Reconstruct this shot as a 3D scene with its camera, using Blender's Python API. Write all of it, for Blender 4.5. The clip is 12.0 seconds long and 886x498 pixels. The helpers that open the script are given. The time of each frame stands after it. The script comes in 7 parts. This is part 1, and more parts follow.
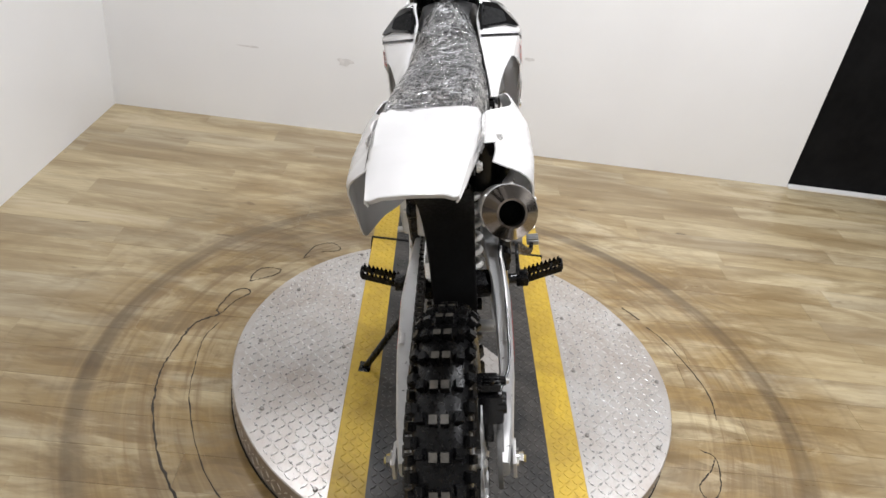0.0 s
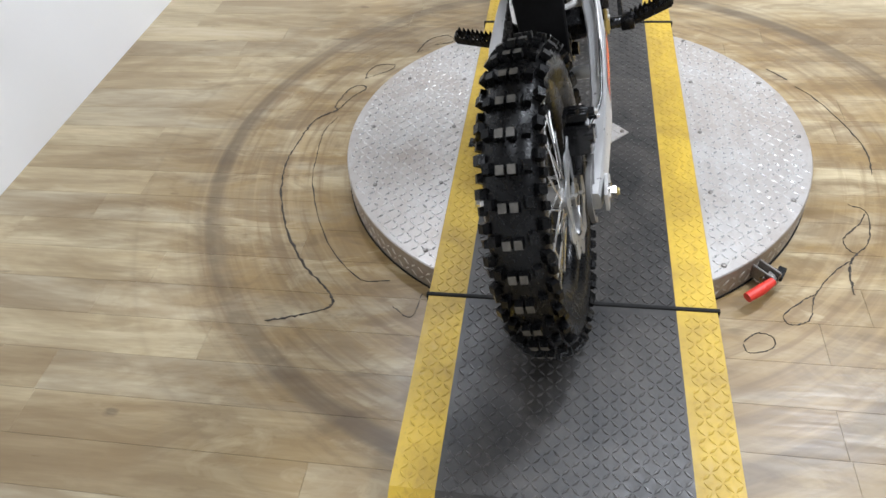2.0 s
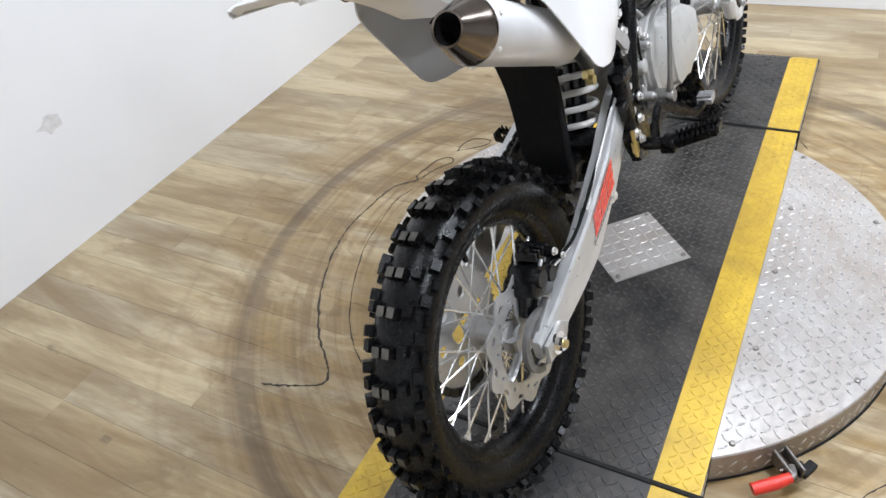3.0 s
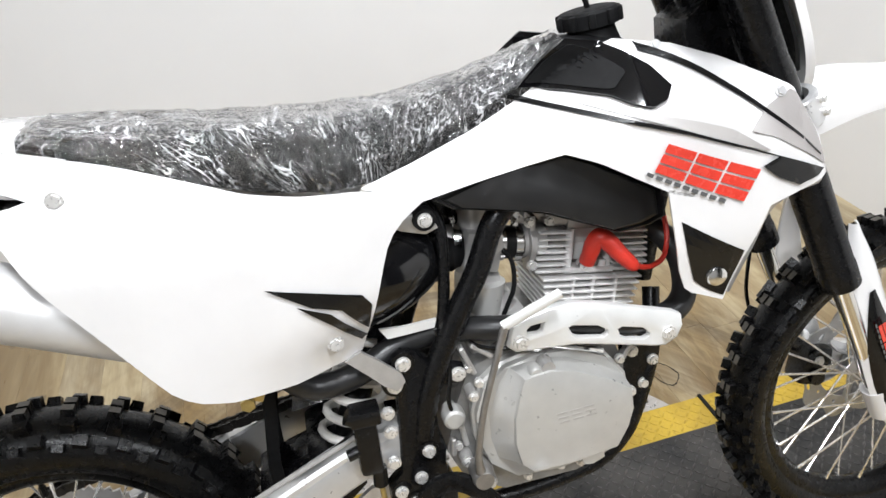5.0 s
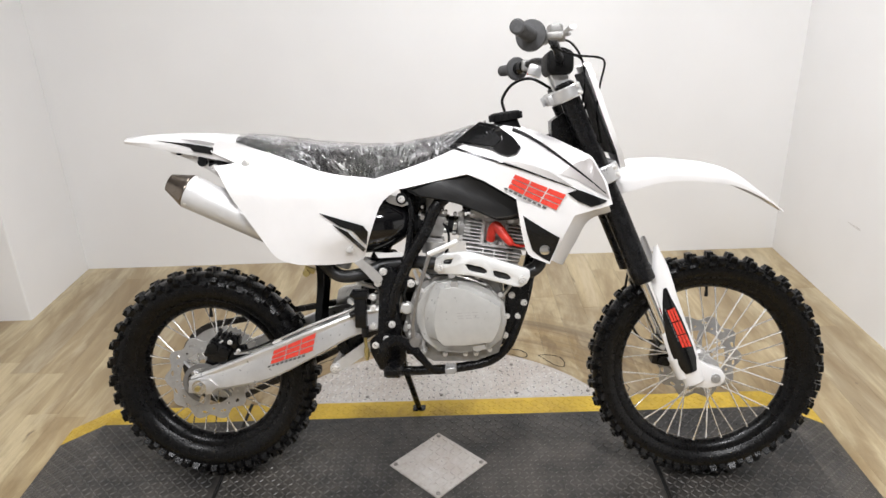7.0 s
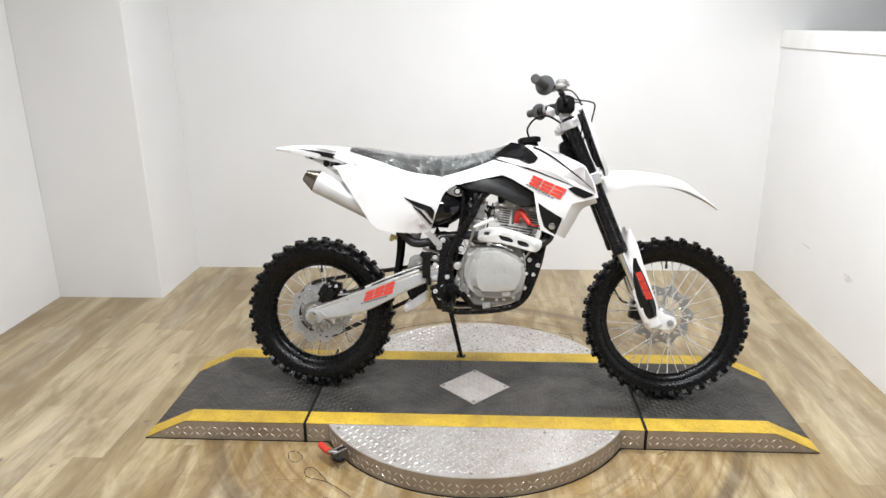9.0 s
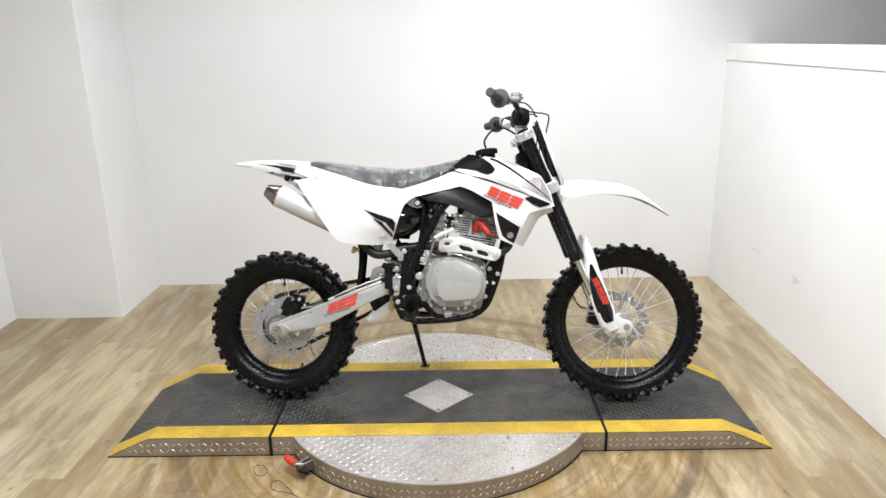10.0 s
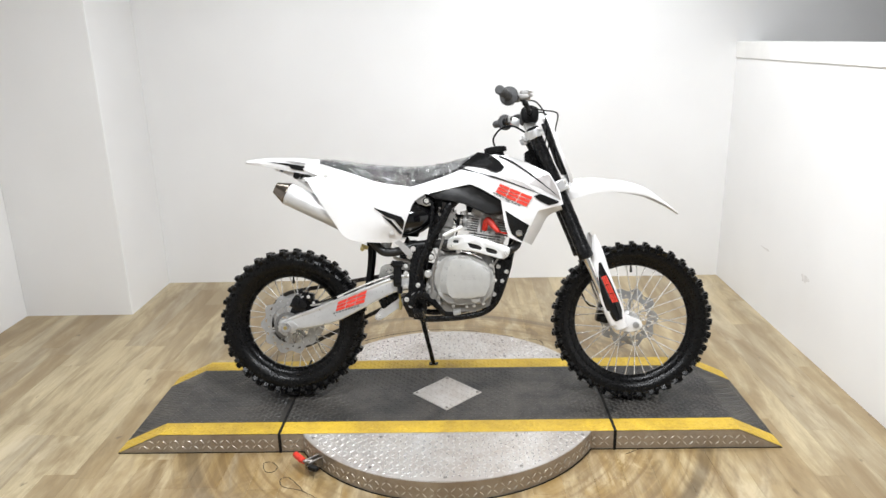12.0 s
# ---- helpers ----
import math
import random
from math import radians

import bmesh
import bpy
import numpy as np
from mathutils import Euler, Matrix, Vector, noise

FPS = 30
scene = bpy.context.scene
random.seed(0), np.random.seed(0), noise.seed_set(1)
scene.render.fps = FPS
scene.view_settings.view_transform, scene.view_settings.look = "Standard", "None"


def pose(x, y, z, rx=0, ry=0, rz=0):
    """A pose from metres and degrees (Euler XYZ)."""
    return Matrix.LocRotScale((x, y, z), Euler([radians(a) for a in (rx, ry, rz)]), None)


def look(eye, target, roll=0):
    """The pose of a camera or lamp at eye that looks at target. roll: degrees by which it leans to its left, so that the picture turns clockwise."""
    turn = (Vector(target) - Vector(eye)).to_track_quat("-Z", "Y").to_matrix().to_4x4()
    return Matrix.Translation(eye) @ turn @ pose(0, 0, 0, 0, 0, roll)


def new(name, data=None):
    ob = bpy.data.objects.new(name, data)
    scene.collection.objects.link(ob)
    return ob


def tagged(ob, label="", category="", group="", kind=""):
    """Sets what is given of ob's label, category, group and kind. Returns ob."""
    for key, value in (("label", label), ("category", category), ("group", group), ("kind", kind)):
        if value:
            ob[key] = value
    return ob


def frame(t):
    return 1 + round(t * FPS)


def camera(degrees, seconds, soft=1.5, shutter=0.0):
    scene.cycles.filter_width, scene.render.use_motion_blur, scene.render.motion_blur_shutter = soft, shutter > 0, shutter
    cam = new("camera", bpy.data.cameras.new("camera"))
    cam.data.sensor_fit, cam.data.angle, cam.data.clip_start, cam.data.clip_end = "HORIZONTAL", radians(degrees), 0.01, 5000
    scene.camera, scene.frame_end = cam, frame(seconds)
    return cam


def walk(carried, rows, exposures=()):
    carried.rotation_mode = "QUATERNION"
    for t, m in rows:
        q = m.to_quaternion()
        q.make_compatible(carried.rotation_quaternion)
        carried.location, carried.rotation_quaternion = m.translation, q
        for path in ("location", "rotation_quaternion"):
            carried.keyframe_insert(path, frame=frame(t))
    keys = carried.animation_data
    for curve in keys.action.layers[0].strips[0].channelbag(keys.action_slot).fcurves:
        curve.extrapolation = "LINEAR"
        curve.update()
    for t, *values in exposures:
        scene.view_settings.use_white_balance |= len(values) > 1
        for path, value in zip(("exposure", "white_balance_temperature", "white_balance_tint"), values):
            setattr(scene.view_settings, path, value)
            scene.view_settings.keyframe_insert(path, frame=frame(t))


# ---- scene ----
cam = camera(64.4, 12.0)
PATH = [
    (0, (-1.676, 0.237, 1.552), (0.012, 0.113, 0.487), 8.8),
    (0.5, (-1.708, 0.234, 1.468), (-0.123, 0.089, 0.256), 8.8),
    (0.6, (-1.713, 0.246, 1.45), (-0.137, 0.11, 0.226), 8.4),
    (1, (-1.75, 0.244, 1.39), (-0.232, 0.053, 0.102), 9.1),
    (1.5, (-1.779, 0.226, 1.342), (-0.378, 0.044, -0.075), 9.2),
    (2, (-1.768, 0.051, 1.366), (-0.389, 0.36, -0.049), -6.1),
    (2.1, (-1.755, 0.002, 1.396), (-0.375, 0.399, 0.004), -5.9),
    (2.5, (-1.719, -0.228, 1.422), (-0.404, 0.544, 0.128), -8.0),
    (3, (-1.453, -0.385, 1.387), (-0.192, 0.487, 0.104), -10.9),
    (3.5, (-1.147, -0.561, 1.46), (0.182, 0.375, 0.293), -18.2),
    (3.6, (-1.081, -0.605, 1.455), (0.225, 0.379, 0.303), -17.2),
    (3.7, (-1.008, -0.642, 1.449), (0.298, 0.385, 0.337), -13.9),
    (5.3, (-0.131, -0.742, 1.421), (0.15, 0.909, 0.328), -3.2),
    (5.5, (-0.085, -0.778, 1.415), (0.138, 0.897, 0.345), -2.3),
    (6, (-0.144, -1.052, 1.469), (-0.105, 0.692, 0.49), -3.2),
    (6.5, (-0.087, -1.416, 1.552), (-0.034, 0.406, 0.727), -2.8),
    (7, (0.062, -1.771, 1.576), (0.038, 0.069, 0.793), -2.1),
    (7.2, (0.04, -1.909, 1.571), (0.034, -0.037, 0.867), -2.0),
    (8.8, (0.097, -2.708, 1.607), (-0.021, -0.809, 0.99), -0.6),
    (9, (0.052, -2.763, 1.605), (-0.073, -0.862, 0.997), -0.8),
    (9.5, (0.051, -2.821, 1.603), (0.036, -0.917, 0.992), -1.7),
    (10, (0.071, -2.816, 1.604), (0.045, -0.9, 1.034), -1.2),
    (10.5, (0.073, -2.812, 1.605), (0.041, -0.9, 1.021), -1.6),
    (11, (0.061, -2.814, 1.601), (0.02, -0.899, 1.023), -1.4),
    (11.5, (0.062, -2.818, 1.602), (0.018, -0.903, 1.029), -1.1),
    (12, (0.062, -2.819, 1.601), (0.017, -0.904, 1.028), -1.3),
]
EXPOSURE = [(0.0, -0.26, 6500, 13), (0.5, -0.22, 6350, 13), (1.0, -0.13, 6100, 11), (1.5, 0.0, 6000, 11), (2.5, 0.05, 6050, 12), (3.5, 0.08, 6000, 12), (5.5, -0.04, 6500, 11), (6.5, -0.09, 6560, 12), (7.0, -0.05, 6600, 13), (9.0, 0.08, 6450, 11), (12.0, 0.1, 6450, 10.5)]
walk(cam, [(t, look(eye, target, roll)) for t, eye, target, roll in PATH], EXPOSURE)

# ---- light ----
world = bpy.data.worlds.new("room_world")
scene.world = world
world.use_nodes = True
world.node_tree.nodes["Background"].inputs[0].default_value = (0.9, 0.95, 1.0, 1)
world.node_tree.nodes["Background"].inputs[1].default_value = 0.02
# x, y and power of each ceiling lamp: the room's front half is the better lit one
LAMPS = [(-1.0, -1.55, 30.0), (0.75, -1.65, 42.0), (-1.0, 0.45, 11.0), (0.85, 0.55, 34.0), (0.0, -0.6, 33.0)]


# ---- materials ----
def nodes_of(name):
    m = bpy.data.materials.new(name)
    m.use_nodes = True
    t = m.node_tree
    return m, t, t.nodes["Principled BSDF"]


def link(t, a, b):
    t.links.new(a, b)


def noise_node(t, scale, detail=4.0, rough=0.55, vec=None, dist=0.0):
    n = t.nodes.new("ShaderNodeTexNoise")
    n.inputs["Scale"].default_value = scale
    n.inputs["Detail"].default_value = detail
    n.inputs["Roughness"].default_value = rough
    n.inputs["Distortion"].default_value = dist
    if vec is not None:
        link(t, vec, n.inputs["Vector"])
    return n.outputs["Fac"]


def ramp_node(t, fac, stops):
    r = t.nodes.new("ShaderNodeValToRGB")
    e = r.color_ramp.elements
    while len(e) < len(stops):
        e.new(0.5)
    for k, (p, c) in zip(e, stops):
        k.position = p
        k.color = (*c, 1) if len(c) == 3 else c
    link(t, fac, r.inputs[0])
    return r.outputs[0]


def math_node(t, op, a, b=None, clamp=False):
    m = t.nodes.new("ShaderNodeMath")
    m.operation = op
    m.use_clamp = clamp
    for i, v in enumerate((a, b)):
        if v is None:
            continue
        if isinstance(v, (int, float)):
            m.inputs[i].default_value = v
        else:
            link(t, v, m.inputs[i])
    return m.outputs[0]


def mix_node(t, fac, a, b, mode="MIX"):
    m = t.nodes.new("ShaderNodeMix")
    m.data_type = "RGBA"
    m.blend_type = mode
    for sock, v in ((m.inputs[0], fac), (m.inputs[6], a), (m.inputs[7], b)):
        if isinstance(v, (int, float)):
            sock.default_value = v
        elif isinstance(v, tuple):
            sock.default_value = (*v, 1)
        else:
            link(t, v, sock)
    return m.outputs[2]


def bump_node(t, p, height, strength, dist=0.002):
    b = t.nodes.new("ShaderNodeBump")
    b.inputs["Strength"].default_value = strength
    b.inputs["Distance"].default_value = dist
    link(t, height, b.inputs["Height"])
    link(t, b.outputs[0], p.inputs["Normal"])


def coords(t, world_space=False):
    if world_space:
        return t.nodes.new("ShaderNodeNewGeometry").outputs["Position"]
    return t.nodes.new("ShaderNodeTexCoord").outputs["Object"]


def stretch(t, vec, s):
    m = t.nodes.new("ShaderNodeMapping")
    m.inputs["Scale"].default_value = s
    link(t, vec, m.inputs["Vector"])
    return m.outputs[0]


def plain(name, col, rough=0.5, metal=0.0, vary=0.15, scale=30.0, bump=0.0, bscale=200.0, coat=0.0, spec=0.5):
    """A surface with soft mottling, uneven gloss and fine relief."""
    m, t, p = nodes_of(name)
    v = coords(t)
    f = noise_node(t, scale, 5.0, 0.6, v)
    a = tuple(c * (1 - vary) for c in col)
    b = tuple(min(1.0, c * (1 + vary)) for c in col)
    link(t, ramp_node(t, f, [(0.3, a), (0.7, b)]), p.inputs["Base Color"])
    r = noise_node(t, scale * 2.7, 4.0, 0.6, v)
    link(t, ramp_node(t, r, [(0.3, (rough * 0.8,) * 3), (0.7, (min(1, rough * 1.2),) * 3)]), p.inputs["Roughness"])
    p.inputs["Metallic"].default_value = metal
    p.inputs["Coat Weight"].default_value = coat
    p.inputs["Coat Roughness"].default_value = 0.08
    p.inputs["Specular IOR Level"].default_value = spec
    if bump:
        bump_node(t, p, noise_node(t, bscale, 3.0, 0.6, v), bump)
    return m


def wall_paint():
    m, t, p = nodes_of("wall_paint")
    v = coords(t, True)
    big = noise_node(t, 1.3, 3.0, 0.5, v)
    col = ramp_node(t, big, [(0.3, (0.775, 0.77, 0.765)), (0.7, (0.825, 0.822, 0.818))])
    smudge = ramp_node(t, noise_node(t, 2.6, 6.0, 0.65, v, 0.6), [(0.70, (0, 0, 0)), (0.80, (0.22,) * 3)])
    link(t, mix_node(t, smudge, col, (0.60, 0.57, 0.54)), p.inputs["Base Color"])
    p.inputs["Roughness"].default_value = 0.55
    bump_node(t, p, noise_node(t, 160.0, 3.0, 0.6, v), 0.12)
    return m


def floor_vinyl():
    """Wood-look planks with scuff rings round the turntable."""
    m, t, p = nodes_of("floor_vinyl")
    v = coords(t, True)
    info = t.nodes.new("ShaderNodeObjectInfo")
    shift = t.nodes.new("ShaderNodeVectorMath")
    shift.operation = "ADD"
    comb = t.nodes.new("ShaderNodeCombineXYZ")
    link(t, math_node(t, "MULTIPLY", info.outputs["Random"], 37.0), comb.inputs[0])
    link(t, math_node(t, "MULTIPLY", info.outputs["Random"], 91.0), comb.inputs[1])
    link(t, v, shift.inputs[0])
    link(t, comb.outputs[0], shift.inputs[1])
    s = shift.outputs[0]
    wide = noise_node(t, 1.0, 4.0, 0.6, stretch(t, s, (11.0, 1.3, 1.0)), 0.6)
    fine = noise_node(t, 1.0, 5.0, 0.65, stretch(t, s, (95.0, 5.0, 1.0)))
    blot = noise_node(t, 1.0, 4.0, 0.6, stretch(t, s, (10.0, 1.9, 1.0)), 0.8)
    base = ramp_node(t, info.outputs["Random"], [(0.0, (0.330, 0.250, 0.140)), (0.3, (0.440, 0.350, 0.205)), (0.6, (0.520, 0.435, 0.275)), (0.85, (0.400, 0.335, 0.225)), (1.0, (0.370, 0.290, 0.170))])
    c = mix_node(t, ramp_node(t, wide, [(0.32, (0.60,) * 3), (0.50, (0, 0, 0))]), base, (0.225, 0.158, 0.080))
    c = mix_node(t, ramp_node(t, wide, [(0.53, (0, 0, 0)), (0.70, (0.60,) * 3)]), c, (0.590, 0.490, 0.300))
    c = mix_node(t, ramp_node(t, fine, [(0.40, (0.26,) * 3), (0.60, (0, 0, 0))]), c, (0.200, 0.148, 0.084))
    c = mix_node(t, ramp_node(t, blot, [(0.52, (0, 0, 0)), (0.66, (0.50,) * 3)]), c, (0.225, 0.158, 0.080))
    c = mix_node(t, ramp_node(t, blot, [(0.30, (0.45,) * 3), (0.42, (0, 0, 0))]), c, (0.540, 0.455, 0.295))
    # broad streaks of the print that run on over the joints
    smear = noise_node(t, 1.0, 5.0, 0.62, stretch(t, v, (4.2, 0.85, 1.0)), 1.1)
    c = mix_node(t, ramp_node(t, smear, [(0.48, (0, 0, 0)), (0.62, (0.62,) * 3)]), c, (0.200, 0.132, 0.060))
    c = mix_node(t, ramp_node(t, smear, [(0.32, (0.55,) * 3), (0.43, (0, 0, 0))]), c, (0.600, 0.515, 0.360))
    knot = noise_node(t, 1.0, 2.0, 0.5, stretch(t, v, (17.0, 7.0, 1.0)), 0.3)
    c = mix_node(t, ramp_node(t, knot, [(0.71, (0, 0, 0)), (0.77, (0.75,) * 3)]), c, (0.110, 0.078, 0.046))
    # scuff rings left by turning: one broad brown band and thin arcs inside it
    flat = t.nodes.new("ShaderNodeVectorMath")
    flat.operation = "MULTIPLY_ADD"
    flat.inputs[1].default_value = (1, 1, 0)
    flat.inputs[2].default_value = (0, -0.018, 0)
    link(t, v, flat.inputs[0])
    ln = t.nodes.new("ShaderNodeVectorMath")
    ln.operation = "LENGTH"
    link(t, flat.outputs[0], ln.inputs[0])
    rad = math_node(t, "ADD", ln.outputs["Value"], math_node(t, "MULTIPLY", math_node(t, "SUBTRACT", noise_node(t, 2.0, 3.0, 0.5, v), 0.5), 0.03))
    half_rad = math_node(t, "MULTIPLY", rad, 0.5)
    ring = ramp_node(t, half_rad, [
        (0.448, (0, 0, 0)), (0.454, (0.22,) * 3), (0.459, (0.03,) * 3), (0.476, (0.28,) * 3), (0.481, (0.02,) * 3), (0.497, (0.24,) * 3), (0.503, (0.03,) * 3), (0.528, (0.14,) * 3), (0.538, (0.68,) * 3), (0.556, (0.76,) * 3),
        (0.563, (0.18,) * 3), (0.569, (0.36,) * 3), (0.577, (0.07,) * 3), (0.650, (0, 0, 0))])
    thin = ramp_node(t, half_rad, [(0.583, (0, 0, 0)), (0.586, (0.14,) * 3), (0.590, (0, 0, 0)), (0.655, (0, 0, 0)), (0.660, (0.16,) * 3), (0.668, (0, 0, 0))])
    ring = math_node(t, "ADD", ring, thin)
    ring = math_node(t, "MULTIPLY", ring, ramp_node(t, noise_node(t, 1.6, 4.0, 0.62, v), [(0.32, (0.50,) * 3), (0.60, (1,) * 3)]))
    # worn, browner ground close to the turntable
    worn = math_node(t, "MULTIPLY", ramp_node(t, half_rad, [(0.36, (0.9,) * 3), (0.55, (0.70,) * 3), (0.68, (0.30,) * 3), (0.80, (0, 0, 0))]), ramp_node(t, noise_node(t, 1.0, 6.0, 0.62, stretch(t, v, (6.5, 2.6, 1.0)), 0.8), [(0.40, (0.05,) * 3), (0.60, (0.9,) * 3)]))
    c = mix_node(t, worn, c, (0.265, 0.165, 0.050))
    # darker brown stains and paler rubbed spots in the worn ground
    near = ramp_node(t, half_rad, [(0.50, (1.0,) * 3), (0.66, (0.65,) * 3), (0.84, (0, 0, 0))])
    spots = noise_node(t, 1.0, 5.0, 0.62, stretch(t, v, (10.0, 3.4, 1.0)), 1.1)
    c = mix_node(t, math_node(t, "MULTIPLY", near, ramp_node(t, spots, [(0.50, (0, 0, 0)), (0.62, (0.55,) * 3)])), c, (0.140, 0.086, 0.034))
    c = mix_node(t, math_node(t, "MULTIPLY", near, ramp_node(t, spots, [(0.32, (0.55,) * 3), (0.43, (0, 0, 0))])), c, (0.560, 0.465, 0.290))
    # fine concentric rub marks between the turntable and the broad band
    xy = t.nodes.new("ShaderNodeSeparateXYZ")
    link(t, flat.outputs[0], xy.inputs[0])
    polar = t.nodes.new("ShaderNodeCombineXYZ")
    link(t, math_node(t, "MULTIPLY", ln.outputs["Value"], 34.0), polar.inputs[0])
    link(t, math_node(t, "MULTIPLY", math_node(t, "ARCTAN2", xy.outputs[0], xy.outputs[1]), 1.3), polar.inputs[1])
    arcs = noise_node(t, 1.0, 3.0, 0.6, polar.outputs[0])
    rubbed = ramp_node(t, half_rad, [(0.36, (0.5,) * 3), (0.40, (1.0,) * 3), (0.56, (0.75,) * 3), (0.62, (0, 0, 0))])
    c = mix_node(t, math_node(t, "MULTIPLY", rubbed, ramp_node(t, arcs, [(0.50, (0, 0, 0)), (0.64, (0.60,) * 3)])), c, (0.175, 0.105, 0.042))
    c = mix_node(t, math_node(t, "MULTIPLY", rubbed, ramp_node(t, arcs, [(0.34, (0.28,) * 3), (0.46, (0, 0, 0))])), c, (0.480, 0.355, 0.190))
    c = mix_node(t, ring, c, (0.085, 0.058, 0.034))
    link(t, c, p.inputs["Base Color"])
    link(t, ramp_node(t, fine, [(0.3, (0.27,) * 3), (0.7, (0.42,) * 3)]), p.inputs["Roughness"])
    bump_node(t, p, fine, 0.12, 0.001)
    return m


def tread_plate(name, col, rough, metal, dirt, dirt_amount, spec=0.5):
    m, t, p = nodes_of(name)
    v = coords(t, True)
    f = noise_node(t, 5.5, 7.0, 0.68, v, 0.5)
    g = noise_node(t, 70.0, 4.0, 0.6, v)
    c = mix_node(t, ramp_node(t, f, [(0.38, (0, 0, 0)), (0.72, (dirt_amount,) * 3)]), col, dirt)
    c = mix_node(t, ramp_node(t, g, [(0.55, (0, 0, 0)), (0.75, (dirt_amount * 0.7,) * 3)]), c, dirt)
    link(t, c, p.inputs["Base Color"])
    link(t, ramp_node(t, g, [(0.3, (rough * 0.75,) * 3), (0.7, (min(1, rough * 1.3),) * 3)]), p.inputs["Roughness"])
    p.inputs["Metallic"].default_value = metal
    p.inputs["Specular IOR Level"].default_value = spec
    bump_node(t, p, g, 0.15)
    return m


def film_wrap():
    """Clear crinkled polythene: mostly see-through, with sharp shiny creases."""
    m, t, p = nodes_of("film_wrap")
    v = coords(t)
    # folds fan out from under the lowest point of the seat
    sep = t.nodes.new("ShaderNodeSeparateXYZ")
    link(t, v, sep.inputs[0])
    px, pz = math_node(t, "SUBTRACT", sep.outputs[0], 0.545), math_node(t, "SUBTRACT", sep.outputs[2], 0.80)
    fan = t.nodes.new("ShaderNodeCombineXYZ")
    link(t, math_node(t, "ARCTAN2", px, pz), fan.inputs[0])
    link(t, math_node(t, "SQRT", math_node(t, "ADD", math_node(t, "MULTIPLY", px, px), math_node(t, "MULTIPLY", pz, pz))), fan.inputs[1])
    link(t, sep.outputs[1], fan.inputs[2])

    def ridge(scale, dist):
        n = noise_node(t, 1.0, 3.5, 0.55, stretch(t, fan.outputs[0], scale), dist)
        return math_node(t, "ABSOLUTE", math_node(t, "SUBTRACT", n, 0.5))
    fold = ridge((7.0, 11.0, 14.0), 1.4)
    cr = ridge((17.0, 34.0, 36.0), 1.8)
    fine = noise_node(t, 1.0, 2.0, 0.5, stretch(t, fan.outputs[0], (24.0, 60.0, 70.0)), 1.0)

    def facets(scale):
        """Cells that each lie flat but tilted their own way."""
        wob = t.nodes.new("ShaderNodeVectorMath")
        wob.operation = "ADD"
        sv = stretch(t, fan.outputs[0], scale)
        n = t.nodes.new("ShaderNodeTexNoise")
        n.inputs["Scale"].default_value = 0.9
        link(t, sv, n.inputs["Vector"])
        link(t, sv, wob.inputs[0])
        link(t, n.outputs["Color"], wob.inputs[1])
        vor = t.nodes.new("ShaderNodeTexVoronoi")
        vor.inputs["Scale"].default_value = 1.0
        link(t, wob.outputs[0], vor.inputs["Vector"])
        off, tilt, dot = (t.nodes.new("ShaderNodeVectorMath") for _ in range(3))
        off.operation, tilt.operation, dot.operation = "SUBTRACT", "SUBTRACT", "DOT_PRODUCT"
        link(t, wob.outputs[0], off.inputs[0])
        link(t, vor.outputs["Position"], off.inputs[1])
        link(t, vor.outputs["Color"], tilt.inputs[0])
        tilt.inputs[1].default_value = (0.5, 0.5, 0.5)
        link(t, off.outputs[0], dot.inputs[0])
        link(t, tilt.outputs[0], dot.inputs[1])
        return dot.outputs["Value"]
    h = math_node(t, "ADD", math_node(t, "MULTIPLY", fold, -1.6), math_node(t, "MULTIPLY", cr, -0.6))
    h = math_node(t, "ADD", h, math_node(t, "MULTIPLY", fine, 0.06))
    h = math_node(t, "ADD", h, math_node(t, "ADD", math_node(t, "MULTIPLY", facets((13.0, 20.0, 26.0)), 1.25), math_node(t, "MULTIPLY", facets((32.0, 54.0, 60.0)), 0.45)))
    b = t.nodes.new("ShaderNodeBump")
    b.inputs["Strength"].default_value = 1.0
    b.inputs["Distance"].default_value = 0.013
    link(t, h, b.inputs["Height"])
    p.inputs["Base Color"].default_value = (0.80, 0.80, 0.81, 1)
    p.inputs["Roughness"].default_value = 0.25
    link(t, b.outputs[0], p.inputs["Normal"])
    tr = t.nodes.new("ShaderNodeBsdfTransparent")
    gl = t.nodes.new("ShaderNodeBsdfGlossy")
    gl.inputs["Color"].default_value = (0.96, 0.95, 0.94, 1)
    gl.inputs["Roughness"].default_value = 0.06
    link(t, b.outputs[0], gl.inputs["Normal"])
    # glints painted white along the sharpest creases, slightly hazy elsewhere
    milky = t.nodes.new("ShaderNodeMixShader")
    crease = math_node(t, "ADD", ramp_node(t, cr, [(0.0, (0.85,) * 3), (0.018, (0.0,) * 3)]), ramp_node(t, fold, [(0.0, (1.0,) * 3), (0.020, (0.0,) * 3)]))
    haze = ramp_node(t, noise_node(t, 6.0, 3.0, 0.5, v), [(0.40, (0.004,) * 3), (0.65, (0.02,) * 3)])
    # upward faces are whitened too, a sheen put into the film's colour
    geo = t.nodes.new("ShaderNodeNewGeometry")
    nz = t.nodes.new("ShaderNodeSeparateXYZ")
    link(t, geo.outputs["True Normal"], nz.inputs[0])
    top_sheen = ramp_node(t, nz.outputs[2], [(0.55, (0.0,) * 3), (0.97, (0.13,) * 3)])
    haze = math_node(t, "ADD", haze, math_node(t, "MULTIPLY", top_sheen, ramp_node(t, fold, [(0.0, (1.0,) * 3), (0.16, (0.15,) * 3)])))
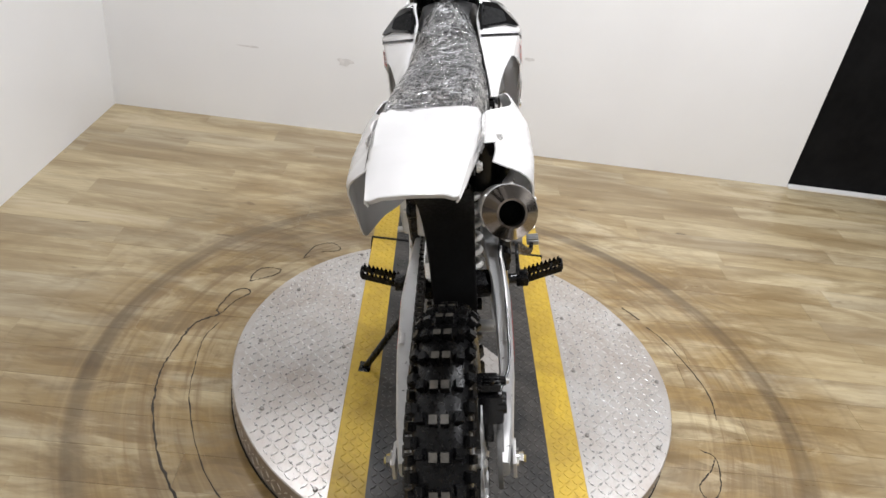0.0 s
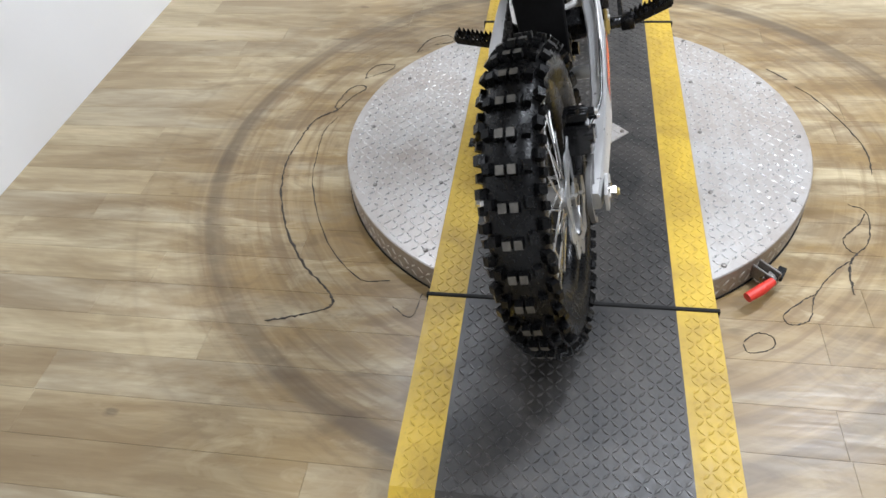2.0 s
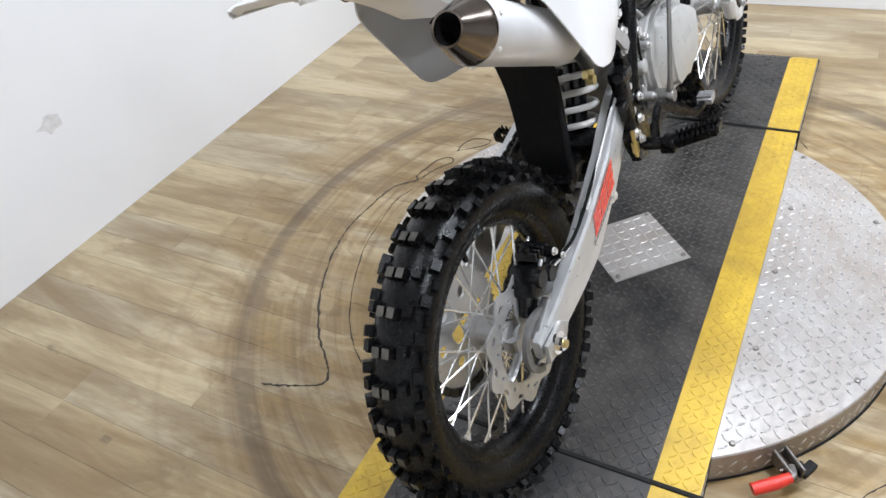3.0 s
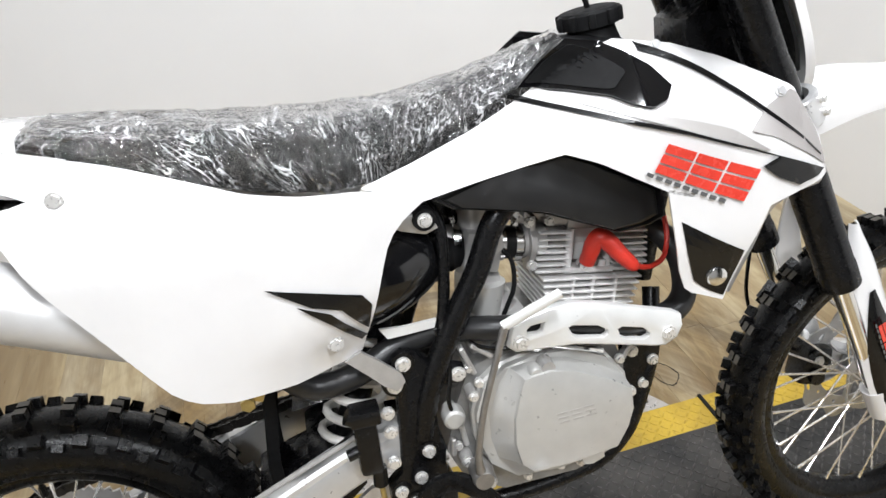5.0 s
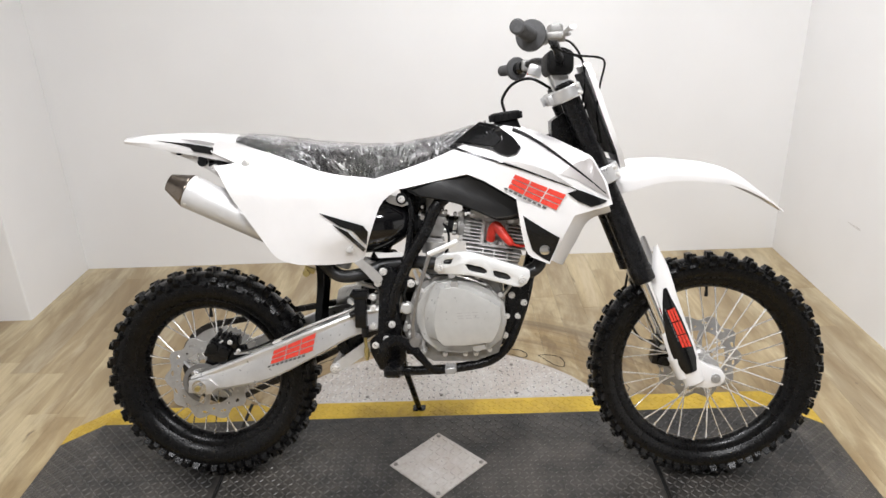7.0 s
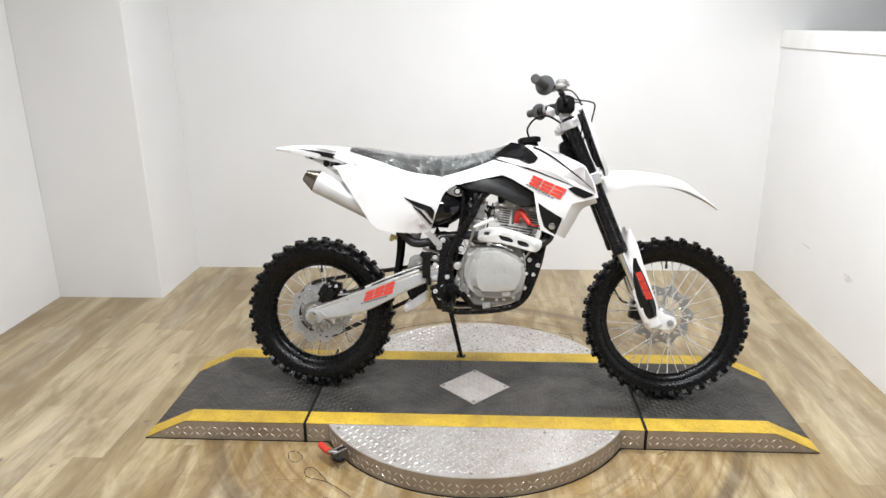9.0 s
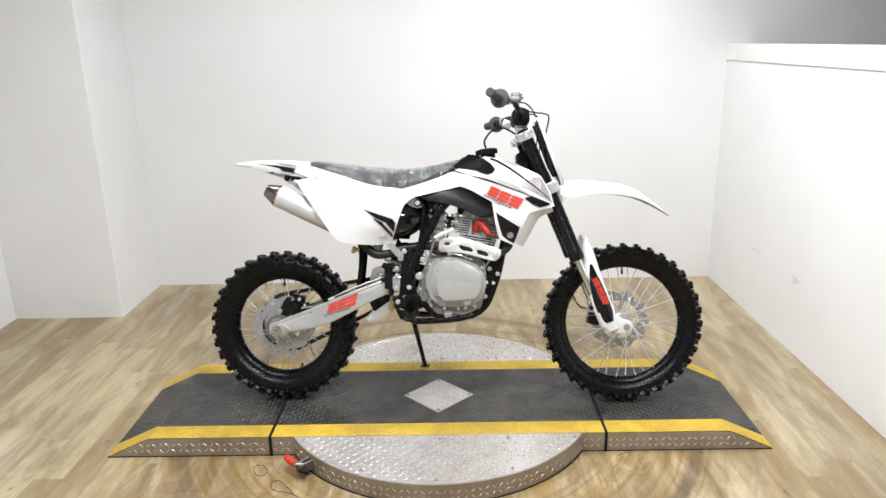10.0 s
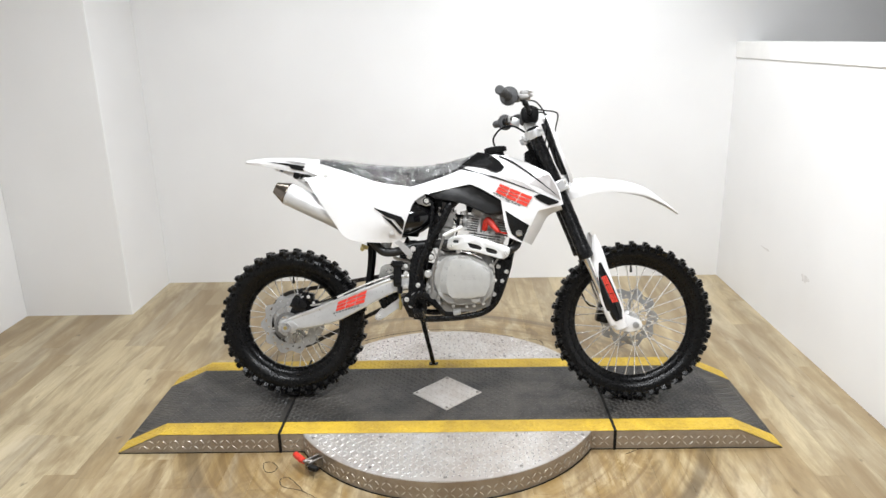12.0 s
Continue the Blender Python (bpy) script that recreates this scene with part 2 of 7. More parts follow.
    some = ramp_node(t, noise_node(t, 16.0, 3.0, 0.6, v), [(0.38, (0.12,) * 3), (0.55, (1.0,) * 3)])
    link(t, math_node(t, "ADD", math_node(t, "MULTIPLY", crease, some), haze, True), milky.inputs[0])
    link(t, tr.outputs[0], milky.inputs[1])
    link(t, p.outputs[0], milky.inputs[2])
    fr = t.nodes.new("ShaderNodeFresnel")
    fr.inputs["IOR"].default_value = 1.5
    link(t, b.outputs[0], fr.inputs["Normal"])
    mx = t.nodes.new("ShaderNodeMixShader")
    link(t, math_node(t, "ADD", math_node(t, "MULTIPLY", math_node(t, "SUBTRACT", fr.outputs[0], 0.04), 1.8), 0.065, True), mx.inputs[0])
    link(t, milky.outputs[0], mx.inputs[1])
    link(t, gl.outputs[0], mx.inputs[2])
    link(t, mx.outputs[0], t.nodes["Material Output"].inputs[0])
    return m


def glow(name, col, strength):
    m, t, p = nodes_of(name)
    p.inputs["Base Color"].default_value = (0.9, 0.9, 0.9, 1)
    p.inputs["Emission Color"].default_value = (*col, 1)
    p.inputs["Emission Strength"].default_value = strength
    return m


M_WALL = wall_paint()
M_FLOOR = floor_vinyl()
# greys of the unseen ceiling and walls, set to limit bounced light
M_CEIL = plain("unseen_ceiling_grey", (0.42, 0.42, 0.42), 0.8, 0, 0.04, 3)
M_BACKROOM = plain("unseen_wall_grey", (0.5, 0.5, 0.5), 0.7, 0, 0.06, 4)
M_TRIM = plain("trim_paint", (0.80, 0.79, 0.77), 0.45, 0, 0.05, 6)
M_BLACKPANEL = plain("black_panel", (0.006, 0.0058, 0.006), 0.8, 0, 0.3, 5, 0.2, 90, spec=0.10)
M_UNDER = plain("floor_joint", (0.23, 0.175, 0.11), 0.8, 0, 0.2, 20)
M_CRACK = plain("torn_edge", (0.050, 0.040, 0.030), 0.8, 0, 0.3, 40)
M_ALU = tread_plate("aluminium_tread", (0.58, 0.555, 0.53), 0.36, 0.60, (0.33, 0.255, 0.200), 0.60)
M_ALUTOP = tread_plate("aluminium_tread_worn_marks", (0.74, 0.73, 0.71), 0.28, 0.70, (0.48, 0.42, 0.37), 0.50)
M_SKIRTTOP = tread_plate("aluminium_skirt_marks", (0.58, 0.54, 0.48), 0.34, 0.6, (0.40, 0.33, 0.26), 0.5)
# darker, browner version of the plate's metal for its upright sides
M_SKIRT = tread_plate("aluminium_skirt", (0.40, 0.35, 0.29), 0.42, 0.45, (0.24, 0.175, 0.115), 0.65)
M_BLACKTOP = tread_plate("black_tread_rubbed_marks", (0.034, 0.033, 0.032), 0.33, 0.05, (0.145, 0.132, 0.118), 0.80, 0.55)
M_YELLOWTOP = tread_plate("yellow_paint_rubbed_marks", (0.60, 0.405, 0.038), 0.50, 0.0, (0.24, 0.15, 0.030), 0.68)
M_BLACKTREAD = tread_plate("black_tread", (0.012, 0.0115, 0.011), 0.42, 0.0, (0.110, 0.098, 0.085), 0.60, 0.5)
M_YELLOW = tread_plate("yellow_paint", (0.60, 0.400, 0.035), 0.47, 0.0, (0.20, 0.120, 0.022), 0.62)
M_RUBBERSTRIP = plain("rubber_strip", (0.0063, 0.0060, 0.0056), 0.7, 0, 0.3, 60, 0.2, spec=0.30)
M_SCREW = plain("zinc_screw", (0.30, 0.28, 0.26), 0.40, 0.9, 0.2, 200)
M_RED = plain("red_grip", (0.62, 0.035, 0.02), 0.42, 0, 0.12, 60)
M_TYRE = plain("tyre_rubber", (0.0040, 0.0040, 0.0042), 0.29, 0, 0.35, 45, 0.20, 260, spec=0.22)
M_SCUFF = plain("scuffed_paint", (0.67, 0.655, 0.64), 0.6, 0, 0.15, 40)
# darker castings: shade between fins and engine parts put into the colour
M_DARKCAST = plain("dark_casting", (0.17, 0.166, 0.16), 0.55, 0.4, 0.15, 40)
M_ENGINECASE = plain("darkened_case", (0.27, 0.265, 0.255), 0.50, 0.45, 0.18, 40, 0.12, 400)
# paler rubber for centre knob tops: their reflected light put into the colour
M_KNOBSHEEN = plain("sheen_toned_rubber", (0.085, 0.078, 0.066), 0.55, 0, 0.4, 60)
M_KICK = plain("dull_steel", (0.30, 0.29, 0.28), 0.36, 0.75, 0.15, 60)
M_SPOKE = plain("bright_spoke", (0.90, 0.89, 0.87), 0.24, 0.80, 0.08, 90)
M_BOLT = plain("bright_bolt", (0.78, 0.77, 0.75), 0.30, 0.6, 0.08, 80)
M_SHIELD = plain("bright_silver_paint", (0.76, 0.76, 0.745), 0.34, 0.25, 0.05, 22)
M_GLOSSBLACK = plain("gloss_black", (0.004, 0.004, 0.0045), 0.10, 0, 0.2, 20, spec=0.5)
M_RIM = plain("black_anodised", (0.0035, 0.0035, 0.0038), 0.28, 0.3, 0.2, 30, spec=0.30)
M_CHROME = plain("polished_steel", (0.84, 0.835, 0.82), 0.16, 1.0, 0.06, 40)
M_DISCSTEEL = plain("brushed_steel", (0.43, 0.43, 0.43), 0.36, 0.6, 0.10, 60)
M_CASTALU = plain("cast_aluminium", (0.47, 0.46, 0.448), 0.40, 0.5, 0.10, 45, 0.10, 500)
M_COVER = plain("painted_cover", (0.52, 0.515, 0.495), 0.33, 0.35, 0.06, 25, 0.06, 700)
M_SILVER = plain("satin_silver", (0.66, 0.66, 0.66), 0.33, 0.65, 0.07, 22)
M_CAN = plain("satin_aluminium_can", (0.62, 0.615, 0.61), 0.42, 0.35, 0.05, 22)
M_WHITE = plain("white_plastic", (0.74, 0.73, 0.725), 0.20, 0, 0.03, 8, 0.02, 400, coat=0.5)
M_BLACKPL = plain("black_plastic", (0.0049, 0.0049, 0.0053), 0.24, 0, 0.25, 30, 0.05, 500, spec=0.36)
M_MATTBLACK = plain("matt_black_plastic", (0.0063, 0.0063, 0.0066), 0.62, 0, 0.25, 40, 0.15, 400, spec=0.14)
M_FRAME = plain("black_frame_paint", (0.0042, 0.0042, 0.0046), 0.27, 0, 0.25, 25, spec=0.30)
M_RUBBER = plain("grip_rubber", (0.045, 0.045, 0.046), 0.7, 0, 0.25, 90, 0.25, 400)
M_SEAT = plain("seat_vinyl", (0.0077, 0.0073, 0.0073), 0.5, 0, 0.3, 30, 0.3, 300, spec=0.30)
M_WRAP = film_wrap()
M_DECALRED = plain("red_decal", (0.68, 0.055, 0.035), 0.26, 0, 0.06, 30, coat=0.3)
M_DECALBLACK = plain("black_decal", (0.0049, 0.0049, 0.0052), 0.24, 0, 0.2, 30, coat=0.3, spec=0.30)
M_DECALDARK = plain("dark_grey_decal", (0.10, 0.10, 0.10), 0.3, 0, 0.12, 20, coat=0.3)
M_DECALGREY = plain("grey_decal", (0.36, 0.35, 0.345), 0.26, 0, 0.12, 20, coat=0.3)
def fade_decal():
    """Printed flash that goes from near white to mid grey along the bike."""
    m, t, p = nodes_of("fading_grey_decal")
    sep = t.nodes.new("ShaderNodeSeparateXYZ")
    link(t, coords(t), sep.inputs[0])
    along = math_node(t, "MULTIPLY", math_node(t, "SUBTRACT", math_node(t, "SUBTRACT", sep.outputs[0], math_node(t, "MULTIPLY", sep.outputs[2], 0.35)), 0.52), 4.2, True)
    link(t, ramp_node(t, along, [(0.0, (0.72, 0.71, 0.705)), (0.55, (0.58, 0.56, 0.55)), (1.0, (0.32, 0.30, 0.29))]), p.inputs["Base Color"])
    p.inputs["Roughness"].default_value = 0.24
    p.inputs["Coat Weight"].default_value = 0.4
    return m


M_GREYFADE = fade_decal()
M_SPRING = plain("spring_paint", (0.74, 0.72, 0.68), 0.3, 0, 0.06, 30)
M_BRASS = plain("brass_nut", (0.58, 0.47, 0.20), 0.35, 0.9, 0.15, 90)
M_CHAIN = plain("oiled_chain", (0.050, 0.046, 0.042), 0.42, 0.6, 0.3, 200)
M_DARKMETAL = plain("burnt_steel", (0.20, 0.17, 0.145), 0.20, 0.95, 0.2, 18)
M_HEADER = plain("satin_black_pipe", (0.018, 0.018, 0.0185), 0.36, 0.2, 0.25, 40)
M_FIN = plain("bare_fins", (0.78, 0.77, 0.755), 0.38, 0.20, 0.10, 60, 0.1, 500)
M_TANK = plain("satin_black_tank", (0.0062, 0.0062, 0.0066), 0.38, 0, 0.2, 12, 0.02, 300, spec=0.65)
M_BORE = plain("black_bore", (0.0021, 0.0021, 0.0021), 0.9, 0, 0.2, 60, spec=0.30)


# ---- mesh helpers ----
def finish(name, bm, mats, parent=None, label="", smooth=40.0, category="", group="", kind=""):
    bmesh.ops.remove_doubles(bm, verts=bm.verts, dist=1e-6)
    bmesh.ops.recalc_face_normals(bm, faces=bm.faces)
    me = bpy.data.meshes.new(name)
    bm.to_mesh(me)
    bm.free()
    for mm in mats if isinstance(mats, (list, tuple)) else (mats,):
        me.materials.append(mm)
    if smooth:
        me.shade_smooth()
        me.set_sharp_from_angle(angle=radians(smooth))
    ob = new(name, me)
    if parent is not None:
        ob.parent = parent
    return tagged(ob, label, category, group, kind)


def part(name, bm, material, parent, label="", smooth=40.0):
    return finish(name, bm, material, parent, label, smooth)


def frame_of(d):
    d = Vector(d).normalized()
    return d.to_track_quat("Z", "Y").to_matrix().to_4x4()


def add_box(bm, c, s, m=None, bevel=0.0, seg=1):
    r = bmesh.ops.create_cube(bm, size=1.0)
    vs = r["verts"]
    mm = Matrix.Translation(c) @ (m if m is not None else Matrix()) @ Matrix.Diagonal((*s, 1))
    bmesh.ops.transform(bm, matrix=mm, verts=vs)
    if bevel:
        es = list({e for v in vs for e in v.link_edges})
        bmesh.ops.bevel(bm, geom=es, offset=bevel, segments=seg, affect="EDGES", profile=0.6)


def add_cyl(bm, a, b, r0, r1=None, seg=20, caps=True):
    a, b = Vector(a), Vector(b)
    d = b - a
    m = Matrix.Translation((a + b) / 2) @ frame_of(d)
    bmesh.ops.create_cone(bm, cap_ends=caps, segments=seg, radius1=r0, radius2=r0 if r1 is None else r1, depth=d.length, matrix=m)


def add_lathe(bm, prof, m=None, seg=48, closed=False):
    """Turns a profile of (radius, height) about z."""
    m = m if m is not None else Matrix()
    rings = []
    for k in range(seg):
        a = 2 * math.pi * k / seg
        rings.append([bm.verts.new(m @ Vector((r * math.cos(a), r * math.sin(a), h))) for r, h in prof])
    n = len(prof)
    for k in range(seg):
        p, q = rings[k], rings[(k + 1) % seg]
        for i in range(n if closed else n - 1):
            j = (i + 1) % n
            bm.faces.new((p[i], q[i], q[j], p[j]))


def spline(pts, n, closed=False):
    """Catmull-Rom through the points."""
    P = [Vector(p) for p in pts]
    out = []
    k = len(P)
    segs = k if closed else k - 1
    for i in range(segs):
        p1, p2 = P[i], P[(i + 1) % k]
        p0 = P[i - 1] if (i > 0 or closed) else p1 * 2 - p2
        p3 = P[(i + 2) % k] if (i + 2 < k or closed) else p2 * 2 - p1
        for j in range(n):
            u = j / n
            out.append(0.5 * ((2 * p1) + (p2 - p0) * u + (2 * p0 - 5 * p1 + 4 * p2 - p3) * u * u + (3 * p1 - p0 - 3 * p2 + p3) * u ** 3))
    if not closed:
        out.append(P[-1])
    return out


def add_tube(bm, pts, r, n=6, seg=10, smooth=True, squash=1.0):
    """A round bar along a curve; r may be a list, one for each control point."""
    c = spline(pts, n) if smooth else [Vector(p) for p in pts]
    m = len(c)
    rs = [r] * m if not isinstance(r, (list, tuple)) else [float(np.interp(i / (m - 1), np.linspace(0, 1, len(r)), r)) for i in range(m)]
    up = Vector((0, 0, 1)) if abs((c[1] - c[0]).normalized().z) < 0.9 else Vector((0, 1, 0))
    side = (c[1] - c[0]).cross(up).normalized()
    rings = []
    for i, p in enumerate(c):
        d = (c[min(i + 1, m - 1)] - c[max(i - 1, 0)]).normalized()
        side = (side - d * side.dot(d)).normalized()
        top = d.cross(side)
        rings.append([bm.verts.new(p + (side * math.cos(a) + top * math.sin(a) * squash) * rs[i]) for a in (2 * math.pi * k / seg for k in range(seg))])
    for i in range(m - 1):
        for k in range(seg):
            bm.faces.new((rings[i][k], rings[i][(k + 1) % seg], rings[i + 1][(k + 1) % seg], rings[i + 1][k]))
    bm.faces.new(rings[0])
    bm.faces.new(rings[-1])


def resample(pts, n):
    P = [Vector(p) for p in pts]
    L = [0.0]
    for a, b in zip(P, P[1:]):
        L.append(L[-1] + (b - a).length)
    out = []
    for k in range(n + 1):
        s = L[-1] * k / n
        i = max(j for j in range(len(L)) if L[j] <= s + 1e-9)
        i = min(i, len(P) - 2)
        u = (s - L[i]) / max(1e-9, L[i + 1] - L[i])
        out.append(P[i].lerp(P[i + 1], min(1.0, u)))
    return out


def add_skin(bm, rows, thick=0.0, close_v=False):
    """A surface over rows of points, given a thickness."""
    vs = [[bm.verts.new(p) for p in r] for r in rows]
    fs = []
    for a, b in zip(vs, vs[1:]):
        k = len(a)
        for j in range(k if close_v else k - 1):
            q = (a[j], a[(j + 1) % k], b[(j + 1) % k], b[j])
            fs.append(bm.faces.new(q))
    if thick:
        bmesh.ops.recalc_face_normals(bm, faces=fs)
        bmesh.ops.solidify(bm, geom=fs, thickness=thick)
    return vs


def add_panel(bm, top, bottom, depth, side, nu=28, nv=10, thick=0.003):
    """A moulded panel between two edges given as (x, z); depth(x, z) gives how far out it stands."""
    A = resample([(x, 0, z) for x, z in top], nu)
    B = resample([(x, 0, z) for x, z in bottom], nu)
    rows = []
    for a, b in zip(A, B):
        row = []
        for j in range(nv + 1):
            q = a.lerp(b, j / nv)
            row.append((q.x, side * depth(q.x, q.z), q.z))
        rows.append(row)
    add_skin(bm, rows, thick)


def add_plate(bm, outline, y0, y1, holes=(), bevel=0.0):
    """A flat plate in the x-z plane, from y0 to y1, with holes."""
    es = []
    for loop in (outline, *holes):
        vs = [bm.verts.new((x, y0, z)) for x, z in loop]
        es += [bm.edges.new((vs[i], vs[(i + 1) % len(vs)])) for i in range(len(vs))]
    r = bmesh.ops.triangle_fill(bm, edges=es, use_beauty=True, use_dissolve=True)
    fs = [g for g in r["geom"] if isinstance(g, bmesh.types.BMFace)]
    e = bmesh.ops.extrude_face_region(bm, geom=fs)
    top = [g for g in e["geom"] if isinstance(g, bmesh.types.BMVert)]
    bmesh.ops.translate(bm, verts=top, vec=(0, y1 - y0, 0))
    if bevel:
        fs2 = [g for g in e["geom"] if isinstance(g, bmesh.types.BMFace)]
        rim = [ed for ed in {ed for f in fs2 for ed in f.edges} if len([f for f in ed.link_faces if f in set(fs2)]) == 1]
        bmesh.ops.bevel(bm, geom=rim, offset=bevel, segments=2, affect="EDGES", profile=0.5)


def disc_outline(cx, cz, r, n=16):
    return [(cx + r * math.cos(2 * math.pi * k / n), cz + r * math.sin(2 * math.pi * k / n)) for k in range(n)]


def thing(name, m, label, category, group="", kind=""):
    ob = new(name)
    ob.empty_display_size = 0.1
    ob.matrix_world = m
    return tagged(ob, label, category, group, kind)


# ---- room ----
X0, X1, Y0, Y1, ZC = -2.63, 1.83, -4.2, 1.80, 2.75
XF = 4.4  # far side wall behind the half-height partition


def block(name, lo, hi, mat, label, bevel=0.0):
    bm = bmesh.new()
    add_box(bm, [(a + b) / 2 for a, b in zip(lo, hi)], [b - a for a, b in zip(lo, hi)], bevel=bevel)
    return finish(name, bm, mat, None, label, 0, kind="structure")


block("wall_back", (X0 - 0.12, Y1, -0.05), (XF + 0.12, Y1 + 0.12, ZC), M_WALL, "smooth white painted back wall with faint scuffs")
block("wall_left", (X0 - 0.12, Y0, -0.05), (X0, Y1, ZC), M_WALL, "smooth white painted side wall")
block("wall_pillar", (X0, 1.21, -0.05), (-1.965, Y1, ZC), M_WALL, "boxed white painted pillar in the room corner", 0.004)
block("wall_partition", (X1, -1.86, -0.05), (X1 + 0.11, Y1, 1.445), M_WALL, "half-height white painted partition wall")
block("trim_partition_cap", (X1 - 0.009, -1.86, 1.445), (X1 + 0.135, Y1, 1.545), M_TRIM, "white painted cap board on the partition wall", 0.004)
# unseen surfaces added to close the room and hold the fill light down
block("wall_front", (X0 - 0.12, Y0 - 0.12, -0.05), (XF + 0.12, Y0, ZC), M_BACKROOM, "unseen wall that closes the room, greyed to cut bounced light")
block("wall_far", (XF, Y0, -0.05), (XF + 0.12, Y1, ZC), M_BACKROOM, "unseen wall beyond the partition, greyed to cut bounced light")
block("ceiling", (X0 - 0.12, Y0 - 0.12, ZC), (XF + 0.12, Y1 + 0.12, ZC + 0.1), M_CEIL, "unseen ceiling, greyed to cut bounced light")
# flat black panel that fills the opening
block("door_curtain", (X1 + 0.03, -3.6, 0.012), (X1 + 0.07, -1.865, 2.3), M_BLACKPANEL, "black panel in the opening beside the partition")
block("trim_threshold", (X1 - 0.02, -3.6, 0.0), (X1 + 0.028, -1.865, 0.012), M_TRIM, "white threshold strip on the floor")

bm = bmesh.new()
add_box(bm, ((X0 + XF) / 2, (Y0 + Y1) / 2, -0.045), (XF - X0 + 0.2, Y1 - Y0 + 0.2, 0.08))
floor = finish("floor", bm, M_UNDER, None, "worn wood-look vinyl plank floor with scuff rings", 0, kind="structure")

# ---- ceiling lights ----
for lx, ly, power in LAMPS:
    lamp = bpy.data.lights.new("ceiling_lamp", "AREA")
    lamp.shape, lamp.size, lamp.size_y = "RECTANGLE", 0.34, 0.34
    lamp.energy, lamp.color = power, (0.945, 0.975, 1.0)
    ob = new("ceiling_lamp", lamp)
    ob.location = (lx, ly, ZC - 0.06)
    fx = thing("ceiling_light", Matrix.Translation((lx, ly, ZC - 0.04)), "square white ceiling light panel", "ceiling light", "ceiling lights")
    bm = bmesh.new()
    for sx, sy, w, d in ((0.19, 0, 0.03, 0.41), (-0.19, 0, 0.03, 0.41), (0, 0.19, 0.35, 0.03), (0, -0.19, 0.35, 0.03)):
        add_box(bm, (sx, sy, 0.0), (w, d, 0.05))
    part("frame", bm, M_TRIM, fx, smooth=0)
    bm = bmesh.new()
    add_box(bm, (0, 0, 0.015), (0.35, 0.35, 0.01))
    part("diffuser", bm, glow("diffuser_glow", (0.945, 0.975, 1.0), 6.0), fx, smooth=0)

# ---- turntable platform ----
PZ, PY0, PY1, PXS, PXSH, PXT = 0.087, -0.325, 0.342, 0.675, 1.168, 1.345
RD, CYD = 0.674, 0.020
table = thing("motorcycle_turntable", Matrix.Translation((0, 0, 0)), "tread-plate turntable with black ramp strip and yellow edges on the floor", "turntable")


def lozenges(spots, z, h=0.0019, ln=0.0125, wd=0.0041):
    """Raised tread marks at (x, y, angle) on a flat top."""
    V, F = [], []
    for x, y, a in spots:
        c, s = math.cos(a), math.sin(a)
        b = len(V)
        for u, v, hh in ((-ln, 0, -0.0005), (0, -wd, -0.0005), (ln, 0, -0.0005), (0, wd, -0.0005), (-ln * 0.55, 0, h), (0, -wd * 0.35, h), (ln * 0.55, 0, h), (0, wd * 0.35, h)):
            V.append((x + u * c - v * s, y + u * s + v * c, z + hh))
        F += [(b + i, b + (i + 1) % 4, b + 4 + (i + 1) % 4, b + 4 + i) for i in range(4)] + [(b + 4, b + 5, b + 6, b + 7)]
    return V, F


def tread(name, V, F, mat, parent):
    me = bpy.data.meshes.new(name)
    me.from_pydata(V, [], F)
    me.materials.append(mat)
    ob = new(name, me)
    ob.parent = parent
    ob["kind"] = "stuff"
    return ob


def grid_spots(x0, x1, y0, y1, keep, p=0.0190):
    out = []
    i = 0
    y = y0 + p * 0.6
    while y < y1 - 0.008:
        x = x0 + p * 0.6
        j = 0
        while x < x1 - 0.010:
            if keep(x, y):
                out.append((x, y, radians(45 if (i + j) % 2 else -45)))
            x += p
            j += 1
        y += p
        i += 1
    return out


YB = 0.091  # width of the yellow edge bands
inside_diamond = lambda x, y: abs(x) + abs(y) < 0.165  # noqa: E731

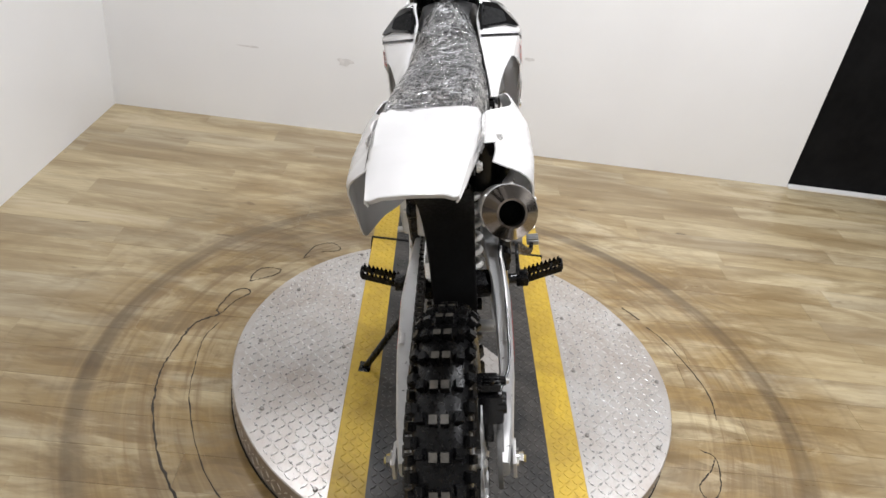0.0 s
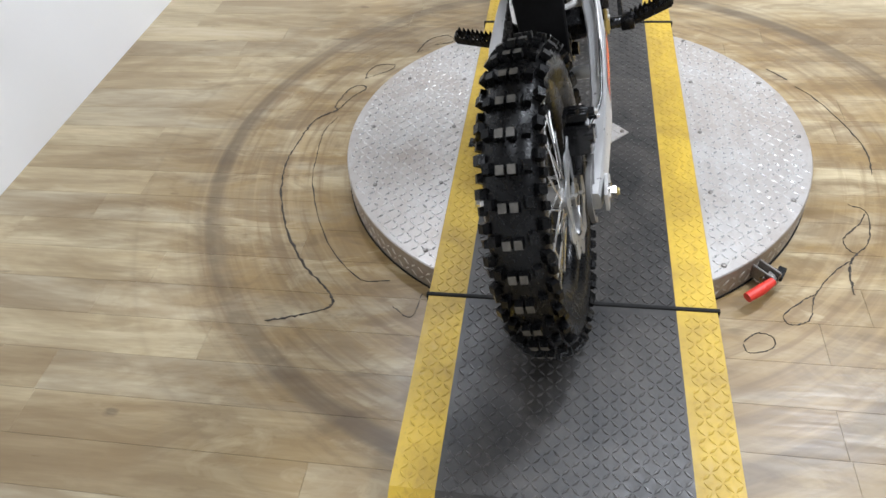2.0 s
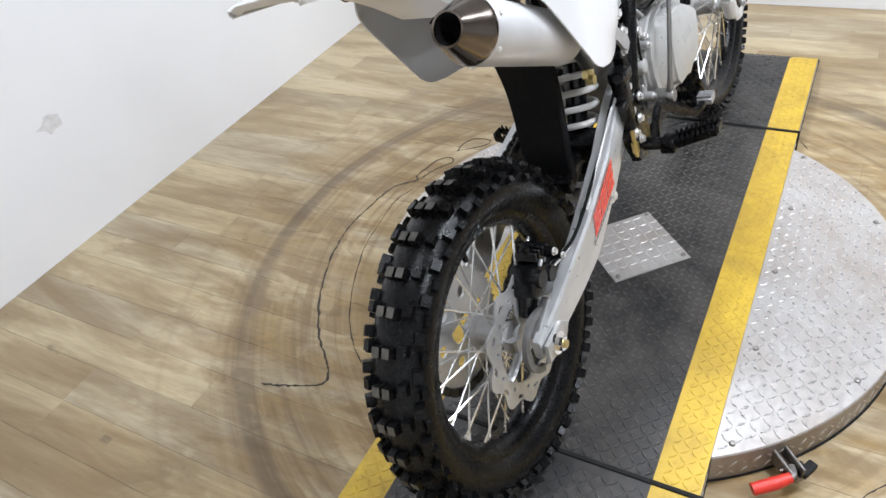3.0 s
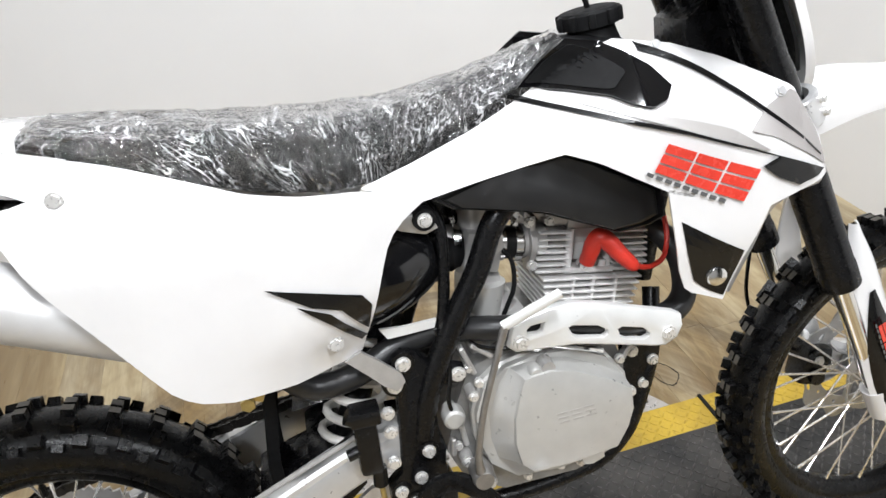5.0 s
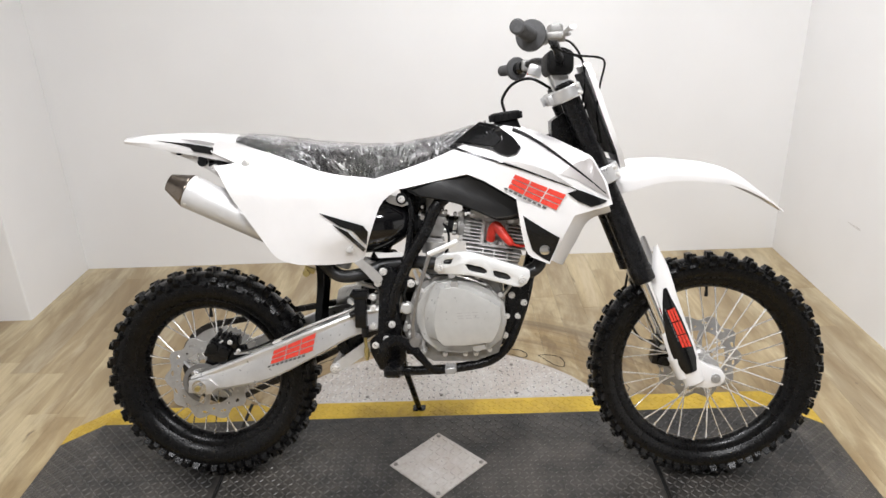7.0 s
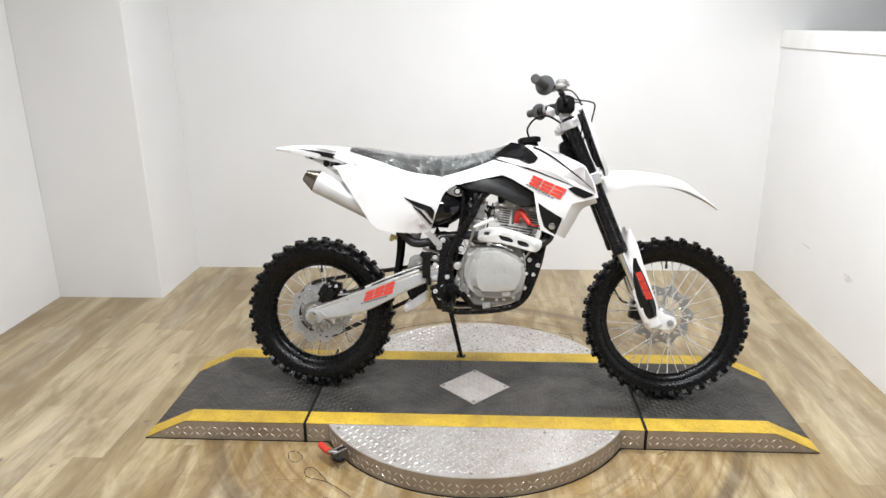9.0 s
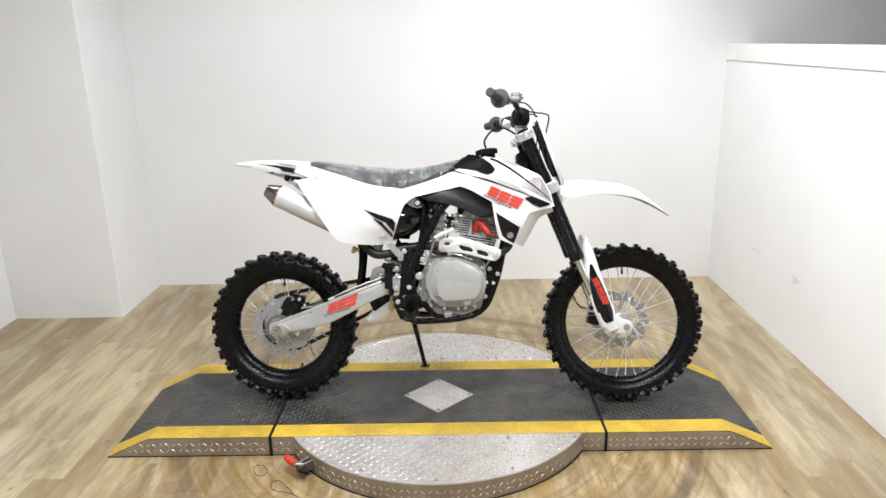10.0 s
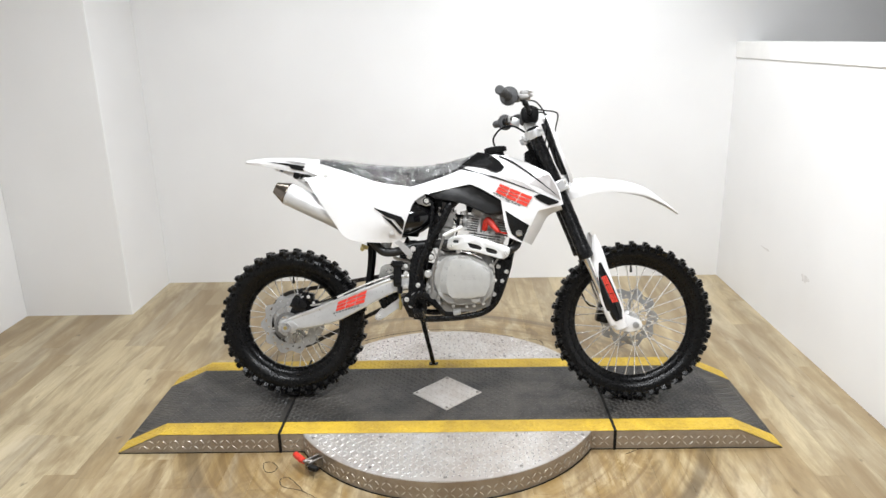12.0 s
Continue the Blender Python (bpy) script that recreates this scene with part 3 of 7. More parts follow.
# the flat middle section: a tread-plate box under three painted bands
def section(name, x0, x1, slope_end=0):
    """A strip section; slope_end is +1 or -1 where it ramps down to the floor."""
    def zt(x):
        if slope_end == 0 or abs(x) <= PXSH:
            return PZ
        return PZ + (0.006 - PZ) * (abs(x) - PXSH) / (PXT - PXSH)
    xs = [x0, x1] if slope_end == 0 else ([x0, -PXSH, x1] if slope_end < 0 else [x0, PXSH, x1])
    bm = bmesh.new()
    rows = []
    for x in xs:
        rows.append([(x, PY0, 0.004), (x, PY0, zt(x) - 0.003), (x, PY1, zt(x) - 0.003), (x, PY1, 0.004)])
    vs = [[bm.verts.new(p) for p in r] for r in rows]
    for a, b in zip(vs, vs[1:]):
        for j in range(4):
            bm.faces.new((a[j], a[(j + 1) % 4], b[(j + 1) % 4], b[j]))
    bm.faces.new(vs[0])
    bm.faces.new(vs[-1])
    body = part(name, bm, M_SKIRT, table, "aluminium tread-plate sides in a darker, browner tone", 0)
    for nm, ya, yb, mat, lab in (("yellow_band", PY0, PY0 + YB, M_YELLOW, "worn yellow painted edge band"), ("black_band", PY0 + YB, PY1 - YB, M_BLACKTREAD, "scuffed black tread surface"), ("yellow_band", PY1 - YB, PY1, M_YELLOW, "worn yellow painted edge band")):
        bm = bmesh.new()
        top = [[(x, ya, zt(x)), (x, yb, zt(x))] for x in xs]
        vv = add_skin(bm, top)
        bmesh.ops.solidify(bm, geom=list(bm.faces), thickness=-0.003)
        part(nm, bm, mat, body, lab, 0)
        keep = (lambda x, y: not inside_diamond(x, y)) if slope_end == 0 else (lambda x, y: True)
        V, F = lozenges(grid_spots(x0, x1, ya, yb, keep), 0, 0.0015 if mat is M_YELLOW else 0.0021)
        V = [(x, y, z + zt(x)) for x, y, z in V]
        tread("tread_relief", V, F, M_YELLOWTOP if mat is M_YELLOW else M_BLACKTOP, body)
    # marks on the side skirts
    for ys, sg in ((PY0, -1), (PY1, 1)):
        sp = [(x, z, a) for x, z, a in grid_spots(x0, x1, 0.012, PZ - 0.004, lambda x, z: z < zt(x) - 0.018 and (slope_end != 0 or abs(x) > 0.585), 0.026)]
        V, F = lozenges(sp, 0, ln=0.0130, wd=0.0036)
        V = [(x, ys + sg * h, z) for x, z, h in V]
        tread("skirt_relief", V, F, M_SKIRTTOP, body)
    # dark rubber foot under the edge
    bm = bmesh.new()
    add_box(bm, ((x0 + x1) / 2, (PY0 + PY1) / 2, 0.003), (abs(x1 - x0) - 0.004, PY1 - PY0 + 0.006, 0.006))
    part("rubber_foot", bm, M_RUBBERSTRIP, body, "", 0)
    return body


section("middle_section", -PXS + 0.004, PXS - 0.004)
section("ramp_section", -PXT, -PXS - 0.004, -1)
section("ramp_section", PXS + 0.004, PXT, 1)
for sx in (-PXS, PXS):
    bm = bmesh.new()
    add_box(bm, (sx, (PY0 + PY1) / 2, PZ / 2 + 0.002), (0.011, PY1 - PY0 + 0.012, PZ + 0.004), bevel=0.002)
    part("seam_strip", bm, M_RUBBERSTRIP, table, "black rubber strip along the joint", 0)

# the round plate: two halves showing on each side of the strip
for sg, ye in ((-1, PY0 - 0.002), (1, PY1 + 0.002)):
    a0 = math.asin(abs(ye - CYD) / RD)
    arc = [(RD * math.cos(a), CYD + sg * RD * math.sin(a)) for a in np.linspace(a0, math.pi - a0, 64)]
    bm = bmesh.new()
    bot = [bm.verts.new((x, y, 0.004)) for x, y in arc]
    mid = [bm.verts.new((x, y, PZ - 0.004)) for x, y in arc]
    top = [bm.verts.new((x * 0.9965, CYD + (y - CYD) * 0.9965, PZ - 0.0005)) for x, y in arc]
    for lo, hi in ((bot, mid), (mid, top)):
        for i in range(len(arc) - 1):
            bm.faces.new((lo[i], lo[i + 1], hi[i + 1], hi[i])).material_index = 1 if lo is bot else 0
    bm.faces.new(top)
    half = part("round_plate", bm, (M_ALU, M_SKIRT), table, "aluminium tread-plate half disc, darker and browner on its rim", 30)
    ylo, yhi = sorted((ye, CYD + sg * RD))
    V, F = lozenges(grid_spots(-RD, RD, ylo, yhi, lambda x, y: math.hypot(x, y - CYD) < RD - 0.014, 0.023), PZ - 0.0005, ln=0.0148, wd=0.0047)
    tread("tread_relief", V, F, M_ALUTOP, half)
    # marks round the rim
    sp = grid_spots(0, (math.pi - 2 * a0) * RD, 0.010, PZ - 0.006, lambda x, z: True, 0.026)
    V, F = lozenges(sp, 0, ln=0.0130, wd=0.0036)
    V = [((RD + h) * math.cos(a0 + s / RD), CYD + sg * (RD + h) * math.sin(a0 + s / RD), z) for s, z, h in V]
    tread("rim_relief", V, F, M_SKIRTTOP, half)
    bm = bmesh.new()
    outer = [bm.verts.new((x * 1.006, CYD + (y - CYD) * 1.006, 0.0005)) for x, y in arc]
    up = [bm.verts.new((x * 1.006, CYD + (y - CYD) * 1.006, 0.006)) for x, y in arc]
    inn = [bm.verts.new((x * 0.99, CYD + (y - CYD) * 0.99, 0.006)) for x, y in arc]
    for lo, hi in ((outer, up), (up, inn)):
        for i in range(len(arc) - 1):
            bm.faces.new((lo[i], lo[i + 1], hi[i + 1], hi[i]))
    part("rubber_foot", bm, M_RUBBERSTRIP, half, "", 0)
    # screws in two rows
    bm = bmesh.new()
    add_lathe(bm, [(0.0, 0.0045), (0.0035, 0.0045), (0.006, 0.0035), (0.0068, 0.0)], seg=14)
    me = bpy.data.meshes.new("screw")
    bm.to_mesh(me)
    bm.free()
    me.materials.append(M_SCREW)
    me.shade_smooth()
    rows_of = [(x, abs(ye) + 0.03) for x in (-0.53, -0.26, 0.01, 0.28, 0.54)] + [(x, math.sqrt(max(0, 0.628 ** 2 - x * x))) for x in (-0.28, 0.0, 0.28)]
    for x, y in rows_of:
        sc = new("screw", me)
        sc.location = (x, sg * y, PZ)
        sc.parent = half

# the diamond patch in the middle
bm = bmesh.new()
q = 0.154
square = [(q, 0), (0, q), (-q, 0), (0, -q)]
lo = [bm.verts.new((x, y, PZ + 0.0005)) for x, y in square]
hi = [bm.verts.new((x * 0.985, y * 0.985, PZ + 0.004)) for x, y in square]
for i in range(4):
    bm.faces.new((lo[i], lo[(i + 1) % 4], hi[(i + 1) % 4], hi[i]))
bm.faces.new(hi)
patch = part("diamond_patch", bm, M_ALU, table, "square aluminium tread-plate patch set cornerwise", 0)
V, F = lozenges(grid_spots(-q, q, -q, q, lambda x, y: abs(x) + abs(y) < q - 0.014, 0.023), PZ + 0.004, ln=0.0148, wd=0.0047)
tread("tread_relief", V, F, M_ALU, patch)
for x, y in ((q - 0.02, 0), (0, q - 0.02), (-q + 0.02, 0), (0, -q + 0.02)):
    sc = new("screw", me)
    sc.location = (x, y, PZ + 0.004)
    sc.parent = patch

# ---- the dirt bike ----
# its own frame: x forward from the rear axle, y to its left, z up from the tyres' foot
BIKE = Matrix.Translation((-0.6738, 0.0721, 0.4084)) @ pose(0, 0, 0, 0, 0, -2.53) @ pose(0, 0, 0, -12.1, 0, 0) @ Matrix.Translation((0, 0, -0.3285))
bike = thing("dirt_bike", BIKE, "white off-road motorcycle leaning on its side stand on the turntable", "motorcycle")
RW, FW = Vector((0, 0, 0.3285)), Vector((1.471, 0, 0.342))
AXLE = Matrix.Rotation(radians(90), 4, "X")  # lathe axis z -> -y


def tyre_mesh(R, hw, bead, rows, seg):
    bm = bmesh.new()
    kh = 0.0145
    C = R - kh
    prof = [(bead, -hw * 0.52), (bead + 0.012, -hw * 0.80), (bead + (C - bead) * 0.45, -hw * 0.97), (bead + (C - bead) * 0.72, -hw * 0.90), (C - 0.010, -hw * 0.66), (C - 0.0015, -hw * 0.30), (C, 0.0)]
    full = prof + [(r, -h) for r, h in reversed(prof[:-1])]
    add_lathe(bm, full, AXLE, seg)
    kn = bmesh.new()
    def arc(h):
        pr = sorted((hh, r) for r, hh in full[3:-3])
        return float(np.interp(h, [a for a, _ in pr], [b for _, b in pr]))
    def knob(a, h, wl, wh, ht, lean, sheen_top=0):
        r0 = arc(h) - 0.004
        sl = lean * math.copysign(1, h) if h else 0.0
        m = Matrix.Rotation(a, 4, "Y") @ Matrix.Translation((r0, h, 0)) @ Matrix.Rotation(sl, 4, "Z")
        base = [m @ Vector((0, y * wh, z * wl)) for y, z in ((-1, -1), (1, -1), (1, 1), (-1, 1))]
        topv = [m @ Vector((ht, y * wh * 0.86, z * wl * 0.82)) for y, z in ((-1, -1), (1, -1), (1, 1), (-1, 1))]
        b = [kn.verts.new(v) for v in base]
        t = [kn.verts.new(v) for v in topv]
        for i in range(4):
            kn.faces.new((b[i], b[(i + 1) % 4], t[(i + 1) % 4], t[i]))
        kn.faces.new(t).material_index = sheen_top
    step = 2 * math.pi / rows
    for k in range(rows):
        a = k * step
        # centre knobs carry the paler tops that stand for reflected light
        for h in (-hw * 0.18, hw * 0.18):
            knob(a, h, 0.0098, hw * 0.150, kh + 0.004, 0, 1)
        for s in (-1, 1):
            knob(a + step * 0.10, s * hw * 0.54, 0.0105, hw * 0.150, kh + 0.004, 0.32)
            knob(a + step * 0.44, s * hw * 0.80, 0.0105, hw * 0.160, kh + 0.003, 0.75)
            knob(a + step * 0.94, s * hw * 0.90, 0.0090, hw * 0.110, kh * 0.8, 1.0)
    return bm, kn


def rotor_outline(r, waves, depth, n=144):
    return [((r + depth * math.cos(waves * a)) * math.cos(a), (r + depth * math.cos(waves * a)) * math.sin(a)) for a in (2 * math.pi * k / n for k in range(n))]


def make_wheel(name, centre, R, hw, bead, rows, disc_side, disc_r, label):
    T = Matrix.Translation(centre)
    bm = bmesh.new()
    inner = bead - 0.021
    rim_p = [(bead + 0.004, -hw * 0.60), (bead + 0.006, -hw * 0.52), (bead - 0.006, -hw * 0.47), (inner + 0.003, -hw * 0.26), (inner, 0), (inner + 0.003, hw * 0.26), (bead - 0.006, hw * 0.47), (bead + 0.006, hw * 0.52), (bead + 0.004, hw * 0.60), (bead - 0.010, hw * 0.54), (inner - 0.004, hw * 0.22), (inner - 0.006, 0), (inner - 0.004, -hw * 0.22), (bead - 0.010, -hw * 0.54)]
    add_lathe(bm, rim_p, AXLE, 72, True)
    wheel = part(name, bm, M_RIM, bike, label)
    wheel.matrix_basis = T
    carcass, knobs = tyre_mesh(R, hw, bead, rows, 96)
    part("tyre", carcass, M_TYRE, wheel, "black knobbly off-road tyre")
    finish("tread_relief", knobs, (M_TYRE, M_KNOBSHEEN), wheel, "", 40.0, "", "", "stuff")
    bm = bmesh.new()
    hub = [(0.0, -0.062), (0.018, -0.062), (0.020, -0.045), (0.033, -0.043), (0.035, -0.037), (0.024, -0.030), (0.021, 0.0), (0.024, 0.030), (0.035, 0.037), (0.033, 0.043), (0.020, 0.045), (0.018, 0.062), (0.0, 0.062)]
    add_lathe(bm, hub, AXLE, 32)
    part("hub", bm, M_CASTALU, wheel, "cast aluminium hub")
    for k in range(36):
        a = 2 * math.pi * (k + 0.5) / 36
        side = 1 if k % 2 else -1
        tw = (0.62 if (k // 2) % 2 else -0.62)
        p0 = Vector((0.031 * math.cos(a + tw * 1.8), side * 0.039, 0.031 * math.sin(a + tw * 1.8)))
        p1 = Vector(((inner - 0.004) * math.cos(a), side * 0.006, (inner - 0.004) * math.sin(a)))
        d = (p0 - p1).normalized()
        bm = bmesh.new()
        add_cyl(bm, p0, p1, 0.0022, seg=6)
        add_cyl(bm, p1, p1 + d * 0.016, 0.0034, 0.0028, seg=6)
        part("spoke", bm, M_SPOKE, wheel)
    # valve stem and rim lock
    bm = bmesh.new()
    add_cyl(bm, (0, 0.004, inner - 0.004), (0, 0.004, inner - 0.034), 0.004, seg=8)
    add_cyl(bm, (0, 0.004, inner - 0.02), (0, 0.004, inner - 0.036), 0.0055, seg=8)
    part("valve_stem", bm, M_BLACKPL, wheel)
    # brake disc
    bm = bmesh.new()
    holes = [disc_outline(0, 0, disc_r * 0.66, 48)]
    for k in range(24):
        a = 2 * math.pi * k / 24
        rr = disc_r * (0.86 if k % 2 else 0.76)
        c, s = math.cos(a + 0.1), math.sin(a + 0.1)
        lr, lt = (0.0045, 0.0095) if k % 2 else (0.0042, 0.0042)
        holes.append([(rr * c + lr * math.cos(b_) * c - lt * math.sin(b_) * s, rr * s + lr * math.cos(b_) * s + lt * math.sin(b_) * c) for b_ in (2 * math.pi * j / 10 for j in range(10))])
    y = disc_side * 0.062
    add_plate(bm, rotor_outline(disc_r - 0.003, 10, 0.0085), y - 0.0018, y + 0.0018, holes)
    add_lathe(bm, [(0.020, -0.003), (0.034, -0.003), (0.034, 0.003), (0.020, 0.003)], Matrix.Translation((0, y, 0)) @ AXLE, 24, True)
    disc = part("brake_disc", bm, M_DISCSTEEL, wheel, "wave-cut steel brake disc")
    for k in range(6):
        a = 2 * math.pi * (k + 0.3) / 6
        c, s = math.cos(a), math.sin(a)
        bm = bmesh.new()
        add_tube(bm, [(0.026 * c, y, 0.026 * s), (disc_r * 0.48 * math.cos(a + 0.12), y, disc_r * 0.48 * math.sin(a + 0.12)), (disc_r * 0.69 * math.cos(a + 0.05), y, disc_r * 0.69 * math.sin(a + 0.05))], 0.0085, 3, 8, True, 0.35)
        part("disc_arm", bm, M_DISCSTEEL, wheel)
    return wheel


rear = make_wheel("rear_wheel", RW, 0.3285, 0.055, 0.229, 33, -1, 0.126, "black spoked rear wheel")
front = make_wheel("front_wheel", FW, 0.342, 0.043, 0.264, 36, 1, 0.128, "black spoked front wheel")


def ease(u):
    u = max(0.0, min(1.0, u))
    return u * u * (3 - 2 * u)


def d_side(x, z, out=1.0):
    """How far the side panel stands out from the middle of the bike: it flares round the muffler and tucks in below."""
    top = float(np.interp(x, [0.07, 0.20, 0.30], [0.093, 0.096, 0.099]))
    full = float(np.interp(x, [0.08, 0.125, 0.165, 0.25, 0.40, 0.50, 0.60], [0.135, 0.166, 0.180, 0.186, 0.183, 0.162, 0.124])) * out
    tuck = 0.026 * ease((0.77 - z) / 0.09) * ease((x - 0.30) / 0.15) + 0.020 * ease((0.80 - z) / 0.10) * ease((x - 0.40) / 0.09)
    return top + (full - top) * ease((1.005 - z) / 0.115) - tuck


HT = [(0.530, 0.918), (0.60, 0.938), (0.684, 0.965), (0.750, 0.993), (0.800, 1.018), (0.850, 1.040), (0.885, 1.054), (0.961, 1.040), (1.015, 1.017), (1.099, 0.969), (1.138, 0.900), (1.152, 0.847)]


def d_shroud(x, z):
    """The shroud rises from the seat's edge and rolls outwards and down."""
    w = float(np.interp(x, [0.53, 0.62, 0.75, 0.90, 1.0, 1.17], [0.122, 0.132, 0.156, 0.184, 0.191, 0.176]))
    inner = float(np.interp(x, [0.53, 0.60, 0.70, 0.80, 0.90, 1.0, 1.10, 1.17], [0.106, 0.100, 0.088, 0.074, 0.078, 0.108, 0.150, 0.166]))
    drop = float(np.interp(x, [p[0] for p in HT], [p[1] for p in HT])) - z
    crease = 0.006 * math.exp(-((z - (1.10 - 0.20 * (x - 0.6))) / 0.02) ** 2)
    return inner + (w - inner) * min(1.0, max(0.0, drop) / 0.085) ** 0.62 + crease - 0.012 * ease((0.80 - z) / 0.1)


def bolt(parent, p, r=0.009, axis=(0, -1, 0), mat=None, h=0.006):
    """A hexagon bolt head on a washer."""
    bm = bmesh.new()
    a = Vector(p)
    d = Vector(axis).normalized()
    add_cyl(bm, a - d * 0.004, a + d * 0.0016, r * 1.25, seg=18)
    add_cyl(bm, a + d * 0.001, a + d * h, r, r * 0.92, seg=6)
    return part("bolt", bm, mat or M_BOLT, parent, "", 30)


# ---- rear brake, sprocket and chain ----
bm = bmesh.new()
T = [(0.125 if k % 2 else 0.117) for k in range(100)]
outl = [(T[k] * math.cos(2 * math.pi * k / 100), T[k] * math.sin(2 * math.pi * k / 100)) for k in range(100)]
hol = [disc_outline(0, 0, 0.033, 24)] + [disc_outline(0.070 * math.cos(a), 0.070 * math.sin(a), 0.012, 14) for a in (2 * math.pi * k / 6 for k in range(6))]
add_plate(bm, outl, 0.077, 0.082, hol)
part("sprocket", bm, M_SILVER, rear, "toothed silver rear sprocket", 30)
C0, C1, r0, r1 = Vector((0, 0, 0.3285)), Vector((0.605, 0, 0.526)), 0.127, 0.036
ang = math.atan2(C1.z - C0.z, C1.x - C0.x)
dev = math.asin((r0 - r1) / (C1 - C0).length)
pa = []
for a in np.linspace(ang + math.pi / 2 - dev, ang + 1.5 * math.pi + dev, 40):
    pa.append((C0.x + r0 * math.cos(a), 0.080, C0.z + r0 * math.sin(a)))
for a in np.linspace(ang - math.pi / 2 + dev, ang + math.pi / 2 - dev, 12):
    pa.append((C1.x + r1 * math.cos(a), 0.080, C1.z + r1 * math.sin(a)))
loop = resample(pa + [pa[0]], 116)
bm = bmesh.new()
for k in range(116):
    a, b = loop[k], loop[k + 1]
    d = (b - a)
    w = 0.0090 if k % 2 else 0.0060
    m = Matrix.Rotation(-math.atan2(d.z, d.x), 4, "Y")
    for s in (-1, 1):
        add_box(bm, (a + b) / 2 + Vector((0, s * w, 0)), (d.length * 1.35, 0.0022, 0.0165), m)
    add_cyl(bm, a + Vector((0, -0.010, 0)), a + Vector((0, 0.010, 0)), 0.0052, seg=8)
part("chain", bm, M_CHAIN, bike, "oily black drive chain", 30)
bm = bmesh.new()
add_plate(bm, [(0.53, 0.565), (0.58, 0.59), (0.635, 0.575), (0.655, 0.52), (0.625, 0.475), (0.56, 0.47)], 0.092, 0.106, (), 0.003)
part("sprocket_cover", bm, M_BLACKPL, bike)

# caliper and carrier at the rear disc
bm = bmesh.new()
add_box(bm, (0.052, -0.080, 0.425), (0.070, 0.054, 0.058), pose(0, 0, 0, 0, 30, 0), 0.009, 2)
add_box(bm, (0.085, -0.074, 0.452), (0.050, 0.046, 0.036), pose(0, 0, 0, 0, 5, 0), 0.007, 2)
add_box(bm, (0.095, -0.080, 0.415), (0.080, 0.020, 0.034), pose(0, 0, 0, 0, -16, 0), 0.005, 2)
add_box(bm, (0.030, -0.074, 0.395), (0.040, 0.020, 0.060), pose(0, 0, 0, 0, 25, 0), 0.005, 2)
for x_, z_, r_ in ((0.040, 0.440, 0.019), (0.074, 0.425, 0.017), (0.095, 0.458, 0.010), (0.118, 0.432, 0.009)):
    add_cyl(bm, (x_, -0.095, z_), (x_, -0.113, z_), r_, r_ * 0.85, seg=18)
for x_ in (0.055, 0.068, 0.081):
    add_box(bm, (x_, -0.082, 0.474 - (x_ - 0.055) * 0.2), (0.006, 0.040, 0.016), pose(0, 0, 0, 0, 20, 0), 0.001)
add_cyl(bm, (0.060, -0.085, 0.470), (0.058, -0.085, 0.492), 0.006, 0.004, seg=10)
cal = part("rear_caliper", bm, M_BLACKPL, bike, "black rear brake caliper")
bolt(cal, (0.095, -0.113, 0.458), 0.006)
bolt(cal, (0.118, -0.113, 0.432), 0.005)
bm = bmesh.new()
add_cyl(bm, (0.102, -0.098, 0.420), (0.150, -0.112, 0.428), 0.006, 0.005, seg=10)
part("hose_joint", bm, M_SILVER, cal)
bm = bmesh.new()
add_box(bm, (0.060, -0.100, 0.452), (0.024, 0.006, 0.005), pose(0, 0, 0, 0, -35, 0), 0.001)
part("pad_pin", bm, M_SILVER, cal)
bm = bmesh.new()
add_plate(bm, [(0.060 * math.cos(a), 0.3285 + 0.060 * math.sin(a)) for a in np.linspace(0.5, 4.4, 26)] + [(0.047 * math.cos(a), 0.3285 + 0.047 * math.sin(a)) for a in np.linspace(4.4, 0.5, 26)], -0.100, -0.090, (), 0.002)
add_plate(bm, [(-0.022, 0.352), (0.010, 0.372), (0.050, 0.388), (0.058, 0.372), (0.030, 0.352), (0.0, 0.345)], -0.104, -0.090, (), 0.002)
part("caliper_carrier", bm, M_DARKCAST, cal, "grey caliper carrier", 30)
bm = bmesh.new()
add_tube(bm, [(0.10, -0.100, 0.425), (0.16, -0.120, 0.440), (0.25, -0.122, 0.476), (0.36, -0.117, 0.518), (0.44, -0.108, 0.548), (0.480, -0.112, 0.580)], 0.0033, 6, 8)
part("brake_hose", bm, M_BLACKPL, bike)

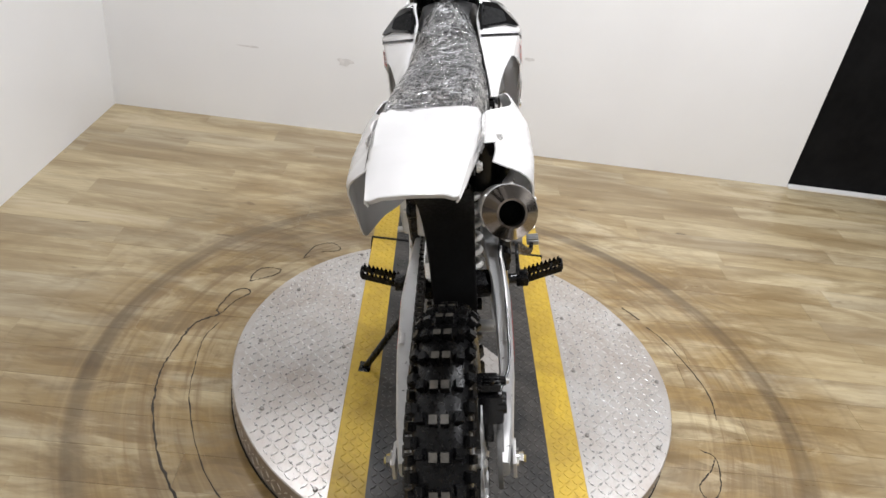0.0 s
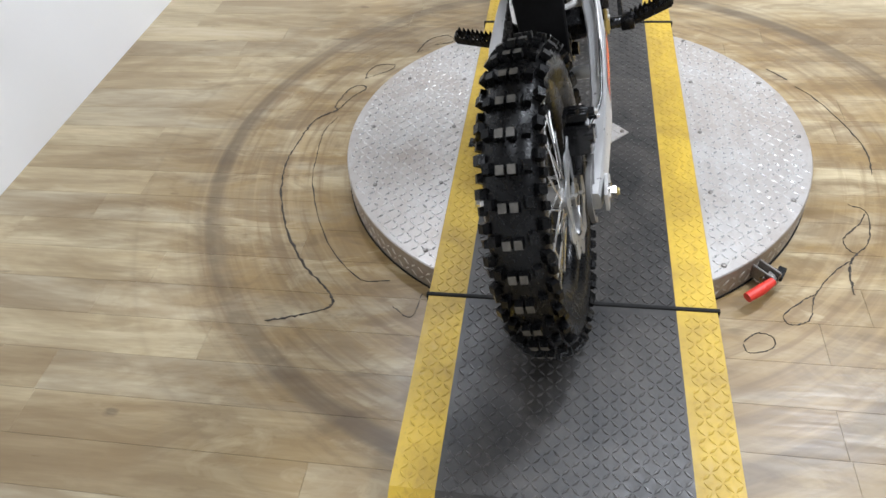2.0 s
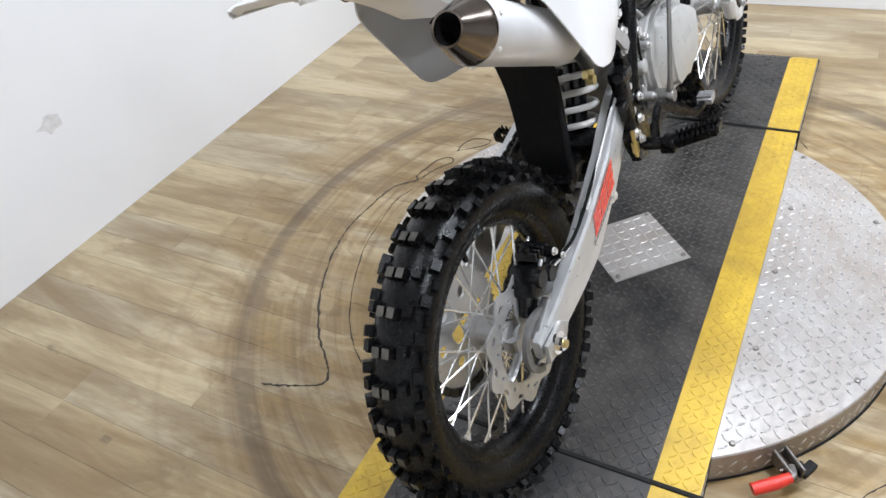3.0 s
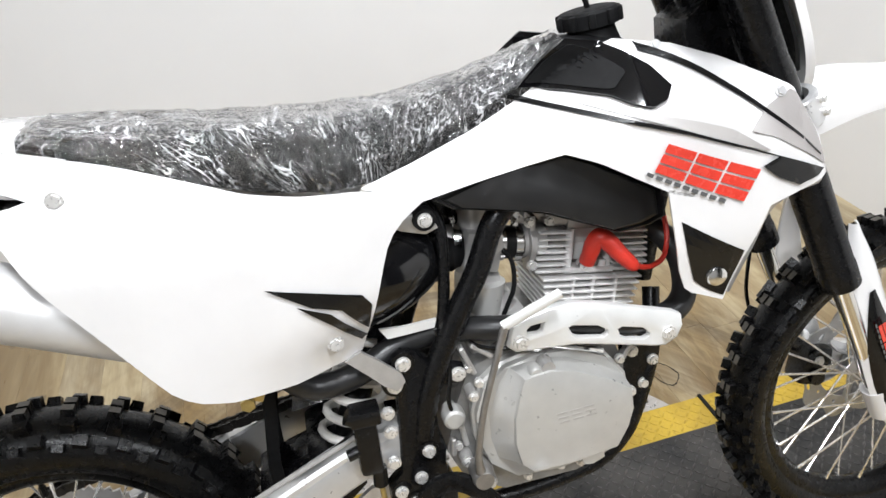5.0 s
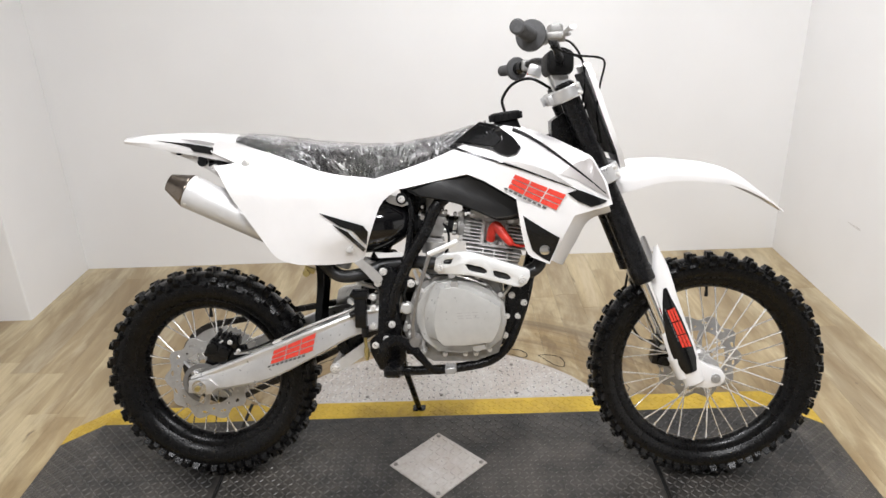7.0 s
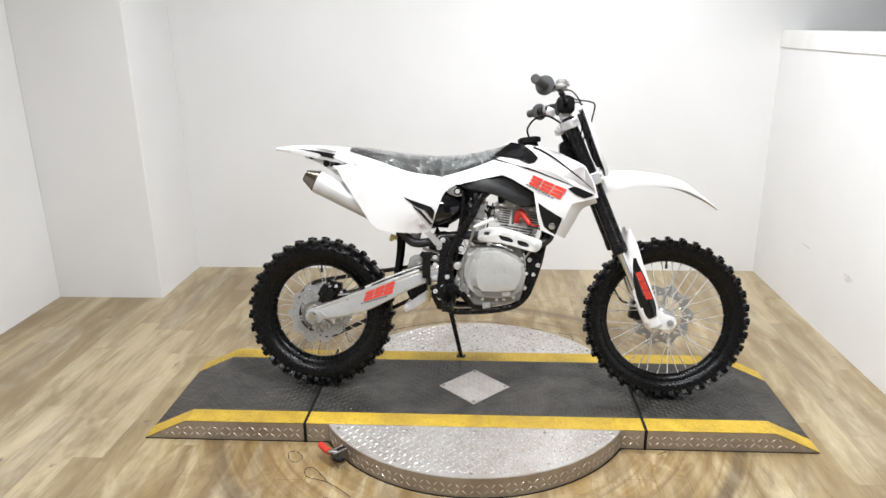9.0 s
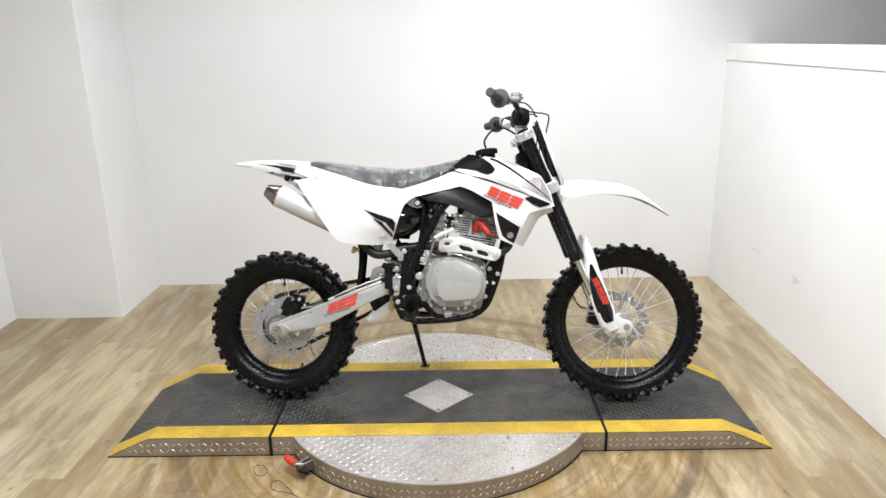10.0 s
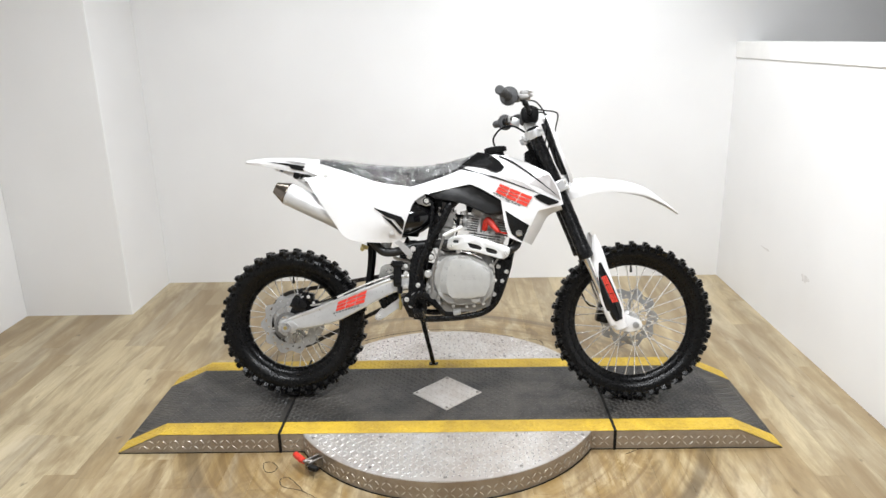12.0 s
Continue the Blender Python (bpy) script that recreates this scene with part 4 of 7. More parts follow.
# ---- swingarm ----
for sd in (-1, 1):
    up = [(-0.030, 0.352), (0.06, 0.386), (0.21, 0.446), (0.345, 0.500), (0.47, 0.543), (0.575, 0.560)]
    lo = [(-0.030, 0.312), (0.06, 0.318), (0.21, 0.352), (0.345, 0.418), (0.47, 0.478), (0.575, 0.490)]
    yo = [0.114, 0.124, 0.132, 0.130, 0.114, 0.100]
    yi = [0.096, 0.100, 0.098, 0.092, 0.075, 0.060]
    bm = bmesh.new()
    n = 24
    U, Lw = spline([(x, 0, z) for x, z in up], 5), spline([(x, 0, z) for x, z in lo], 5)
    rows = []
    for k, (a, b) in enumerate(zip(U, Lw)):
        u = k / (len(U) - 1)
        o, i = float(np.interp(u, np.linspace(0, 1, 6), yo)), float(np.interp(u, np.linspace(0, 1, 6), yi))
        h = a.z - b.z
        rows.append([(a.x, sd * (o - 0.004), a.z), (a.x, sd * o, a.z - 0.006), (a.x, sd * (o - 0.002), a.z - h * 0.22), (a.x, sd * o, a.z - h * 0.30), (b.x, sd * o, b.z + 0.006), (b.x, sd * (o - 0.004), b.z), (b.x, sd * (i + 0.003), b.z), (b.x, sd * i, b.z + 0.004), (a.x, sd * i, a.z - 0.004), (a.x, sd * (i + 0.003), a.z)])
    vs = add_skin(bm, rows, 0, True)
    bm.faces.new(vs[0])
    bm.faces.new(vs[-1])
    arm = part("swingarm_leg", bm, M_SILVER, bike, "satin silver swingarm leg", 25)
    bm = bmesh.new()
    add_cyl(bm, (0.0, sd * 0.128, 0.3285), (0.0, sd * 0.133, 0.3285), 0.021, seg=28)
    add_cyl(bm, (0.0, sd * 0.132, 0.3285), (0.0, sd * 0.143, 0.3285), 0.0140, seg=6)
    part("axle_nut", bm, M_CHROME, arm, "bright axle nut on a wide washer", 30)
    bm = bmesh.new()
    add_cyl(bm, (0.0, sd * 0.140, 0.3285), (0.0, sd * 0.148, 0.3285), 0.0075, seg=14)
    part("axle_end", bm, M_BRASS, arm, "yellow zinc axle end", 30)
    bm = bmesh.new()
    add_plate(bm, [(-0.035, 0.31), (0.03, 0.305), (0.055, 0.33), (0.03, 0.352), (-0.03, 0.347)], sd * 0.121, sd * 0.1285, (), 0.002)
    part("chain_adjuster", bm, M_CASTALU, arm)
    bm = bmesh.new()
    add_tube(bm, [(0.222, sd * 0.120, 0.458), (0.236, sd * 0.120, 0.463), (0.248, sd * 0.120, 0.468)], 0.0062, 4, 8)
    part("hose_clip", bm, M_WHITE, arm)
bm = bmesh.new()
add_box(bm, (0.42, 0, 0.480), (0.055, 0.17, 0.050), pose(0, 0, 0, 0, -15, 0), 0.010, 2)
add_box(bm, (0.36, 0, 0.455), (0.10, 0.10, 0.035), pose(0, 0, 0, 0, -18, 0), 0.008, 2)
part("swingarm_bridge", bm, M_FRAME, bike)
bm = bmesh.new()
add_plate(bm, [(0.372, 0.520), (0.384, 0.568), (0.400, 0.578), (0.462, 0.588), (0.466, 0.545), (0.455, 0.528)], 0.050, 0.072, (), 0.005)
part("chain_guard_block", bm, M_CHROME, bike, "polished metal block over the swingarm")
bm = bmesh.new()
add_tube(bm, [(0.225, -0.122, 0.462), (0.30, -0.121, 0.494), (0.38, -0.116, 0.525), (0.44, -0.110, 0.546), (0.47, -0.112, 0.560)], 0.0042, 6, 8)
part("brake_line", bm, M_CASTALU, bike, "pale sheathed brake line")
bm = bmesh.new()
add_box(bm, (0.344, -0.128, 0.672), (0.030, 0.012, 0.016), pose(0, 0, 0, 0, 20, 0), 0.003, 2)
add_cyl(bm, (0.336, -0.128, 0.664), (0.336, -0.142, 0.664), 0.010, seg=6)
part("exhaust_clamp", bm, M_BRASS, bike, "brassy exhaust clamp", 30)
# red lettering blocks on the leg
def logo(parent, a, b, c, d, lift, bar=True, blocks=3):
    """A slanted red block mark inside the quad a (low start), b (high start), c (high end), d (low end)."""
    a, b, c, d = (Vector(p) for p in (a, b, c, d))
    def at(u, v):
        return a.lerp(d, u).lerp(b.lerp(c, u), v) + Vector(lift)
    for k in range(blocks):
        u0, u1 = k / blocks + 0.012, (k + 1) / blocks - 0.012
        for v0, v1, s in ((0.0, 0.29, 0.0), (0.355, 0.645, 0.0), (0.71, 1.0, 0.0)):
            bm = bmesh.new()
            add_skin(bm, [[at(u0, v0), at(u0, v1)], [at((u0 + u1) / 2, v0), at((u0 + u1) / 2, v1)], [at(u1, v0), at(u1, v1)]], 0.0004)
            part("red_block", bm, M_DECALRED, parent, "", 0)
    if bar:
        for k in range(9):
            u0 = -0.05 + k * 0.100
            bm = bmesh.new()
            add_skin(bm, [[at(u0, -0.21), at(u0, -0.08)], [at(u0 + 0.070, -0.21), at(u0 + 0.070, -0.08)]], 0.0004)
            part("grey_mark", bm, M_DECALDARK, parent, "", 0)


for ob in bike.children:
    if ob.name.startswith("swingarm_leg"):
        sd = -1 if "." not in ob.name else 1
        y = sd * 0.1325
        logo(ob, (0.214, y, 0.398), (0.226, y, 0.438), (0.352, sd * 0.1305, 0.490), (0.340, sd * 0.1312, 0.438), (0, sd * 0.0012, 0))

# ---- frame ----
for sd in (-1, 1):
    bm = bmesh.new()
    add_tube(bm, [(0.905, sd * 0.05, 0.93), (0.80, sd * 0.085, 0.905), (0.708, sd * 0.102, 0.850), (0.668, sd * 0.108, 0.775), (0.628, sd * 0.110, 0.708), (0.583, sd * 0.110, 0.615), (0.562, sd * 0.106, 0.53)], [0.015, 0.0165, 0.0170, 0.0170, 0.0172, 0.0172, 0.017], 8, 14)
    part("frame_tube", bm, M_FRAME, bike, "gloss black frame tube")
    bm = bmesh.new()
    add_tube(bm, [(0.963, sd * 0.045, 0.66), (0.943, sd * 0.082, 0.575), (0.921, sd * 0.090, 0.505), (0.893, sd * 0.092, 0.438), (0.850, sd * 0.092, 0.396), (0.789, sd * 0.090, 0.376), (0.685, sd * 0.088, 0.363), (0.575, sd * 0.088, 0.365), (0.545, sd * 0.095, 0.42)], 0.0135, 8, 12)
    part("cradle_tube", bm, M_FRAME, bike)
    bm = bmesh.new()
    add_tube(bm, [(0.60, sd * 0.085, 0.895), (0.625, sd * 0.09, 0.85), (0.625, sd * 0.095, 0.79), (0.614, sd * 0.10, 0.71), (0.595, sd * 0.10, 0.64)], 0.0088, 8, 10)
    part("frame_brace", bm, M_FRAME, bike)
    bm = bmesh.new()
    add_tube(bm, [(0.60, sd * 0.07, 0.90), (0.45, sd * 0.075, 0.885), (0.25, sd * 0.07, 0.94), (0.06, sd * 0.055, 0.965)], 0.010, 6, 10)
    part("subframe_tube", bm, M_FRAME, bike)
    bm = bmesh.new()
    pl = [(0.530, 0.573), (0.532, 0.610), (0.517, 0.622), (0.518, 0.640), (0.533, 0.648), (0.533, 0.668), (0.547, 0.677), (0.566, 0.672), (0.590, 0.650), (0.596, 0.62), (0.586, 0.58), (0.586, 0.54), (0.594, 0.505), (0.590, 0.475), (0.602, 0.44), (0.602, 0.40), (0.572, 0.362), (0.525, 0.372), (0.500, 0.425), (0.500, 0.457), (0.522, 0.478)]
    add_plate(bm, pl, sd * 0.094, sd * 0.116, (), 0.006)
    plate = part("pivot_plate", bm, M_FRAME, bike, "black frame plate at the swingarm pivot")
    for x_, z_, r_ in ((0.547, 0.662, 0.0105), (0.531, 0.630, 0.0105), (0.566, 0.509, 0.0095), (0.549, 0.466, 0.0095), (0.517, 0.448, 0.0095), (0.536, 0.423, 0.010)):
        bm = bmesh.new()
        add_cyl(bm, (x_, sd * 0.110, z_), (x_, sd * 0.1185, z_), r_ * 1.75, r_ * 1.6, seg=22)
        part("boss", bm, M_FRAME, plate)
        bolt(plate, (x_, sd * 0.119, z_), r_ * 0.86, (0, sd, 0), None, 0.008)
    bm = bmesh.new()
    add_plate(bm, [(0.880, 0.622), (0.955, 0.622), (0.950, 0.575), (0.928, 0.512), (0.905, 0.455), (0.868, 0.436), (0.884, 0.480), (0.892, 0.530)], sd * 0.088, sd * 0.097, (), 0.002)
    pl2 = part("engine_mount", bm, M_FRAME, bike)
    for p in ((0.903, 0.585), (0.937, 0.563), (0.921, 0.524), (0.884, 0.468)):
        bolt(pl2, (p[0], sd * 0.098, p[1]), 0.0075, (0, sd, 0))
bm = bmesh.new()
add_tube(bm, [(1.035, 0, 0.97), (1.00, 0, 0.82), (0.965, 0, 0.66)], 0.021, 6, 14)
part("down_tube", bm, M_FRAME, bike)
bm = bmesh.new()
add_cyl(bm, (1.052, 0, 1.112), (1.145, 0, 0.92), 0.034, seg=20)
add_plate(bm, [(1.015, 1.06), (1.06, 1.09), (1.125, 0.94), (1.10, 0.90), (1.02, 0.96)], -0.048, 0.048, (), 0.008)
part("head_tube", bm, M_FRAME, bike)
bm = bmesh.new()
add_tube(bm, [(1.08, 0, 1.02), (0.95, 0, 0.98), (0.75, 0, 0.93), (0.60, 0, 0.88)], 0.026, 6, 14)
part("backbone", bm, M_FRAME, bike)
bm = bmesh.new()
add_plate(bm, [(0.470, 0.690), (0.492, 0.700), (0.515, 0.680), (0.542, 0.654), (0.546, 0.640), (0.533, 0.628), (0.516, 0.640), (0.497, 0.662)], -0.130, -0.120, (), 0.003)
part("subframe_lug", bm, M_CASTALU, bike, "silver bracket")
def chords(pts, n):
    """Straight sides round a loop, n pieces each."""
    P = [Vector(p) for p in pts]
    return [P[i].lerp(P[(i + 1) % len(P)], j / n) for i in range(len(P)) for j in range(n)]


# ---- engine ----
bm = bmesh.new()
core = [(0.615, 0.56), (0.64, 0.62), (0.72, 0.655), (0.86, 0.640), (0.884, 0.575), (0.884, 0.48), (0.865, 0.42), (0.80, 0.395), (0.68, 0.395), (0.62, 0.43), (0.595, 0.49)]
add_plate(bm, core, -0.105, 0.105, (), 0.010)
engine = part("engine", bm, M_ENGINECASE, bike, "air-cooled single-cylinder engine, cast aluminium case")
cov = [(0.655, 0.600), (0.690, 0.627), (0.735, 0.637), (0.80, 0.632), (0.845, 0.607), (0.876, 0.565), (0.884, 0.515), (0.868, 0.465), (0.838, 0.437), (0.76, 0.428), (0.695, 0.433), (0.655, 0.468), (0.640, 0.515), (0.640, 0.560)]
for sd in (-1, 1):
    bm = bmesh.new()
    cx, cz = 0.76, 0.53
    face = [(0.700, 0.600), (0.707, 0.621), (0.745, 0.625), (0.780, 0.618), (0.836, 0.590), (0.870, 0.566), (0.873, 0.530), (0.864, 0.500), (0.846, 0.468), (0.772, 0.459), (0.712, 0.459), (0.694, 0.478), (0.687, 0.515), (0.689, 0.557)]
    # the wall round the face slopes at its rear edge and drops straight under its lower one
    foot_ = [(x - 0.029 * ease((0.72 - x) / 0.03), min(z + 0.006, z + 0.4 * max(0.0, z - 0.55))) for x, z in face]
    rings = []
    for s, y in ((1.035, 0.104), (1.035, 0.117), (1.0, 0.120), (0.995, 0.130)):
        rings.append(chords([(cx + (x - cx) * s, sd * y, cz + (z - cz) * s) for x, z in cov], 3))
    rings.append(chords([(x, sd * (0.1315 if z > 0.47 else 0.127), z) for x, z in foot_], 3))
    for s, y in ((1.005, 0.157), (0.99, 0.1615), (0.95, 0.1625), (0.5, 0.1650)):
        rings.append(chords([(0.775 + (x - 0.775) * s, sd * y, 0.535 + (z - 0.535) * s) for x, z in face], 3))
    vs = add_skin(bm, rings, 0, True)
    bm.faces.new(vs[-1])
    cover = part("engine_cover", bm, M_COVER, engine, "smooth grey painted engine side cover", 28)
    for k, (x, z) in enumerate(((0.655, 0.603), (0.735, 0.642), (0.805, 0.637), (0.868, 0.590), (0.886, 0.530), (0.80, 0.425), (0.715, 0.424), (0.645, 0.470))):
        bolt(cover, (x + (x - cx) * 0.03, sd * 0.119, z + (z - cz) * 0.03), 0.0058, (0, sd, 0), None, 0.007)
    bm = bmesh.new()
    add_plate(bm, [(0.785, 0.463), (0.828, 0.468), (0.829, 0.446), (0.808, 0.438), (0.795, 0.441)], sd * 0.122, sd * 0.152, (), 0.003)
    part("cover_wedge", bm, M_COVER, cover)
    for k in range(3):
        for dz in (0.0, -0.0075, -0.015):
            bm = bmesh.new()
            add_box(bm, (0.758 + 0.021 * k - 0.25 * dz, sd * 0.1648, 0.553 + dz + 0.001 * k), (0.016, 0.0014, 0.0030))
            part("raised_bar", bm, M_CASTALU, cover, "", 0)
bm = bmesh.new()
add_cyl(bm, (0.745, -0.135, 0.628), (0.745, -0.158, 0.628), 0.011, 0.010, seg=16)
part("cover_boss", bm, M_CASTALU, engine)
bm = bmesh.new()
add_lathe(bm, [(0.0, 0.019), (0.012, 0.0185), (0.0155, 0.016), (0.017, 0.011), (0.017, -0.004), (0.012, -0.006), (0.012, -0.02)], Matrix.Translation((0.609, -0.110, 0.556)) @ AXLE, 20)
part("oil_cap", bm, M_COVER, engine, "light grey oil filler cap", 30)
for x, z, r in ((0.640, 0.590, 0.010), (0.620, 0.480, 0.011), (0.652, 0.432, 0.012)):
    bm = bmesh.new()
    add_cyl(bm, (x, -0.10, z), (x, -0.128, z), r, r * 0.9, seg=14)
    part("case_boss", bm, M_CASTALU, engine)
    bolt(engine, (x, -0.129, z), r * 0.55)

# small fittings round the side cover
bm = bmesh.new()
add_tube(bm, [(0.738, -0.128, 0.655), (0.775, -0.140, 0.648), (0.805, -0.146, 0.640), (0.835, -0.138, 0.625)], 0.0042, 5, 8)
add_cyl(bm, (0.738, -0.120, 0.655), (0.738, -0.136, 0.655), 0.010, seg=14)
part("clutch_arm", bm, M_CHROME, engine, "bright clutch release arm")
bm = bmesh.new()
add_lathe(bm, [(0.0, 0.006), (0.008, 0.006), (0.0105, 0.003), (0.0105, -0.012)], Matrix.Translation((0.727, -0.152, 0.622)) @ AXLE, 16)
part("timing_plug", bm, M_COVER, engine)
for x, z, ln_, an in ((0.640, 0.640, 0.050, 70), (0.662, 0.652, 0.040, 40), (0.622, 0.520, 0.045, 82), (0.640, 0.455, 0.036, 130), (0.605, 0.500, 0.030, 95), (0.888, 0.600, 0.050, 125)):
    bm = bmesh.new()
    add_box(bm, (x, -0.108, z), (ln_, 0.016, 0.008), pose(0, 0, 0, 0, an, 0), 0.002)
    part("case_rib", bm, M_CASTALU, engine, "", 30)
for x, z in ((0.640, 0.628), (0.612, 0.500), (0.771, 0.418), (0.84, 0.430)):
    bolt(engine, (x, -0.112, z), 0.0055)
for pts in ([(0.600, -0.108, 0.700), (0.612, -0.118, 0.640), (0.604, -0.122, 0.585), (0.618, -0.118, 0.54)], [(0.640, -0.098, 0.690), (0.652, -0.112, 0.665), (0.690, -0.115, 0.650), (0.735, -0.122, 0.652)]):
    bm = bmesh.new()
    add_tube(bm, pts, 0.0032, 6, 7)
    part("engine_hose", bm, M_BLACKPL, engine)
bm = bmesh.new()
add_plate(bm, [(0.588, 0.640), (0.606, 0.650), (0.632, 0.640), (0.637, 0.622), (0.622, 0.610), (0.604, 0.614), (0.588, 0.604)], -0.108, -0.118, (), 0.003)
tab = part("mount_tab", bm, M_FRAME, engine, "black engine mount tab")
bolt(tab, (0.623, -0.119, 0.627), 0.0092)
bm = bmesh.new()
add_cyl(bm, (0.640, -0.112, 0.455), (0.640, -0.130, 0.455), 0.020, 0.018, seg=12)
add_cyl(bm, (0.640, -0.128, 0.455), (0.640, -0.138, 0.455), 0.010, seg=6)
part("kick_boss", bm, M_CASTALU, engine, "splined kick-start boss", 30)

# cylinder and head with their cooling fins, leaning forward
CYL = Matrix.Translation((0.842, 0, 0.625)) @ pose(0, 0, 0, 0, 9, 0)
# the dark core paints in the shade between the fins
bm = bmesh.new()
add_box(bm, (0, 0, 0.045), (0.116, 0.086, 0.12), None, 0.012, 2)
cyl = part("cylinder", bm, M_DARKCAST, engine, "cylinder with square cooling fins")
cyl.matrix_basis = CYL
for k in range(7):
    z = 0.020 + k * 0.0106
    w = 0.068 + 0.012 * k / 6
    bm = bmesh.new()
    add_box(bm, (0, 0, z), (2 * w, 0.142, 0.0036), None, 0.0009)
    part("fin", bm, M_FIN, cyl, "", 0)
for xr in (-0.030, 0.002, 0.040):
    bm = bmesh.new()
    add_box(bm, (xr, -0.064, 0.054), (0.0045, 0.010, 0.066), None, 0.001)
    part("fin_rib", bm, M_FIN, cyl, "", 0)
# the head: a pale core with the plug's hollow between two stacks of fins
bm = bmesh.new()
add_box(bm, (-0.003, 0.006, 0.128), (0.132, 0.086, 0.080), None, 0.006, 2)
add_box(bm, (-0.006, -0.044, 0.0955), (0.082, 0.046, 0.008), None, 0.002)
add_cyl(bm, (-0.006, -0.050, 0.098), (-0.004, -0.058, 0.116), 0.0150, 0.0120, seg=18)
add_cyl(bm, (0.017, -0.056, 0.098), (0.017, -0.056, 0.110), 0.0080, 0.0070, seg=12)
for xr in (-0.038, 0.026):
    add_cyl(bm, (xr, -0.054, 0.098), (xr, -0.054, 0.160), 0.0065, seg=12)
head = part("cylinder_head", bm, M_FIN, cyl, "bare cast cylinder head", 35)
for k in range(7):
    z = 0.0965 + k * 0.0098
    for xa, xb in ((-0.093 + 0.0006 * k, -0.041), (0.030, 0.088 - 0.0010 * k)):
        bm = bmesh.new()
        add_box(bm, ((xa + xb) / 2, 0, z), (xb - xa, 0.138 - 0.0012 * k, 0.0034), None, 0.0009)
        part("fin", bm, M_FIN, head, "", 0)
# dark cores again stand for shade in the head's fin gaps
for xr in (-0.066, 0.060):
    bm = bmesh.new()
    add_box(bm, (xr, 0, 0.126), (0.044, 0.076, 0.066), None, 0.002)
    part("fin_core", bm, M_DARKCAST, head, "", 0)
bm = bmesh.new()
add_box(bm, (-0.006, 0.002, 0.177), (0.150, 0.112, 0.028), None, 0.009, 2)
add_box(bm, (-0.058, -0.040, 0.190), (0.034, 0.034, 0.026), pose(0, 0, 0, 0, -12, 0), 0.006, 2)
add_box(bm, (-0.010, -0.034, 0.166), (0.070, 0.046, 0.016), None, 0.004, 2)
rocker = part("rocker_cover", bm, M_CASTALU, cyl, "grey cast rocker cover", 35)
for x, y, z in ((-0.074, -0.056, 0.172), (-0.034, -0.057, 0.178), (0.036, -0.056, 0.172), (0.064, -0.054, 0.168)):
    bolt(rocker, (x, y, z), 0.0058)
bolt(rocker, (-0.070, -0.050, 0.200), 0.0068, (0, -0.4, 1))
bm = bmesh.new()
add_cyl(bm, (0.842, -0.062, 0.727), (0.846, -0.074, 0.741), 0.0075, seg=14)
part("spark_plug", bm, M_CHROME, engine, "bright spark plug body")
bm = bmesh.new()
add_tube(bm, [(0.845, -0.072, 0.738), (0.848, -0.078, 0.753), (0.853, -0.083, 0.771), (0.861, -0.087, 0.779), (0.871, -0.092, 0.771), (0.884, -0.100, 0.754), (0.900, -0.107, 0.736), (0.908, -0.108, 0.731)], [0.0120, 0.0125, 0.0135, 0.0145, 0.0140, 0.0125, 0.0105, 0.0060], 5, 14)
part("spark_plug_cap", bm, M_RED, engine, "red elbow spark plug cap")
bm = bmesh.new()
add_tube(bm, [(0.903, -0.107, 0.734), (0.920, -0.106, 0.727), (0.940, -0.100, 0.725), (0.962, -0.088, 0.732), (0.975, -0.070, 0.765), (0.968, -0.052, 0.82), (0.945, -0.042, 0.86), (0.90, -0.04, 0.87)], 0.0040, 8, 8)
part("ignition_lead", bm, M_RED, engine, "red ignition lead")

# intake: carburettor, manifold, airbox boot
bm = bmesh.new()
add_cyl(bm, (0.64, -0.03, 0.800), (0.715, -0.03, 0.780), 0.022, seg=20)
add_cyl(bm, (0.735, -0.03, 0.776), (0.79, -0.03, 0.760), 0.022, seg=20)
add_cyl(bm, (0.69, -0.032, 0.845), (0.683, -0.032, 0.745), 0.023, seg=20)
add_cyl(bm, (0.692, -0.032, 0.852), (0.690, -0.032, 0.835), 0.026, seg=20)
add_cyl(bm, (0.681, -0.032, 0.745), (0.678, -0.032, 0.705), 0.026, 0.022, seg=20)
add_box(bm, (0.690, -0.040, 0.782), (0.056, 0.062, 0.060), pose(0, 0, 0, 0, 14, 0), 0.008, 2)
add_box(bm, (0.683, -0.040, 0.722), (0.062, 0.058, 0.050), pose(0, 0, 0, 0, 6, 0), 0.012, 2)
add_cyl(bm, (0.705, -0.060, 0.795), (0.705, -0.082, 0.795), 0.012, seg=14)
add_cyl(bm, (0.700, -0.04, 0.69), (0.720, -0.05, 0.668), 0.030, 0.026, seg=18)
add_box(bm, (0.700, -0.030, 0.655), (0.10, 0.10, 0.05), pose(0, 0, 0, 0, -12, 0), 0.012, 2)
bmr = bmesh.new()
add_lathe(bmr, [(0.024, 0.0), (0.026, 0.004), (0.0245, 0.006), (0.0245, 0.042), (0.022, 0.044), (0.022, 0.048)], Matrix.Translation((0.712, -0.037, 0.781)) @ frame_of((0.96, 0.05, -0.10)), 22)
part("intake_boot", bmr, M_RUBBERSTRIP, engine, "black rubber intake boot")
bmr = bmesh.new()
add_lathe(bmr, [(0.026, 0.0), (0.026, 0.006), (0.034, 0.007), (0.034, 0.016), (0.028, 0.018), (0.028, 0.034)], Matrix.Translation((0.754, -0.036, 0.777)) @ frame_of((0.96, 0.05, -0.10)), 22)
add_box(bmr, (0.766, -0.046, 0.777), (0.009, 0.030, 0.088), pose(0, 0, 0, 0, 6, 0), 0.004, 2)
